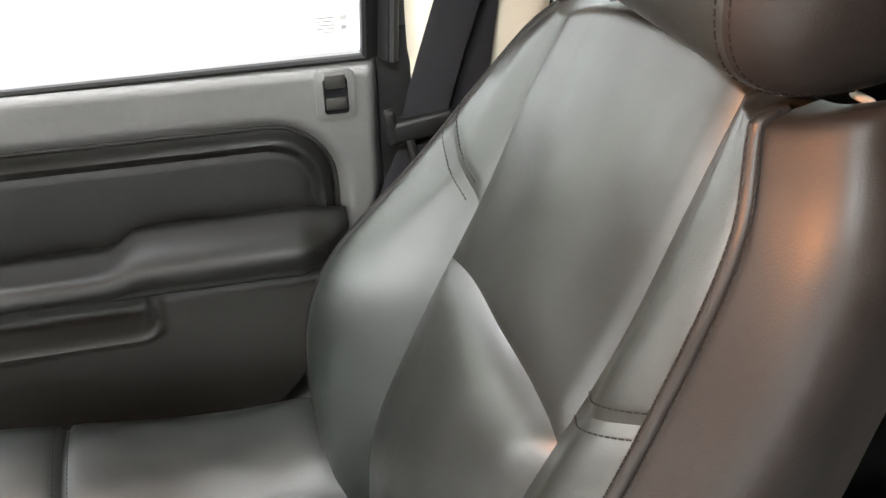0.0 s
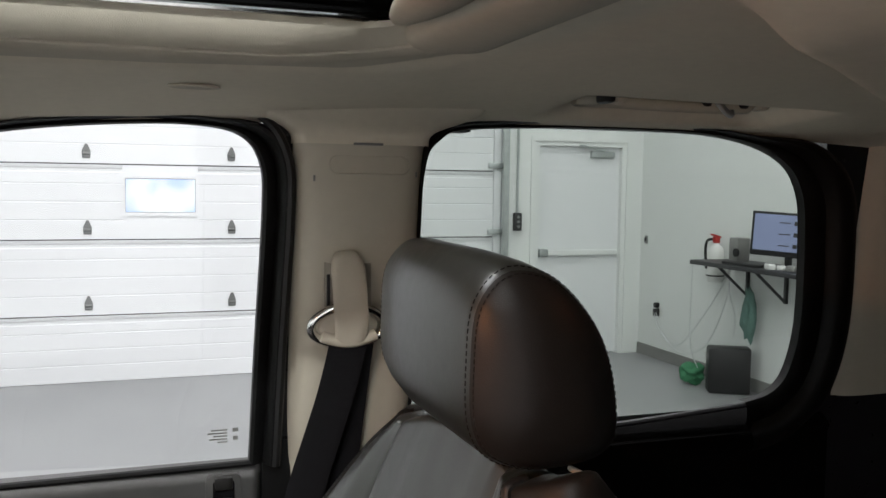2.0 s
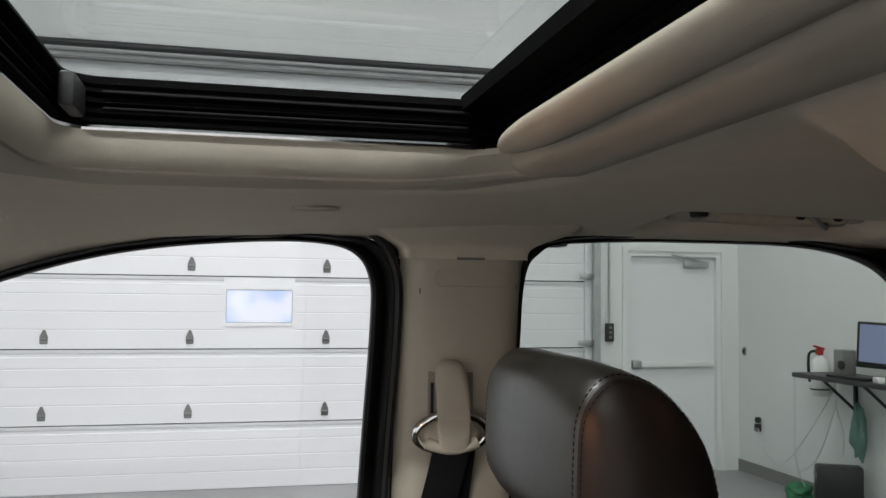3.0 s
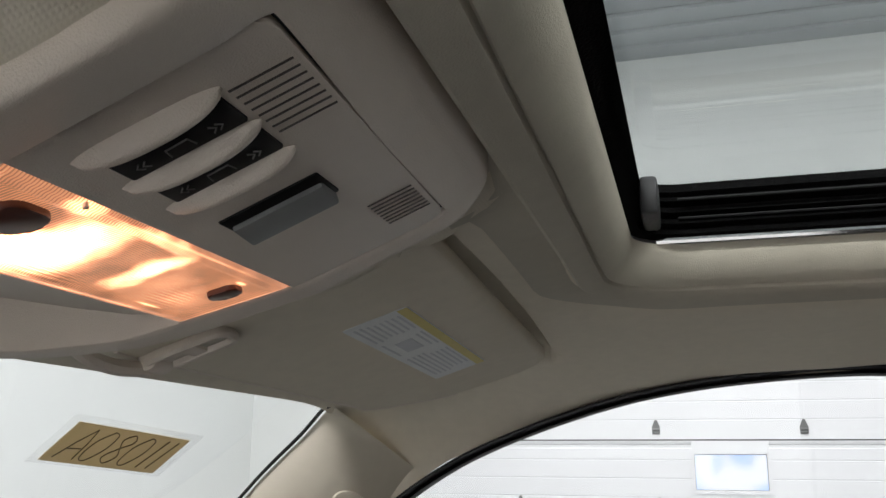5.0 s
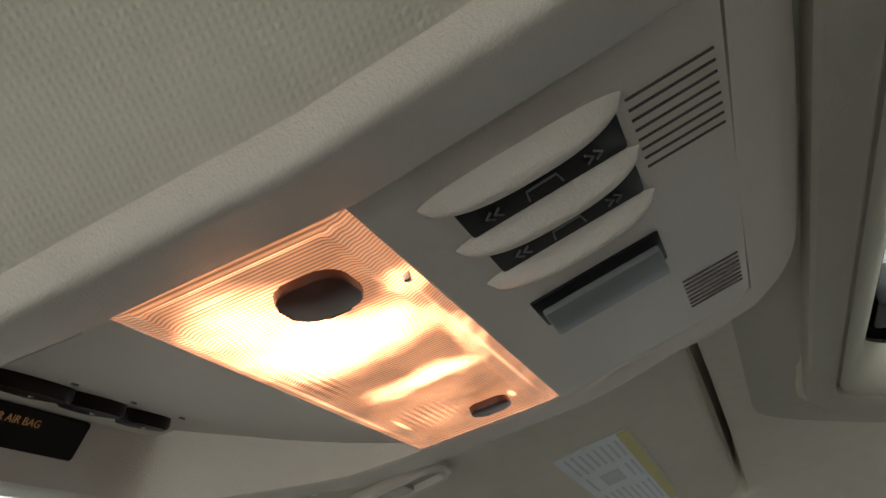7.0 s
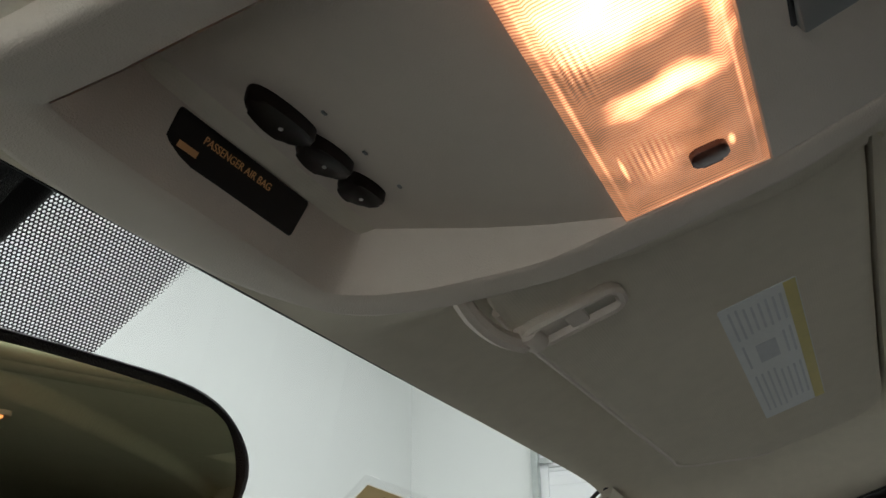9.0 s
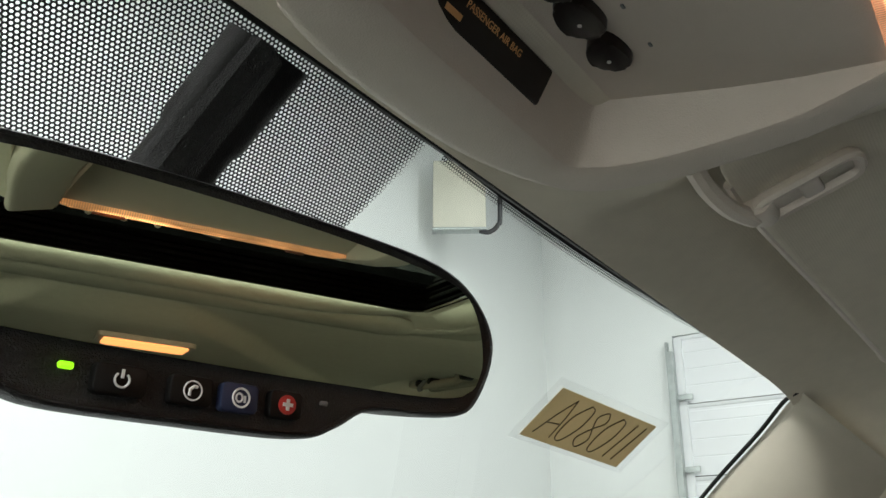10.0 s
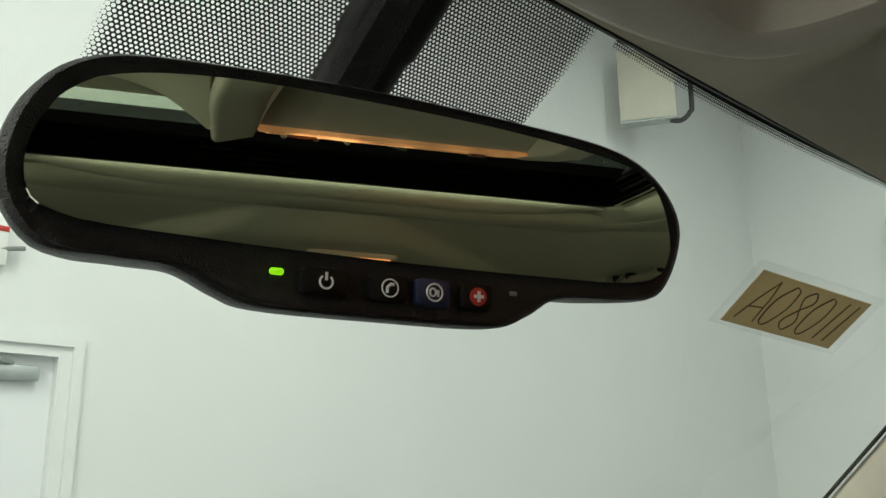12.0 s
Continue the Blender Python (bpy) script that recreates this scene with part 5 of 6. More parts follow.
def mirror_button(u, w, h, material, icon, label):
    b = part("button", prism(rrect(w, h, 0.002, 4), 0.004, MM @ Matrix.Translation((u, -0.0005, 0.0052)), 0.0008), material, mirror, label)
    bm = bmesh.new()
    m = MM @ Matrix.Translation((u, -0.0005, 0.0056))
    if icon == "power":
        tube([m @ V(0.0023 * math.sin(a), 0.0023 * math.cos(a), 0) for a in np.linspace(0.7, 2 * math.pi - 0.7, 18)], 0.0004, 5, bm=bm)
        box((0.0009, 0.0028, 0.0005), m @ Matrix.Translation((0, 0.0019, 0)), bm=bm)
        mm = M_WHITEINK
    elif icon == "phone":
        tube([m @ V(0.0031 * math.sin(a), 0.0031 * math.cos(a), 0) for a in np.linspace(0, 2 * math.pi, 20)[:-1]], 0.0003, 5, True, bm=bm)
        tube([m @ V(*q, 0) for q in ((-0.0011, -0.0017), (-0.0010, 0.0003), (0.0003, 0.0014), (0.0015, 0.0013))], 0.0006, 6, bm=bm)
        mm = M_WHITEINK
    elif icon == "ring":
        tube([m @ V(0.0031 * math.sin(a), 0.0031 * math.cos(a), 0) for a in np.linspace(0, 2 * math.pi, 20)[:-1]], 0.0004, 5, True, bm=bm)
        tube([m @ V(-0.0007 + 0.0012 * math.sin(a), 0.0014 * math.cos(a), 0) for a in np.linspace(0, 2 * math.pi, 14)[:-1]], 0.0004, 5, True, bm=bm)
        box((0.0007, 0.0024, 0.0005), m @ Matrix.Translation((0.0014, -0.0003, 0)), bm=bm)
        mm = M_WHITEINK
    else:
        cyl(0.0034, 0.0006, m, 20, bm=bm)
        mm = M_RED
    part("icon", bm, mm, b, "", 0)
    if icon == "cross":
        bm = box((0.0040, 0.0012, 0.0005), m @ Matrix.Translation((0, 0, 0.0004)))
        box((0.0012, 0.0040, 0.0005), m @ Matrix.Translation((0, 0, 0.0004)), bm=bm)
        part("icon", bm, M_WHITEINK, b, "white cross", 0)


mirror_button(-0.0205, 0.0170, 0.0098, M_MBTN, "power", "black power button")
mirror_button(0.0030, 0.0150, 0.0098, M_MBTN, "phone", "black phone button")
mirror_button(0.0205, 0.0140, 0.0098, M_BLUEB, "ring", "dark blue button with round sign")
mirror_button(0.0385, 0.0130, 0.0098, M_MBTN, "cross", "dark button with a red emergency cross")
part("status_light", box((0.0047, 0.0023, 0.001), MM @ Matrix.Translation((-0.0375, 0.0016, 0.0040)), 0.0009, 3), M_LED, mirror, "lit green status light")
part("sensor", box((0.0034, 0.0018, 0.001), MM @ Matrix.Translation((0.0545, 0.0022, 0.0040)), 0.0005), M_SILV, mirror)
arm_a, arm_b = MM @ V(-0.0160, 0.060, -0.022), V(-0.0150, 0.4240, 1.7235)
arm = part("arm", loft([[frame_at(arm_a.lerp(arm_b, k), V(1, 0.05, 0), V(0, -0.6, 0.75)) @ V(x, 0, z) for x, z in rrect(w, 0.020, 0.0095, 6)] for k, w in ((0.0, 0.029), (0.25, 0.031), (0.45, 0.032), (0.5, 0.036), (0.8, 0.038), (1.0, 0.040))]), M_ARM, mirror, "flat black mirror arm with wire cover", 50)
part("wire_cover", tube([arm_a + V(-0.006, -0.004, -0.006), arm_b + V(-0.008, -0.004, -0.007)], 0.0095), mat("grained_cover", (0.0060, 0.0056, 0.0048), 0.55, var=0.3, bump=1.0, bscale=1300, spec=0.25), arm, "grained cable cover")

# ---------------------------------------------------------------- overhead console
ZB = [(0.080, 1.752), (0.086, 1.744), (0.095, 1.7365), (0.157, 1.7100), (0.218, 1.6945), (0.25, 1.689), (0.30, 1.6855), (0.345, 1.6855), (0.368, 1.687), (0.380, 1.691)]
ZF = [(0.216, 1.6962), (0.245, 1.6988), (0.27, 1.7022), (0.30, 1.7070), (0.325, 1.7110)]
# plan of the housing: the opening that holds plate, lens and tray, and the outer edge matched to it
OPENING = [(-0.0866, 0.101), (-0.0875, 0.130), (-0.0878, 0.165), (-0.0868, 0.2170), (-0.0845, 0.260), (-0.0815, 0.300), (-0.0780, 0.327), (-0.0700, 0.3345), (-0.040, 0.3375), (0.0, 0.3380), (0.040, 0.3385), (0.069, 0.338),
           (0.0795, 0.328), (0.0845, 0.311), (0.0880, 0.275), (0.0870, 0.245), (0.0822, 0.2170), (0.0822, 0.165), (0.0825, 0.130), (0.0825, 0.103), (0.0790, 0.0972), (0.070, 0.0964), (0.0, 0.0955), (-0.072, 0.0930), (-0.0825, 0.0940)]
EDGE = [(-0.1105, 0.108), (-0.1115, 0.132), (-0.1115, 0.165), (-0.1090, 0.215), (-0.1060, 0.262), (-0.1050, 0.305), (-0.1000, 0.338), (-0.0840, 0.356), (-0.045, 0.368), (0.0, 0.372), (0.042, 0.3675), (0.075, 0.357),
        (0.0945, 0.343), (0.1035, 0.322), (0.1060, 0.2725), (0.1045, 0.243), (0.1015, 0.213), (0.0985, 0.165), (0.0970, 0.130), (0.0955, 0.102), (0.0890, 0.0865), (0.074, 0.0815), (0.0, 0.0805), (-0.085, 0.0825), (-0.1020, 0.0890)]
TRAY = [(-0.0850, 0.2170), (-0.0770, 0.260), (-0.0660, 0.298), (-0.0600, 0.319), (-0.0560, 0.3225), (-0.035, 0.3235), (0.0, 0.3240), (0.035, 0.3240), (0.064, 0.3235), (0.0725, 0.3205), (0.0752, 0.303), (0.0785, 0.272), (0.0800, 0.245), (0.0810, 0.2170)]


def con_z(x, y):
    """The console's lower face: its rim, and the floor of the tray in front of the lamp."""
    return table(ZF, y) if 0.2170 < y < 0.3245 and abs(x) < 0.072 else table(ZB, y)


console = thing("overhead_console", (0, 0.23, 1.745), "beige overhead console with lit map lamp and sunroof switches", "overhead console")


def crest(p):
    """How far the rim hangs at its outer edge: lowest along the driver side."""
    front = sstep(0.085, 0.115, p.y) * sstep(0.360, 0.325, p.y)
    return 0.0025 + 0.0095 * sstep(0.080, 0.100, -p.x) * front


hole, edge = spline([Vector(q) for q in OPENING], 6, True), spline([Vector(q) for q in EDGE], 6, True)
rings = []
for k, dz in ((0.0, 0.0040), (0.0, 0.0008), (0.045, 0.0), (0.35, 0.0), (0.7, 0.0), (0.90, 0.0)):
    rings.append([V(*a.lerp(b, k), table(ZB, lerp(a.y, b.y, k)) + dz - crest(b) * lerp(0.45, 1.0, k)) for a, b in zip(hole, edge)])
for out, dz in ((0.0, 0.0004), (0.0016, 0.0016), (0.0026, 0.0038), (0.0030, 0.0070), (0.0030, 0.050)):
    rings.append([V(*(b + (b - a).normalized() * out), table(ZB, b.y) - crest(b) + dz) for a, b in zip(hole, edge)])
part("housing", loft(rings, caps=False), M_CONS, console, "beige moulded console housing", 50)
rim = spline([Vector(q) for q in OPENING[3:17]], 6)
low = spline([Vector(q) for q in TRAY], 6)
bm = loft([[V(*a.lerp(b, k), lerp(table(ZB, a.y) - 0.45 * crest(e), table(ZF, b.y), k)) for a, b, e in zip(rim, low, edge[18:])] for k in (0.0, 0.03, 0.3, 0.6, 0.93, 1.0)], caps=False, closed=False)


def tray_x(y, s):
    return table([(q[1], q[0]) for q in TRAY[:6]], y) - 0.0012 if s < 0 else table([(q[1], q[0]) for q in TRAY[:7:-1]], y) + 0.0012


grid(lambda u, v: V(lerp(tray_x(lerp(0.2170, 0.3240, v), -1), tray_x(lerp(0.2170, 0.3240, v), 1), u), lerp(0.2170, 0.3245, v), table(ZF, lerp(0.2170, 0.3245, v))), 12, 24, bm=bm)
part("tray", bm, M_CONS, console, "hollow beige tray in front of the lamp", 35)
lip = [(b, a) for a, b in zip(hole, edge)][6 * 7 + 3:6 * 18]
part("edge_bead", tube([V(*(b + (b - a).normalized() * 0.0022), table(ZB, b.y) + 0.0022) for b, a in lip], 0.0019, 10), M_CONS, console, "rounded bead round the console's edge", 60)


def con_frame(x, y, lift=0.0):
    e = 0.002
    dx = V(2 * e, 0, con_z(x + e, y) - con_z(x - e, y))
    dy = V(0, 2 * e, con_z(x, y + e) - con_z(x, y - e))
    m = frame_at(V(x, y, con_z(x, y)), dx, -dy)      # z axis looks down into the cabin
    return m @ Matrix.Translation((0, 0, lift))


# rear switch plate with its dark joint
slope = math.atan2(1.7100 - 1.738, 0.157 - 0.09)
mp = frame_at(V(0, 0.1255, con_z(0, 0.1255)), V(1, 0, 0), V(0, -math.cos(slope), -math.sin(slope)))
back = [(q[0], q[1] - 0.0030) if q[0] > 0 else (q[0] * 1.06, q[1] - 0.0030 + 0.0035 * min(1.0, q[0] / -0.07)) for q in rrect(0.1625, 0.068, 0.008, 5) if q[1] > 0]
plate = part("switch_plate", prism(back + [(-0.08612, -0.0414), (0.08125, -0.0414)], 0.006, mp @ Matrix.Translation((0, 0, 0.0012)), 0.0007), M_CONS, console)
part("joint", prism([(q[0] * 1.045, q[1] + 0.0030) for q in back] + [(-0.0890, -0.0410), (0.0853, -0.0410)], 0.006, mp @ Matrix.Translation((0, 0, -0.0022))), M_RUBBER, console, "dark joint round the plate", 0)


def fin_switch(x0, label):
    """A fin that hangs from the plate along the car: straight where it is fixed, bowed below."""
    m = mp @ Matrix.Translation((x0, -0.0095, 0.0012)) @ Matrix.Rotation(radians(-1.5), 4, "Z") @ Matrix.Rotation(radians(16), 4, "Y")
    rings = []
    for i in range(25):
        t = lerp(-1, 1, i / 24)
        hh = 0.0058 * max(0.0, 1 - abs(t) ** 2.6) ** 0.62 + 0.0004
        w = lerp(0.0018, 0.0046, max(0.0, 1 - t ** 4))
        rings.append([m @ V(px_ * w, 0.0222 * t, pz_ * hh) for px_, pz_ in ((-0.62, -0.15), (-0.55, 0.45), (-0.42, 0.82), (-0.18, 0.97), (0.10, 1.0), (0.36, 0.93), (0.52, 0.72), (0.62, -0.15))])
    return part("rocker", loft(rings), M_CONS, plate, label, 50)


for x0 in (-0.0690, -0.0472, -0.0258):
    fin_switch(x0, "curved beige rocker switch")
for x0 in (-0.0585, -0.0370):
    gap = part("switch_face", box((0.0170, 0.0375, 0.004), mp @ Matrix.Translation((x0, -0.0082, 0.0004)), 0.001), M_FACE, plate, "black switch face with white symbols")
    bm = bmesh.new()
    x1 = x0 + 0.0028
    for yy in (-0.010, 0.010):
        s = 1 if yy > 0 else -1
        for d in (0, 0.002):
            tube([mp @ V(x1 - 0.0018, -0.0085 + yy + s * d, 0.0028), mp @ V(x1, -0.0085 + yy + s * (0.0016 + d), 0.0028), mp @ V(x1 + 0.0018, -0.0085 + yy + s * d, 0.0028)], 0.0003, 4, bm=bm)
    tube([mp @ V(x1 + 0.0025, -0.0125, 0.0028), mp @ V(x1 - 0.0015, -0.0121, 0.0028), mp @ V(x1 - 0.0018, -0.0051, 0.0028), mp @ V(x1 + 0.0022, -0.0045, 0.0028)], 0.0003, 4, bm=bm)
    part("symbol", bm, M_GREY, gap, "", 0)
well = part("button_well", box((0.0195, 0.0375, 0.003), mp @ Matrix.Translation((0.0058, -0.0088, 0.0006)), 0.001), M_FACE, plate, "black well of the glass tilt button")
part("button", box((0.0135, 0.0345, 0.005), mp @ Matrix.Translation((0.0092, -0.0088, 0.0026)) @ Matrix.Rotation(radians(-9), 4, "Y"), 0.0010), M_SILV, well, "grey rectangular button")
# grille slots are thin bars on the plate, their shade put into the colour
for i in range(8):
    part("slot", box((0.0007, 0.0190, 0.001), mp @ Matrix.Translation((-0.0652 + i * 0.0041, 0.0225, 0.0010)), 0.0), M_SLOT, plate, "", 0)
for i in range(8):
    part("slot", box((0.0007, 0.0180, 0.001), mp @ Matrix.Translation((0.0392 + i * 0.0034, 0.0203, 0.0010)), 0.0), M_SLOT, plate, "", 0)

# the lit lamp
sl = math.atan2(1.6945 - 1.7100, 0.061)
ml = frame_at(V(0.0, 0.1875, 1.7022), V(1, 0, 0), V(0, math.cos(sl), math.sin(sl)))
lens = part("lamp_lens", bmesh.new(), M_LENS, console, "glowing ribbed amber lamp lens")
bm = bmesh.new()


def lens_pt(u, v):
    x, y = lerp(-0.0860, 0.0815, u), lerp(-0.0243, 0.0300, v)
    d = min(0.0815 - x, x + 0.0860, 0.0300 - y, y + 0.0243)
    return V(x, y, -0.0006 - 0.0010 * sstep(0.0, 0.003, d) - 0.0008 * gauss(d - 0.006, 0.0012))


grid(lens_pt, 120, 60, bm=bm)
loft([[V(x, y, z) for x, y in ((-0.0860, -0.0243), (0.0815, -0.0243), (0.0815, 0.030), (-0.0860, 0.030))] for z in (-0.0006, 0.0075)], caps=False, bm=bm)
bm.to_mesh(lens.data)
bm.free()
lens.data.shade_smooth()
lens.matrix_basis = ml
lens.visible_shadow = False
for bx, sx, sy, watts, way, cone in ((-0.012, 0.10, 0.045, 0.40, (0.06, -0.30, -1.0), 180), (-0.030, 0.030, 0.022, 0.40, (0.20, -0.60, -0.30), 75)):
    la = bpy.data.lights.new("map_lamp", "AREA")
    la.shape, la.size, la.size_y, la.energy, la.color, la.spread = "RECTANGLE", sx, sy, watts, (1.0, 0.39, 0.13), radians(cone)
    m = V(*way).to_track_quat("-Z", "Y").to_matrix().to_4x4()
    m.translation = ml @ V(bx, 0.0, -0.0085)
    new("map_lamp_light", la).matrix_basis = m
for name, sx, sy, w, h, r in (("map_switch", -0.0577, -0.0050, 0.0186, 0.0168, 0.0062), ("map_switch", 0.0576, -0.0054, 0.0105, 0.0130, 0.0035)):
    m = ml @ Matrix.Translation((sx, sy, -0.0038)) @ Matrix.Rotation(math.pi, 4, "X")
    sw = part(name, prism(rrect(w, h, r, 5), 0.003, m, 0.0008), M_SMOKE, lens, "dark smoked push switch")
# small white dot painted as a bright glint near the lens edge
part("glint_dot", cyl(0.0009, 0.002, ml @ Matrix.Translation((-0.049, -0.0222, -0.0018)), 10), M_WHITEINK, lens)

# front switches and indicator
for x0, y0, w, h in ((-0.0180, 0.3015, 0.0300, 0.0140), (0.0085, 0.3020, 0.0245, 0.0150), (0.0345, 0.3025, 0.0205, 0.0145)):
    m = con_frame(x0, y0, 0.0045)
    b = part("button", prism([(p.x, p.y) for p in spline([Vector(q) for q in ((-w * 0.54, h * 0.10), (-w * 0.42, h * 0.36), (0.0, h * 0.50), (w * 0.40, h * 0.46), (w * 0.52, h * 0.20), (w * 0.46, -h * 0.34), (w * 0.10, -h * 0.50), (-w * 0.36, -h * 0.30))], 4, True)], 0.007, m, 0.0016), M_BUTTON, console, "dark brown push button")
    part("dot", cyl(0.0008, 0.0006, m @ Matrix.Translation((0.003, 0.0, 0.0002)), 10), M_WHITEINK, b, "", 0)
    part("indicator", box((0.0022, 0.0010, 0.0006), con_frame(x0 + 0.0035, y0 - 0.0150, 0.0004)), M_GREY, console, "", 0)
mi = frame_at(V(0.001, 0.3302, 1.7005), V(1, 0, 0), V(0, -0.0125, 0.0205))
mi = mi if mi.to_3x3().col[2].y < 0 else frame_at(V(0.001, 0.3302, 1.7005), V(1, 0, 0), V(0, 0.0125, -0.0205))
panel_i = part("airbag_indicator", prism(rrect(0.072, 0.0150, 0.0015, 3), 0.004, mi @ Matrix.Translation((0, 0, 0.0012)), 0.0004, 1), M_BUTTON, console, "black airbag indicator window", 20)
part("lettering", lettering("PASSENGER AIR BAG", 0.0039, mi @ Matrix.Translation((-0.004, 0.0028, 0.0016))), M_AMBER, panel_i, "amber capital letters", 0)
bm = box((0.009, 0.0022, 0.0003), mi @ Matrix.Translation((-0.026, -0.0028, 0.0016)))
part("lettering", bm, M_AMBER, panel_i, "", 0)
part("microphone", cyl(0.0022, 0.0012, con_frame(0.022, 0.352, 0.0), 14), M_GREY, console)

# ---------------------------------------------------------------- sun visor
def visor_z(x, y):
    return 1.7185 - 0.34 * (y - 0.165) - 0.05 * (x - 0.454)


visor = thing("sun_visor", (0.34, 0.12, 1.735), "folded beige cloth sun visor with a warning label", "sun visor")
vo = [(p.x, p.y) for p in spline([Vector(q) for q in ((0.108, 0.140), (0.125, 0.1285), (0.30, 0.1285), (0.46, 0.1285), (0.533, 0.1300), (0.556, 0.150), (0.555, 0.180), (0.543, 0.223), (0.515, 0.250), (0.480, 0.277), (0.44, 0.280), (0.30, 0.2865), (0.200, 0.2915), (0.150, 0.2925), (0.118, 0.288), (0.104, 0.26), (0.102, 0.19))], 5, True)]
vc = Vector((0.33, 0.20))
rings = []
for k, dz in ((0.90, 0.009), (0.975, 0.009), (0.995, 0.007), (1.0, 0.004), (0.995, 0.0008), (0.98, -0.0010), (0.94, -0.0014), (0.5, -0.0016), (0.05, -0.0016)):
    rings.append([V(vc.x + (x - vc.x) * k, vc.y + (y - vc.y) * k, visor_z(vc.x + (x - vc.x) * k, vc.y + (y - vc.y) * k) + dz) for x, y in vo])
part("body", loft(rings), M_HEAD, visor, "beige cloth visor board", 60)
rim = [V(x, y, visor_z(x, y) + 0.0012) for x, y in vo]
part("piping", tube([p for p in rim if p.y > 0.215 and p.x > 0.14], 0.0024, 8), M_CONS, visor, "pale piping round the edge")
mlab = frame_at(V(0.3490, 0.1875, visor_z(0.349, 0.1875) - 0.0020), V(-1, 0, 0.05), V(0, -1, 0.34))
mlab = mlab if mlab.to_3x3().col[2].z < 0 else frame_at(V(0.3490, 0.1875, visor_z(0.349, 0.1875) - 0.0020), V(1, 0, -0.05), V(0, -1, 0.34))
label_ = part("warning_label", prism(rrect(0.208, 0.044, 0.002, 3), 0.0004, mlab @ Matrix.Translation((0, 0, 0.0002))), M_PAPER, visor, "white and yellow warning label", 0)
part("label_band", box((0.206, 0.0068, 0.0003), mlab @ Matrix.Translation((0, 0.0180, 0.0003))), M_YELLOW, label_, "yellow label heading", 0)
rnd = random.Random(4)
for col, (cx0, wcol) in enumerate(((-0.075, 0.045), (-0.024, 0.045), (0.050, 0.080))):
    for i in range(8):
        if col == 1 and 1 < i < 7:
            continue
        w = wcol * rnd.uniform(0.75, 1.0)
        part("print_line", box((w, 0.0014, 0.0003), mlab @ Matrix.Translation((cx0, 0.0118 - i * 0.0041, 0.0003))), M_INK, label_, "", 0)
bm = box((0.030, 0.0125, 0.0003), mlab @ Matrix.Translation((-0.022, -0.004, 0.0003)))
part("label_picture", bm, M_INK, label_, "", 0)
# hook and clip at its inner front corner
clip = thing("visor_clip", (0.18, 0.28, 1.72), "beige plastic visor clip on the roof edge", "visor clip")
mc = frame_at(V(0.168, 0.2635, visor_z(0.168, 0.2635) - 0.0050), V(0, -1, 0.34), V(-1, 0, 0.05))
part("clip_frame", tube([mc @ V(x, y, 0) for x, y in rrect(0.047, 0.0185, 0.006, 5)], 0.0036, 8, True, flat=0.8), M_CONS, clip)
part("clip_tongue", box((0.020, 0.0125, 0.005), mc @ Matrix.Translation((-0.012, 0, -0.0015)), 0.0022), M_CONS, clip)
part("clip_pivot", cyl(0.0065, 0.017, mc @ Matrix.Translation((-0.0225, 0, -0.001)) @ Matrix.Rotation(math.pi / 2, 4, "X"), 20, bevel=0.0015), M_CONS, clip)
part("clip_bar", box((0.010, 0.0150, 0.0055), mc @ Matrix.Translation((0.001, 0, 0)), 0.0018), M_CONS, clip)
part("clip_pad", box((0.018, 0.0120, 0.003), mc @ Matrix.Translation((0.014, 0, -0.001)), 0.001), M_BEIGE, clip)
part("clip_hook", tube(spline([V(0.118, 0.300, 1.692), V(0.130, 0.298, 1.686), V(0.148, 0.2945, 1.683), V(0.168, 0.289, 1.684)], 6), 0.0045), M_CONS, clip)

# ---------------------------------------------------------------- small roof fittings
cov = thing("roof_cap", (0.535, -0.178, 1.74), "small oval plastic cap in the headliner", "cap")
zz = head_z(0.535, -0.178)
mcap = frame_at(V(0.535, -0.178, zz - 0.0016), V(0, 1, 0), V(1, 0, -0.07))
part("cap_disc", prism([(0.024 * math.cos(a), 0.0095 * math.sin(a)) for a in np.linspace(0, 2 * math.pi, 29)[:-1]], 0.002, mcap @ Matrix.Translation((0, 0, 0.0012)), 0.0006), M_LIP, cov)
grab = thing("grab_handle", (0.60, -0.765, 1.75), "folded beige grab handle with coat hook sunk in the headliner", "grab handle")
zz = head_z(0.605, -0.765)
zz -= 0.005
part("handle", tube(spline([V(0.612, -0.665, zz - 0.002), V(0.610, -0.680, zz - 0.010), V(0.608, -0.725, zz - 0.012), V(0.608, -0.805, zz - 0.012), V(0.610, -0.850, zz - 0.010), V(0.612, -0.865, zz - 0.002)], 6), 0.0075, 10), M_LIP, grab)
part("hook", tube(spline([V(0.600, -0.803, zz - 0.004), V(0.592, -0.810, zz - 0.017), V(0.598, -0.823, zz - 0.021), V(0.610, -0.831, zz - 0.012)], 6), 0.0042), M_SILV, grab, "grey coat hook")
part("housing", box((0.020, 0.262, 0.018), Matrix.Translation((0.657, -0.765, zz - 0.004)), 0.006), M_LIP, grab, "shaded well behind the handle")
# pale mounts; the black blocks stand in for shadow pockets between them
for yy, dark in ((-0.655, True), (-0.672, False), (-0.790, True), (-0.845, True), (-0.877, False)):
    part("mount_or_shade", box((0.026, 0.016, 0.014), Matrix.Translation((0.612, yy, zz - 0.006)), 0.005), M_BLACK if dark else M_LIP, grab)
dome = thing("dome_lamp", (0.066, -0.655, 1.72), "small lit amber dome lamp behind the sunroof", "dome lamp")
zz = head_z(0.05, -0.655)
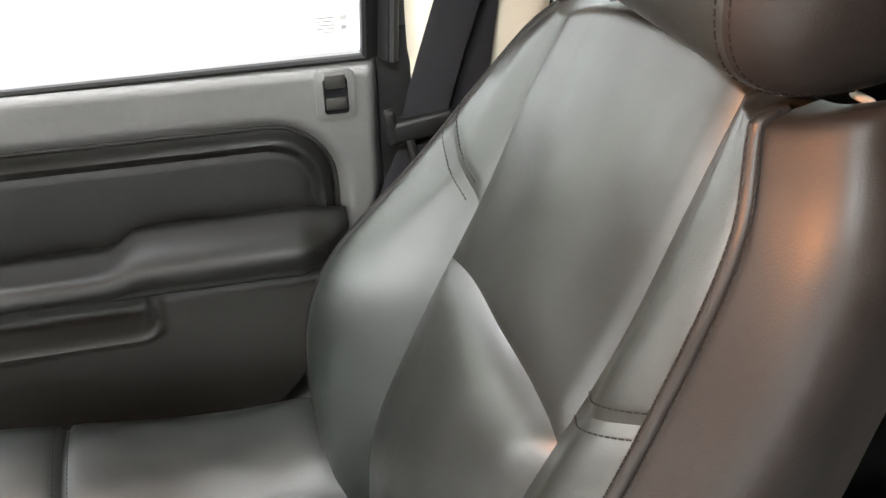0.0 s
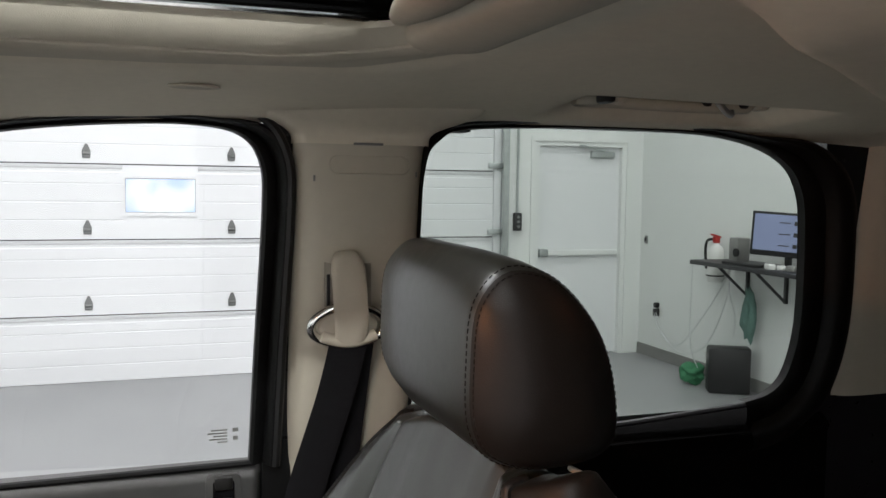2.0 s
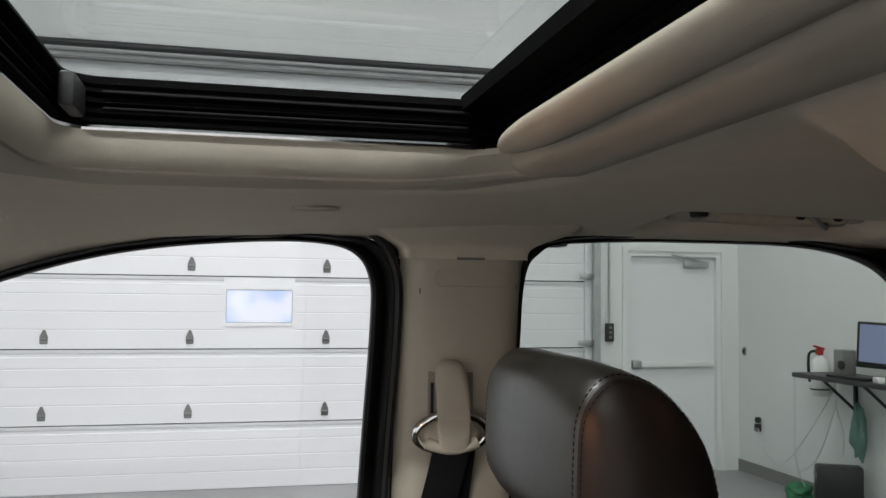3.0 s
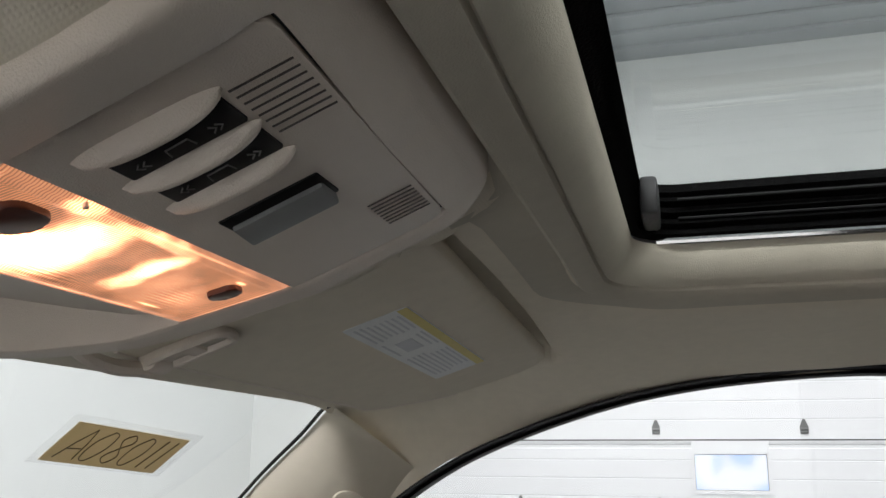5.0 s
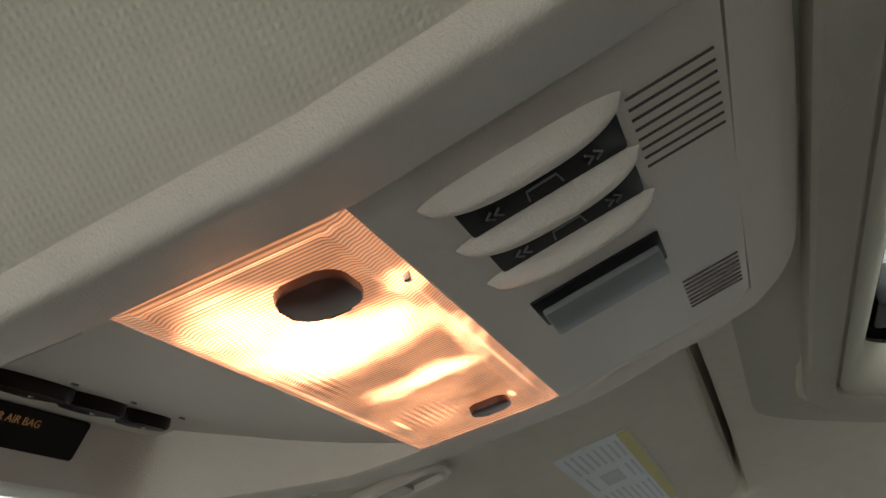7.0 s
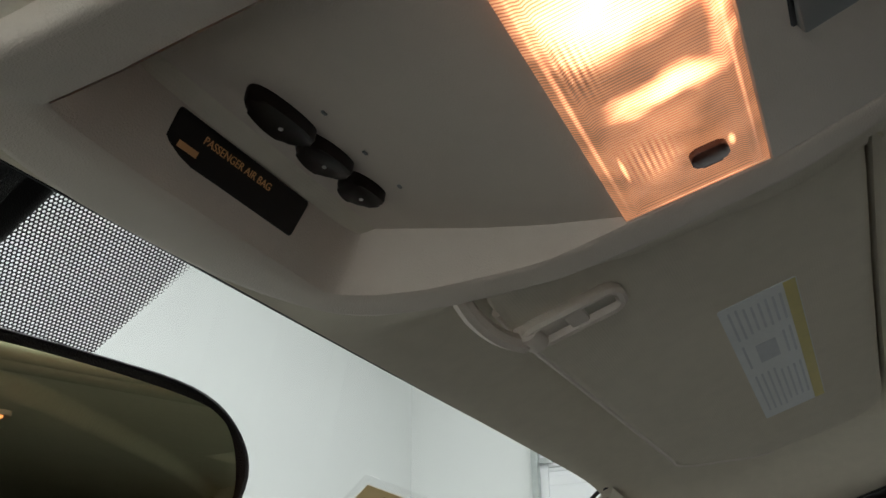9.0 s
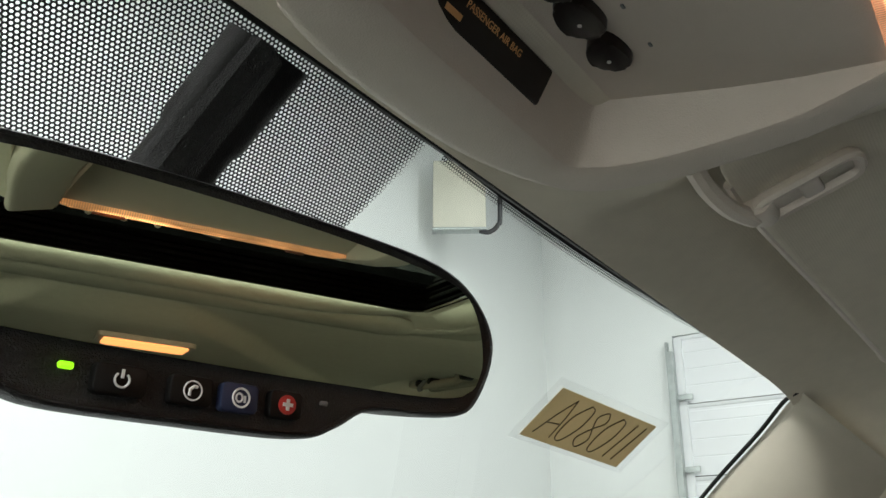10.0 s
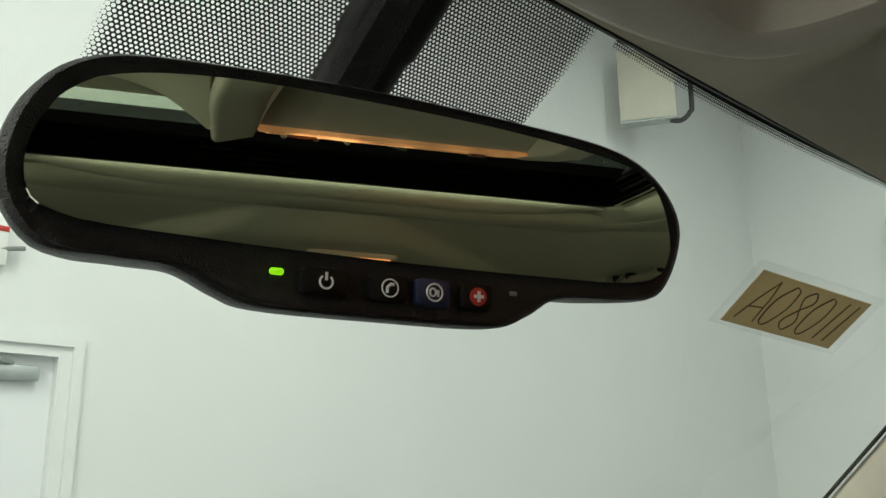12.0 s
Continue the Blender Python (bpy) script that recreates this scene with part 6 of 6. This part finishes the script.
part("bezel", prism(rrect(0.142, 0.085, 0.012), 0.010, frame_at(V(0.066, -0.655, zz - 0.006), V(1, 0, 0), V(0, -1, 0)), 0.002), M_CONS, dome)
part("diffuser", prism(rrect(0.122, 0.070, 0.008), 0.010, frame_at(V(0.066, -0.655, zz - 0.009), V(1, 0, 0), V(0, -1, 0)), 0.002), glow("amber_dome_glow", (1.0, 0.36, 0.14), 1.9), dome, "glowing amber diffuser")

# ---------------------------------------------------------------- overhead garage door
gdoor = thing("garage_door", (GX + 0.05, -0.3, 0), "white sectional overhead garage door, closed", "garage door")
SEAMS = [0.0, 0.556, 1.180, 1.800, 2.42, 3.04, 3.66]


def section(z0, z1, gap=None):
    """One door section: flat faces with pressed lines and an overlapping ledge along its top."""
    prof = []
    h = z1 - z0
    prof += [(0.000, z0 + 0.004)]
    for k in (0.26, 0.50, 0.74):
        zc = z0 + h * k
        prof += [(0.0, zc - 0.006), (0.0035, zc - 0.002), (0.0035, zc + 0.002), (0.0, zc + 0.006)]
    prof += [(0.0, z1 - 0.070), (0.006, z1 - 0.064), (0.006, z1 - 0.040), (-0.004, z1 - 0.034), (-0.016, z1 - 0.012), (-0.016, z1 - 0.007), (0.01, z1 - 0.007)]
    ys = [DY0 + 0.03, DY1 - 0.03]
    if gap is None:
        rings = [[V(GX + 0.03 + d, y, z) for d, z in prof] + [V(GX + 0.08, y, z1 - 0.007), V(GX + 0.08, y, z0 + 0.004)] for y in ys]
        return loft(rings)
    bm = bmesh.new()
    y0, y1, za, zb = gap
    for ya, yb in ((ys[0], y0), (y1, ys[1])):
        loft([[V(GX + 0.03 + d, y, z) for d, z in prof] + [V(GX + 0.08, y, z1 - 0.007), V(GX + 0.08, y, z0 + 0.004)] for y in (ya, yb)], bm=bm)
    slab(GX + 0.03, GX + 0.08, y0, y1, z0 + 0.004, za, bm)
    slab(GX + 0.03, GX + 0.08, y0, y1, zb, z1 - 0.007, bm)
    return bm


WIN = (-0.565, 0.035, 1.385, 1.705)
for z0, z1 in zip(SEAMS, SEAMS[1:]):
    part("section", section(z0, z1, WIN if z0 == 1.180 else None), M_GDOOR, gdoor, "", 30)
win = part("window_frame", bmesh.new(), M_GDOOR, gdoor, "white window surround", 30)
bm = bmesh.new()
y0, y1, za, zb = WIN
slab(GX + 0.018, GX + 0.045, y0 - 0.01, y1 + 0.01, za - 0.012, za + 0.018, bm)
slab(GX + 0.018, GX + 0.045, y0 - 0.01, y1 + 0.01, zb - 0.018, zb + 0.012, bm)
slab(GX + 0.018, GX + 0.045, y0 - 0.01, y0 + 0.02, za + 0.018, zb - 0.018, bm)
slab(GX + 0.018, GX + 0.045, y1 - 0.02, y1 + 0.01, za + 0.018, zb - 0.018, bm)
bm.to_mesh(win.data)
bm.free()
part("pane", slab(GX + 0.05, GX + 0.056, WIN[0], WIN[1], WIN[2], WIN[3]), M_GLASS, win, "", 0).visible_shadow = False
for z in SEAMS[1:-1]:
    part("seam_seal", slab(GX + 0.050, GX + 0.058, DY0 + 0.02, DY1 - 0.02, z - 0.012, z + 0.012), M_RUBBER, gdoor, "", 0)
bm = bmesh.new()
for y0, y1, za, zb in ((WIN[0] + 0.018, WIN[1] - 0.018, WIN[3] - 0.024, WIN[3] - 0.017), (WIN[0] + 0.018, WIN[1] - 0.018, WIN[2] + 0.017, WIN[2] + 0.022), (WIN[0] + 0.018, WIN[0] + 0.024, WIN[2] + 0.022, WIN[3] - 0.024), (WIN[1] - 0.024, WIN[1] - 0.018, WIN[2] + 0.022, WIN[3] - 0.024)):
    slab(GX + 0.030, GX + 0.049, y0, y1, za, zb, bm)
part("gasket", bm, M_GREY, win, "grey gasket round the pane", 0)
hinge_mesh = None
for zi, z in enumerate(SEAMS[1:-1]):
    for k in range(-2, 4):
        y = 0.307 + 1.147 * k
        if not DY0 + 0.1 < y < DY1 - 0.2:
            continue
        if hinge_mesh is None:
            bm = prism([(-0.030, -0.055), (0.030, -0.055), (0.034, 0.005), (0.020, 0.030), (0.010, 0.062), (-0.010, 0.062), (-0.020, 0.030), (-0.034, 0.005)], 0.006, Matrix.Identity(4), 0.002, 1)
            cyl(0.012, 0.055, Matrix.Translation((0, -0.016, 0.006)) @ Matrix.Rotation(math.pi / 2, 4, "Y"), 12, bm=bm)
            box((0.046, 0.012, 0.014), Matrix.Translation((0, -0.040, 0.005)), 0.002, bm=bm)
            h = part("hinge", bm, mat("zinc_hinge", (0.16, 0.165, 0.16), 0.5, metal=0.5, var=0.2), gdoor, "grey steel hinge", 30)
            hinge_mesh = h.data
        else:
            h = new("hinge", hinge_mesh)
            h.parent, h.matrix_parent_inverse = gdoor, world_of(gdoor).inverted()
        h.matrix_basis = frame_at(V(GX + 0.022, y, z + 0.098), V(0, -1, 0), V(0, 0, 1))
shaft = thing("torsion_shaft", (GX - 0.1, -0.3, 3.72), "dark steel torsion shaft above the garage door", "garage door shaft")
part("shaft", tube([(GX - 0.10, DY0 - 0.2, 3.700), (GX - 0.10, DY1 - 0.6, 3.700)], 0.032, 12), M_DARKM, shaft)
part("header_rail", slab(GX - 0.06, GX - 0.004, DY0 - 0.1, DY1 - 0.5, 3.585, 3.605), M_GREY, shaft, "", 0)
for s, yy in ((-1, DY0 - 0.005), (1, DY1 + 0.005)):
    tr = thing("door_track", (GX - 0.05, yy, 0), "galvanised vertical garage door track", "door track", "garage door tracks")
    part("rail", slab(GX - 0.095, GX - 0.02, yy - 0.022, yy - 0.016, 0.02, 3.5), M_STEEL, tr, "", 0)
    part("rail", slab(GX - 0.095, GX - 0.088, yy - 0.016, yy + 0.03, 0.02, 3.5), M_STEEL, tr, "", 0)
    part("angle", slab(GX - 0.055, GX - 0.004, yy + s * 0.04 - 0.01, yy + s * 0.04 + 0.01, 0.02, 3.6), M_STEEL, tr, "", 0)
    part("stop_trim", slab(GX - 0.002, GX + 0.028, yy - s * 0.05 - 0.035, yy - s * 0.05 + 0.035, 0.0, 3.64), M_GDOOR, tr, "", 0)
    for z in SEAMS[1:-1]:
        part("roller_bracket", box((0.03, 0.17, 0.05), Matrix.Translation((GX - 0.035, yy - s * 0.07, z + 0.05)), 0.004), M_STEEL, tr)


# ---------------------------------------------------------------- person doors
def person_door(name, o, u, label, hinge_left):
    """A white steel door in a wide frame. o: lower left corner of the leaf seen from the room, u: to its right."""
    u = Vector(u).normalized()
    n = V(0, 0, 1).cross(u) * -1.0
    m = frame_at(Vector(o), u, V(0, 0, 1))
    d = thing(name, o, label, "door", kind="structure")
    w, h = 0.91, 2.06
    part("leaf", prism([(0, 0.01), (w, 0.01), (w, h), (0, h)], 0.045, m @ Matrix.Translation((0, 0, -0.05)), 0.002, 1), M_GDOOR, d, "white steel door leaf", 30)
    fr = bmesh.new()
    for x0, x1, z0, z1, zf in ((-0.085, -0.040, 0.0, h + 0.080, 0.020), (w + 0.040, w + 0.085, 0.0, h + 0.080, 0.020), (-0.040, w + 0.040, h + 0.038, h + 0.080, 0.020),
                               (-0.040, 0.006, 0.0, h + 0.038, 0.004), (w - 0.006, w + 0.040, 0.0, h + 0.038, 0.004), (0.006, w - 0.006, h - 0.006, h + 0.038, 0.004)):
        b = slab(x0, x1, z0, z1, -0.14, zf)
        bmesh.ops.transform(b, matrix=m, verts=b.verts)
        fr = join(fr, b)
    part("frame", fr, M_WALL, d, "white door frame", 30)
    pb = part("push_bar", box((w * 0.93, 0.055, 0.05), m @ Matrix.Translation((w * 0.5, 1.02, -0.02)), 0.01), M_WALL, d, "pale push bar")
    part("bar_end", box((0.09, 0.075, 0.06), m @ Matrix.Translation((0.07 if not hinge_left else w - 0.07, 1.02, -0.02)), 0.008), M_STEEL, pb)
    cx0 = 0.70 if not hinge_left else 0.20
    cl = part("door_closer", box((0.26, 0.065, 0.05), m @ Matrix.Translation((cx0, h - 0.08, -0.025)), 0.012), M_STEEL, d, "grey metal door closer")
    part("closer_arm", tube([m @ V(cx0 + 0.02, h - 0.045, -0.01), m @ V(cx0 - 0.12, h - 0.03, 0.05), m @ V(cx0 - 0.28, h + 0.01, 0.02)], 0.010, 6), M_STEEL, cl)
    return d


person_door("door_1", (GX, PY1 - 0.01, 0), (0, -1, 0), "white steel person door with push bar and closer", False)
person_door("door_2", (FX0 - 0.015, GN, 0), (1, 0, 0), "white steel person door with a closer", False)

# ---------------------------------------------------------------- wall fittings
box_ = thing("switch_box", (GX, -3.48, 1.33), "small dark door control box with conduit", "switch box")
part("cover", box((0.05, 0.075, 0.17), Matrix.Translation((GX - 0.025, -3.485, 1.325)), 0.006), M_DARKM, box_)
for dz in (-0.045, 0.0, 0.045):
    part("button", cyl(0.014, 0.012, Matrix.Translation((GX - 0.054, -3.485, 1.325 + dz)) @ Matrix.Rotation(math.pi / 2, 4, "Y"), 12), M_SILV, box_)
part("conduit", tube([(GX - 0.02, -3.485, 1.41), (GX - 0.02, -3.485, 4.2)], 0.012), M_STEEL, box_)
outlet = thing("power_outlet", (6.93, GS, 0.47), "wall outlet with black plugs", "outlet")
part("plate", box((0.075, 0.008, 0.12), Matrix.Translation((6.93, GS + 0.004, 0.47)), 0.002), M_WHITEINK, outlet)
part("plug", box((0.055, 0.05, 0.075), Matrix.Translation((6.93, GS + 0.035, 0.46)), 0.01), M_BLACK, outlet, "black power plug")
part("plug", box((0.05, 0.045, 0.05), Matrix.Translation((6.935, GS + 0.03, 0.53)), 0.01), M_BLACK, outlet, "black power plug")
sw = thing("light_switch", (7.19, GS, 1.15), "small dark wall switch", "switch")
part("plate", box((0.05, 0.010, 0.08), Matrix.Translation((7.19, GS + 0.005, 1.15)), 0.003), M_SILV, sw)
part("toggle", box((0.02, 0.02, 0.04), Matrix.Translation((7.19, GS + 0.016, 1.15)), 0.004), M_DARKM, sw)

# shelf desk and what stands on it
DX0, DX1, DYF, DTOP = 4.3, 5.80, GS + 0.46, 1.075
desk = thing("wall_desk", (5.4, GS, 1.05), "narrow dark wall shelf used as a desk on steel brackets", "desk")
part("top", box((DX1 - DX0, DYF - GS, 0.035), Matrix.Translation(((DX0 + DX1) / 2, (DYF + GS) / 2, DTOP - 0.0175)), 0.004), M_DARKM, desk, "dark grey shelf board")
for x in (5.62, 5.165, 4.6):
    br = part("bracket", slab(x - 0.012, x + 0.012, GS + 0.004, GS + 0.03, DTOP - 0.30, DTOP - 0.036), M_DARKM, desk, "", 0)
    part("strut", tube([(x, GS + 0.02, DTOP - 0.29), (x, GS + 0.31, DTOP - 0.045)], 0.012, 6), M_DARKM, br)
mon = thing("monitor", (4.94, GS + 0.22, DTOP), "dark computer monitor with a lit blue screen", "monitor")
mm_ = frame_at(V(4.94, GS + 0.24, DTOP + 0.25), V(-0.80, -0.60, -0.05), V(-0.08, -0.06, 1))
part("case", box((0.48, 0.33, 0.04), mm_, 0.008), M_BLACK, mon)
scr = part("screen", box((0.44, 0.27, 0.004), mm_ @ Matrix.Translation((0, 0.012, 0.021))), M_SCREEN, mon, "lit bluish screen", 0)
for i in range(3):
    part("screen_icon", box((0.03, 0.03, 0.002), mm_ @ Matrix.Translation((0.08, 0.09 - i * 0.085, 0.0235))), M_DARKM, scr, "", 0)
    part("screen_icon", box((0.08, 0.008, 0.002), mm_ @ Matrix.Translation((0.00, 0.09 - i * 0.085, 0.0235))), M_DARKM, scr, "", 0)
part("foot", box((0.22, 0.18, 0.015), Matrix.Translation((4.94, GS + 0.22, DTOP + 0.008)), 0.004), M_BLACK, mon)
part("neck", box((0.05, 0.03, 0.12), Matrix.Translation((4.94, GS + 0.20, DTOP + 0.07)), 0.004), M_BLACK, mon)
spk = thing("loudspeaker", (5.505, GS + 0.2, DTOP), "small grey desktop loudspeaker", "loudspeaker")
part("case", box((0.11, 0.12, 0.19), Matrix.Translation((5.505, GS + 0.2, DTOP + 0.100)), 0.008), M_GREY, spk)
part("driver", cyl(0.035, 0.012, Matrix.Translation((5.465, GS + 0.262, DTOP + 0.08)) @ Matrix.Rotation(math.pi / 2, 4, "X"), 20), M_BLACK, spk)
kb = thing("keyboard", (5.22, GS + 0.36, DTOP), "flat black keyboard on the desk edge", "keyboard")
part("case", box((0.40, 0.14, 0.02), Matrix.Translation((5.22, GS + 0.36, DTOP + 0.011)), 0.004), M_BLACK, kb)
rnd = random.Random(9)
for i in range(9):
    it = thing("desk_item", (0, 0, 0), "small pale object lying on the desk", "clutter", "clutter on the desk")
    x, y, s = 4.52 + 0.05 * i + rnd.uniform(-0.02, 0.02), GS + rnd.uniform(0.30, 0.42), rnd.uniform(0.02, 0.045)
    it.location = (x, y, DTOP)
    part("body", box((s * 2, s * 1.4, s), Matrix.Translation((x, y, DTOP + s / 2)) @ Matrix.Rotation(rnd.uniform(0, 3), 4, "Z"), s * 0.25), rnd.choice((M_WHITEINK, M_WHITEINK, M_GREY, M_BLACK)), it)
ext = thing("fire_extinguisher", (5.955, GS + 0.1, 1.0), "white fire extinguisher with red valve on the wall", "fire extinguisher")
part("cylinder", loft([[V(5.955 + r * math.cos(a), GS + 0.09 + r * math.sin(a), z) for a in np.linspace(0, 2 * math.pi, 25)[:-1]] for z, r in ((0.86, 0.02), (0.865, 0.06), (0.88, 0.068), (1.12, 0.068), (1.16, 0.055), (1.185, 0.025), (1.20, 0.022))]), M_WHITEINK, ext, "white cylinder")
part("valve", box((0.05, 0.05, 0.06), Matrix.Translation((5.955, GS + 0.09, 1.225)), 0.01), M_RED, ext, "red valve head")
part("lever", box((0.03, 0.10, 0.015), Matrix.Translation((5.935, GS + 0.11, 1.262)) @ Matrix.Rotation(radians(15), 4, "X"), 0.004), M_RED, ext)
part("hose", tube(spline([V(5.985, GS + 0.10, 1.23), V(6.055, GS + 0.11, 1.21), V(6.075, GS + 0.11, 1.12), V(6.055, GS + 0.11, 0.97)], 8), 0.012), M_BLACK, ext)
part("strap", tube([V(5.955 + 0.072 * math.cos(a), GS + 0.09 + 0.072 * math.sin(a), 0.92) for a in np.linspace(0, 2 * math.pi, 21)[:-1]], 0.006, 6, True), M_BLACK, ext)
pc = thing("computer_tower", (5.56, GS + 0.2, 0), "black computer tower standing on the floor", "computer")
mpc = Matrix.Translation((5.56, GS + 0.22, 0.190)) @ Matrix.Rotation(radians(-28), 4, "Z")
part("case", box((0.165, 0.32, 0.37), mpc, 0.008), M_BLACK, pc)
part("front", box((0.155, 0.015, 0.35), mpc @ Matrix.Translation((0, 0.162, 0)), 0.006), M_BLACK, pc)
part("drive_bay", box((0.15, 0.006, 0.04), mpc @ Matrix.Translation((0, 0.172, 0.11)), 0.003), M_GREY, pc)


def cloth(name, base, sx, sy, sz, material, label, seed, parent_name):
    """A crumpled heap or hank of cloth."""
    t = thing(name, base, label, "cloth")
    b = bmesh.new()
    bmesh.ops.create_icosphere(b, subdivisions=4, radius=1.0)
    for v in b.verts:
        p = v.co.copy()
        k = 0.75 + 0.35 * noise.noise(p * 1.7 + V(seed, 0, 0)) + 0.22 * abs(noise.noise(p * 4.1 + V(0, seed, 0)))
        v.co = V(p.x * sx * k, p.y * sy * k, p.z * sz * k)
    low = min(v.co.z for v in b.verts)
    for v in b.verts:
        v.co += Vector(base) - V(0, 0, low)
    part(parent_name, b, material, t, "", 60)


cloth("rag", (5.90, GS + 0.33, 0.0), 0.15, 0.12, 0.10, M_GREEN, "crumpled green cloth on the floor", 3.1, "fold")
cloth("hanging_rag", (5.49, GS + 0.10, 0.40), 0.085, 0.06, 0.25, M_TEAL, "teal green cloth hanging below the desk", 8.7, "fold")
for k, pts in enumerate((((6.93, GS + 0.06, 0.46), (6.80, GS + 0.07, 0.30), (6.45, GS + 0.08, 0.16), (6.05, GS + 0.09, 0.30), (5.75, GS + 0.12, 0.75), (5.70, GS + 0.14, 1.04)),
                         ((6.93, GS + 0.05, 0.50), (6.75, GS + 0.06, 0.26), (6.50, GS + 0.06, 0.22), (6.15, GS + 0.07, 0.52), (5.80, GS + 0.10, 0.90), (5.72, GS + 0.14, 1.04)),
                         ((5.79, GS + 0.44, 1.05), (5.79, GS + 0.44, 0.80), (5.82, GS + 0.42, 0.45), (5.85, GS + 0.36, 0.25), (5.85, GS + 0.25, 0.05)),
                         ((5.72, GS + 0.12, 1.04), (5.74, GS + 0.10, 0.80), (5.66, GS + 0.10, 0.60), (5.62, GS + 0.14, 0.44)))):
    cb = thing("power_cable", pts[0], "thin grey cable between outlet, desk and computer", "cable", "cables below the desk")
    part("cord", tube(spline([Vector(q) for q in pts], 8), 0.0042, 6), M_INK, cb)

# heater on the north wall
unit = thing("wall_heater", (5.3, GN, 4.2), "cream box heater hung askew high on the wall with a pipe", "heater")
mh = Matrix.Translation((5.252, 3.692, 4.21)) @ Matrix.Rotation(radians(-57.5), 4, "Z")
part("case", box((0.43, 0.10, 0.60), mh @ Matrix.Translation((0, 0, 0.315)), 0.012), mat("cream_enamel", (0.62, 0.60, 0.50), 0.5, var=0.05), unit)
part("edge", box((0.44, 0.11, 0.018), mh @ Matrix.Translation((0, 0, 0.006)), 0.004), M_STEEL, unit)
part("pipe", tube(spline([mh @ V(0.16, 0.0, 0.0), mh @ V(0.24, 0.0, -0.01), mh @ V(0.31, 0.0, 0.05), mh @ V(0.33, 0.0, 0.16), mh @ V(0.33, 0.0, 0.85)], 6), 0.020), M_DARKM, unit)
for hz in (0.12, 0.52):
    part("bracket", tube([mh @ V(0.0, 0.03, hz), V(5.45, GN, 4.21 + hz)], 0.014), M_STEEL, unit)
alarm = thing("alarm_box", (0.80, GN, 2.48), "white wall alarm box with a red mark and a grey lever", "alarm")
part("case", box((0.17, 0.05, 0.17), Matrix.Translation((0.745, GN - 0.025, 2.485)), 0.01), M_WHITEINK, alarm)
part("red_mark", box((0.06, 0.006, 0.022), Matrix.Translation((0.795, GN - 0.052, 2.555)), 0.002), M_RED, alarm)
part("lever", tube([V(0.80, GN - 0.04, 2.47), V(0.895, GN - 0.05, 2.485)], 0.010), M_GREY, alarm)
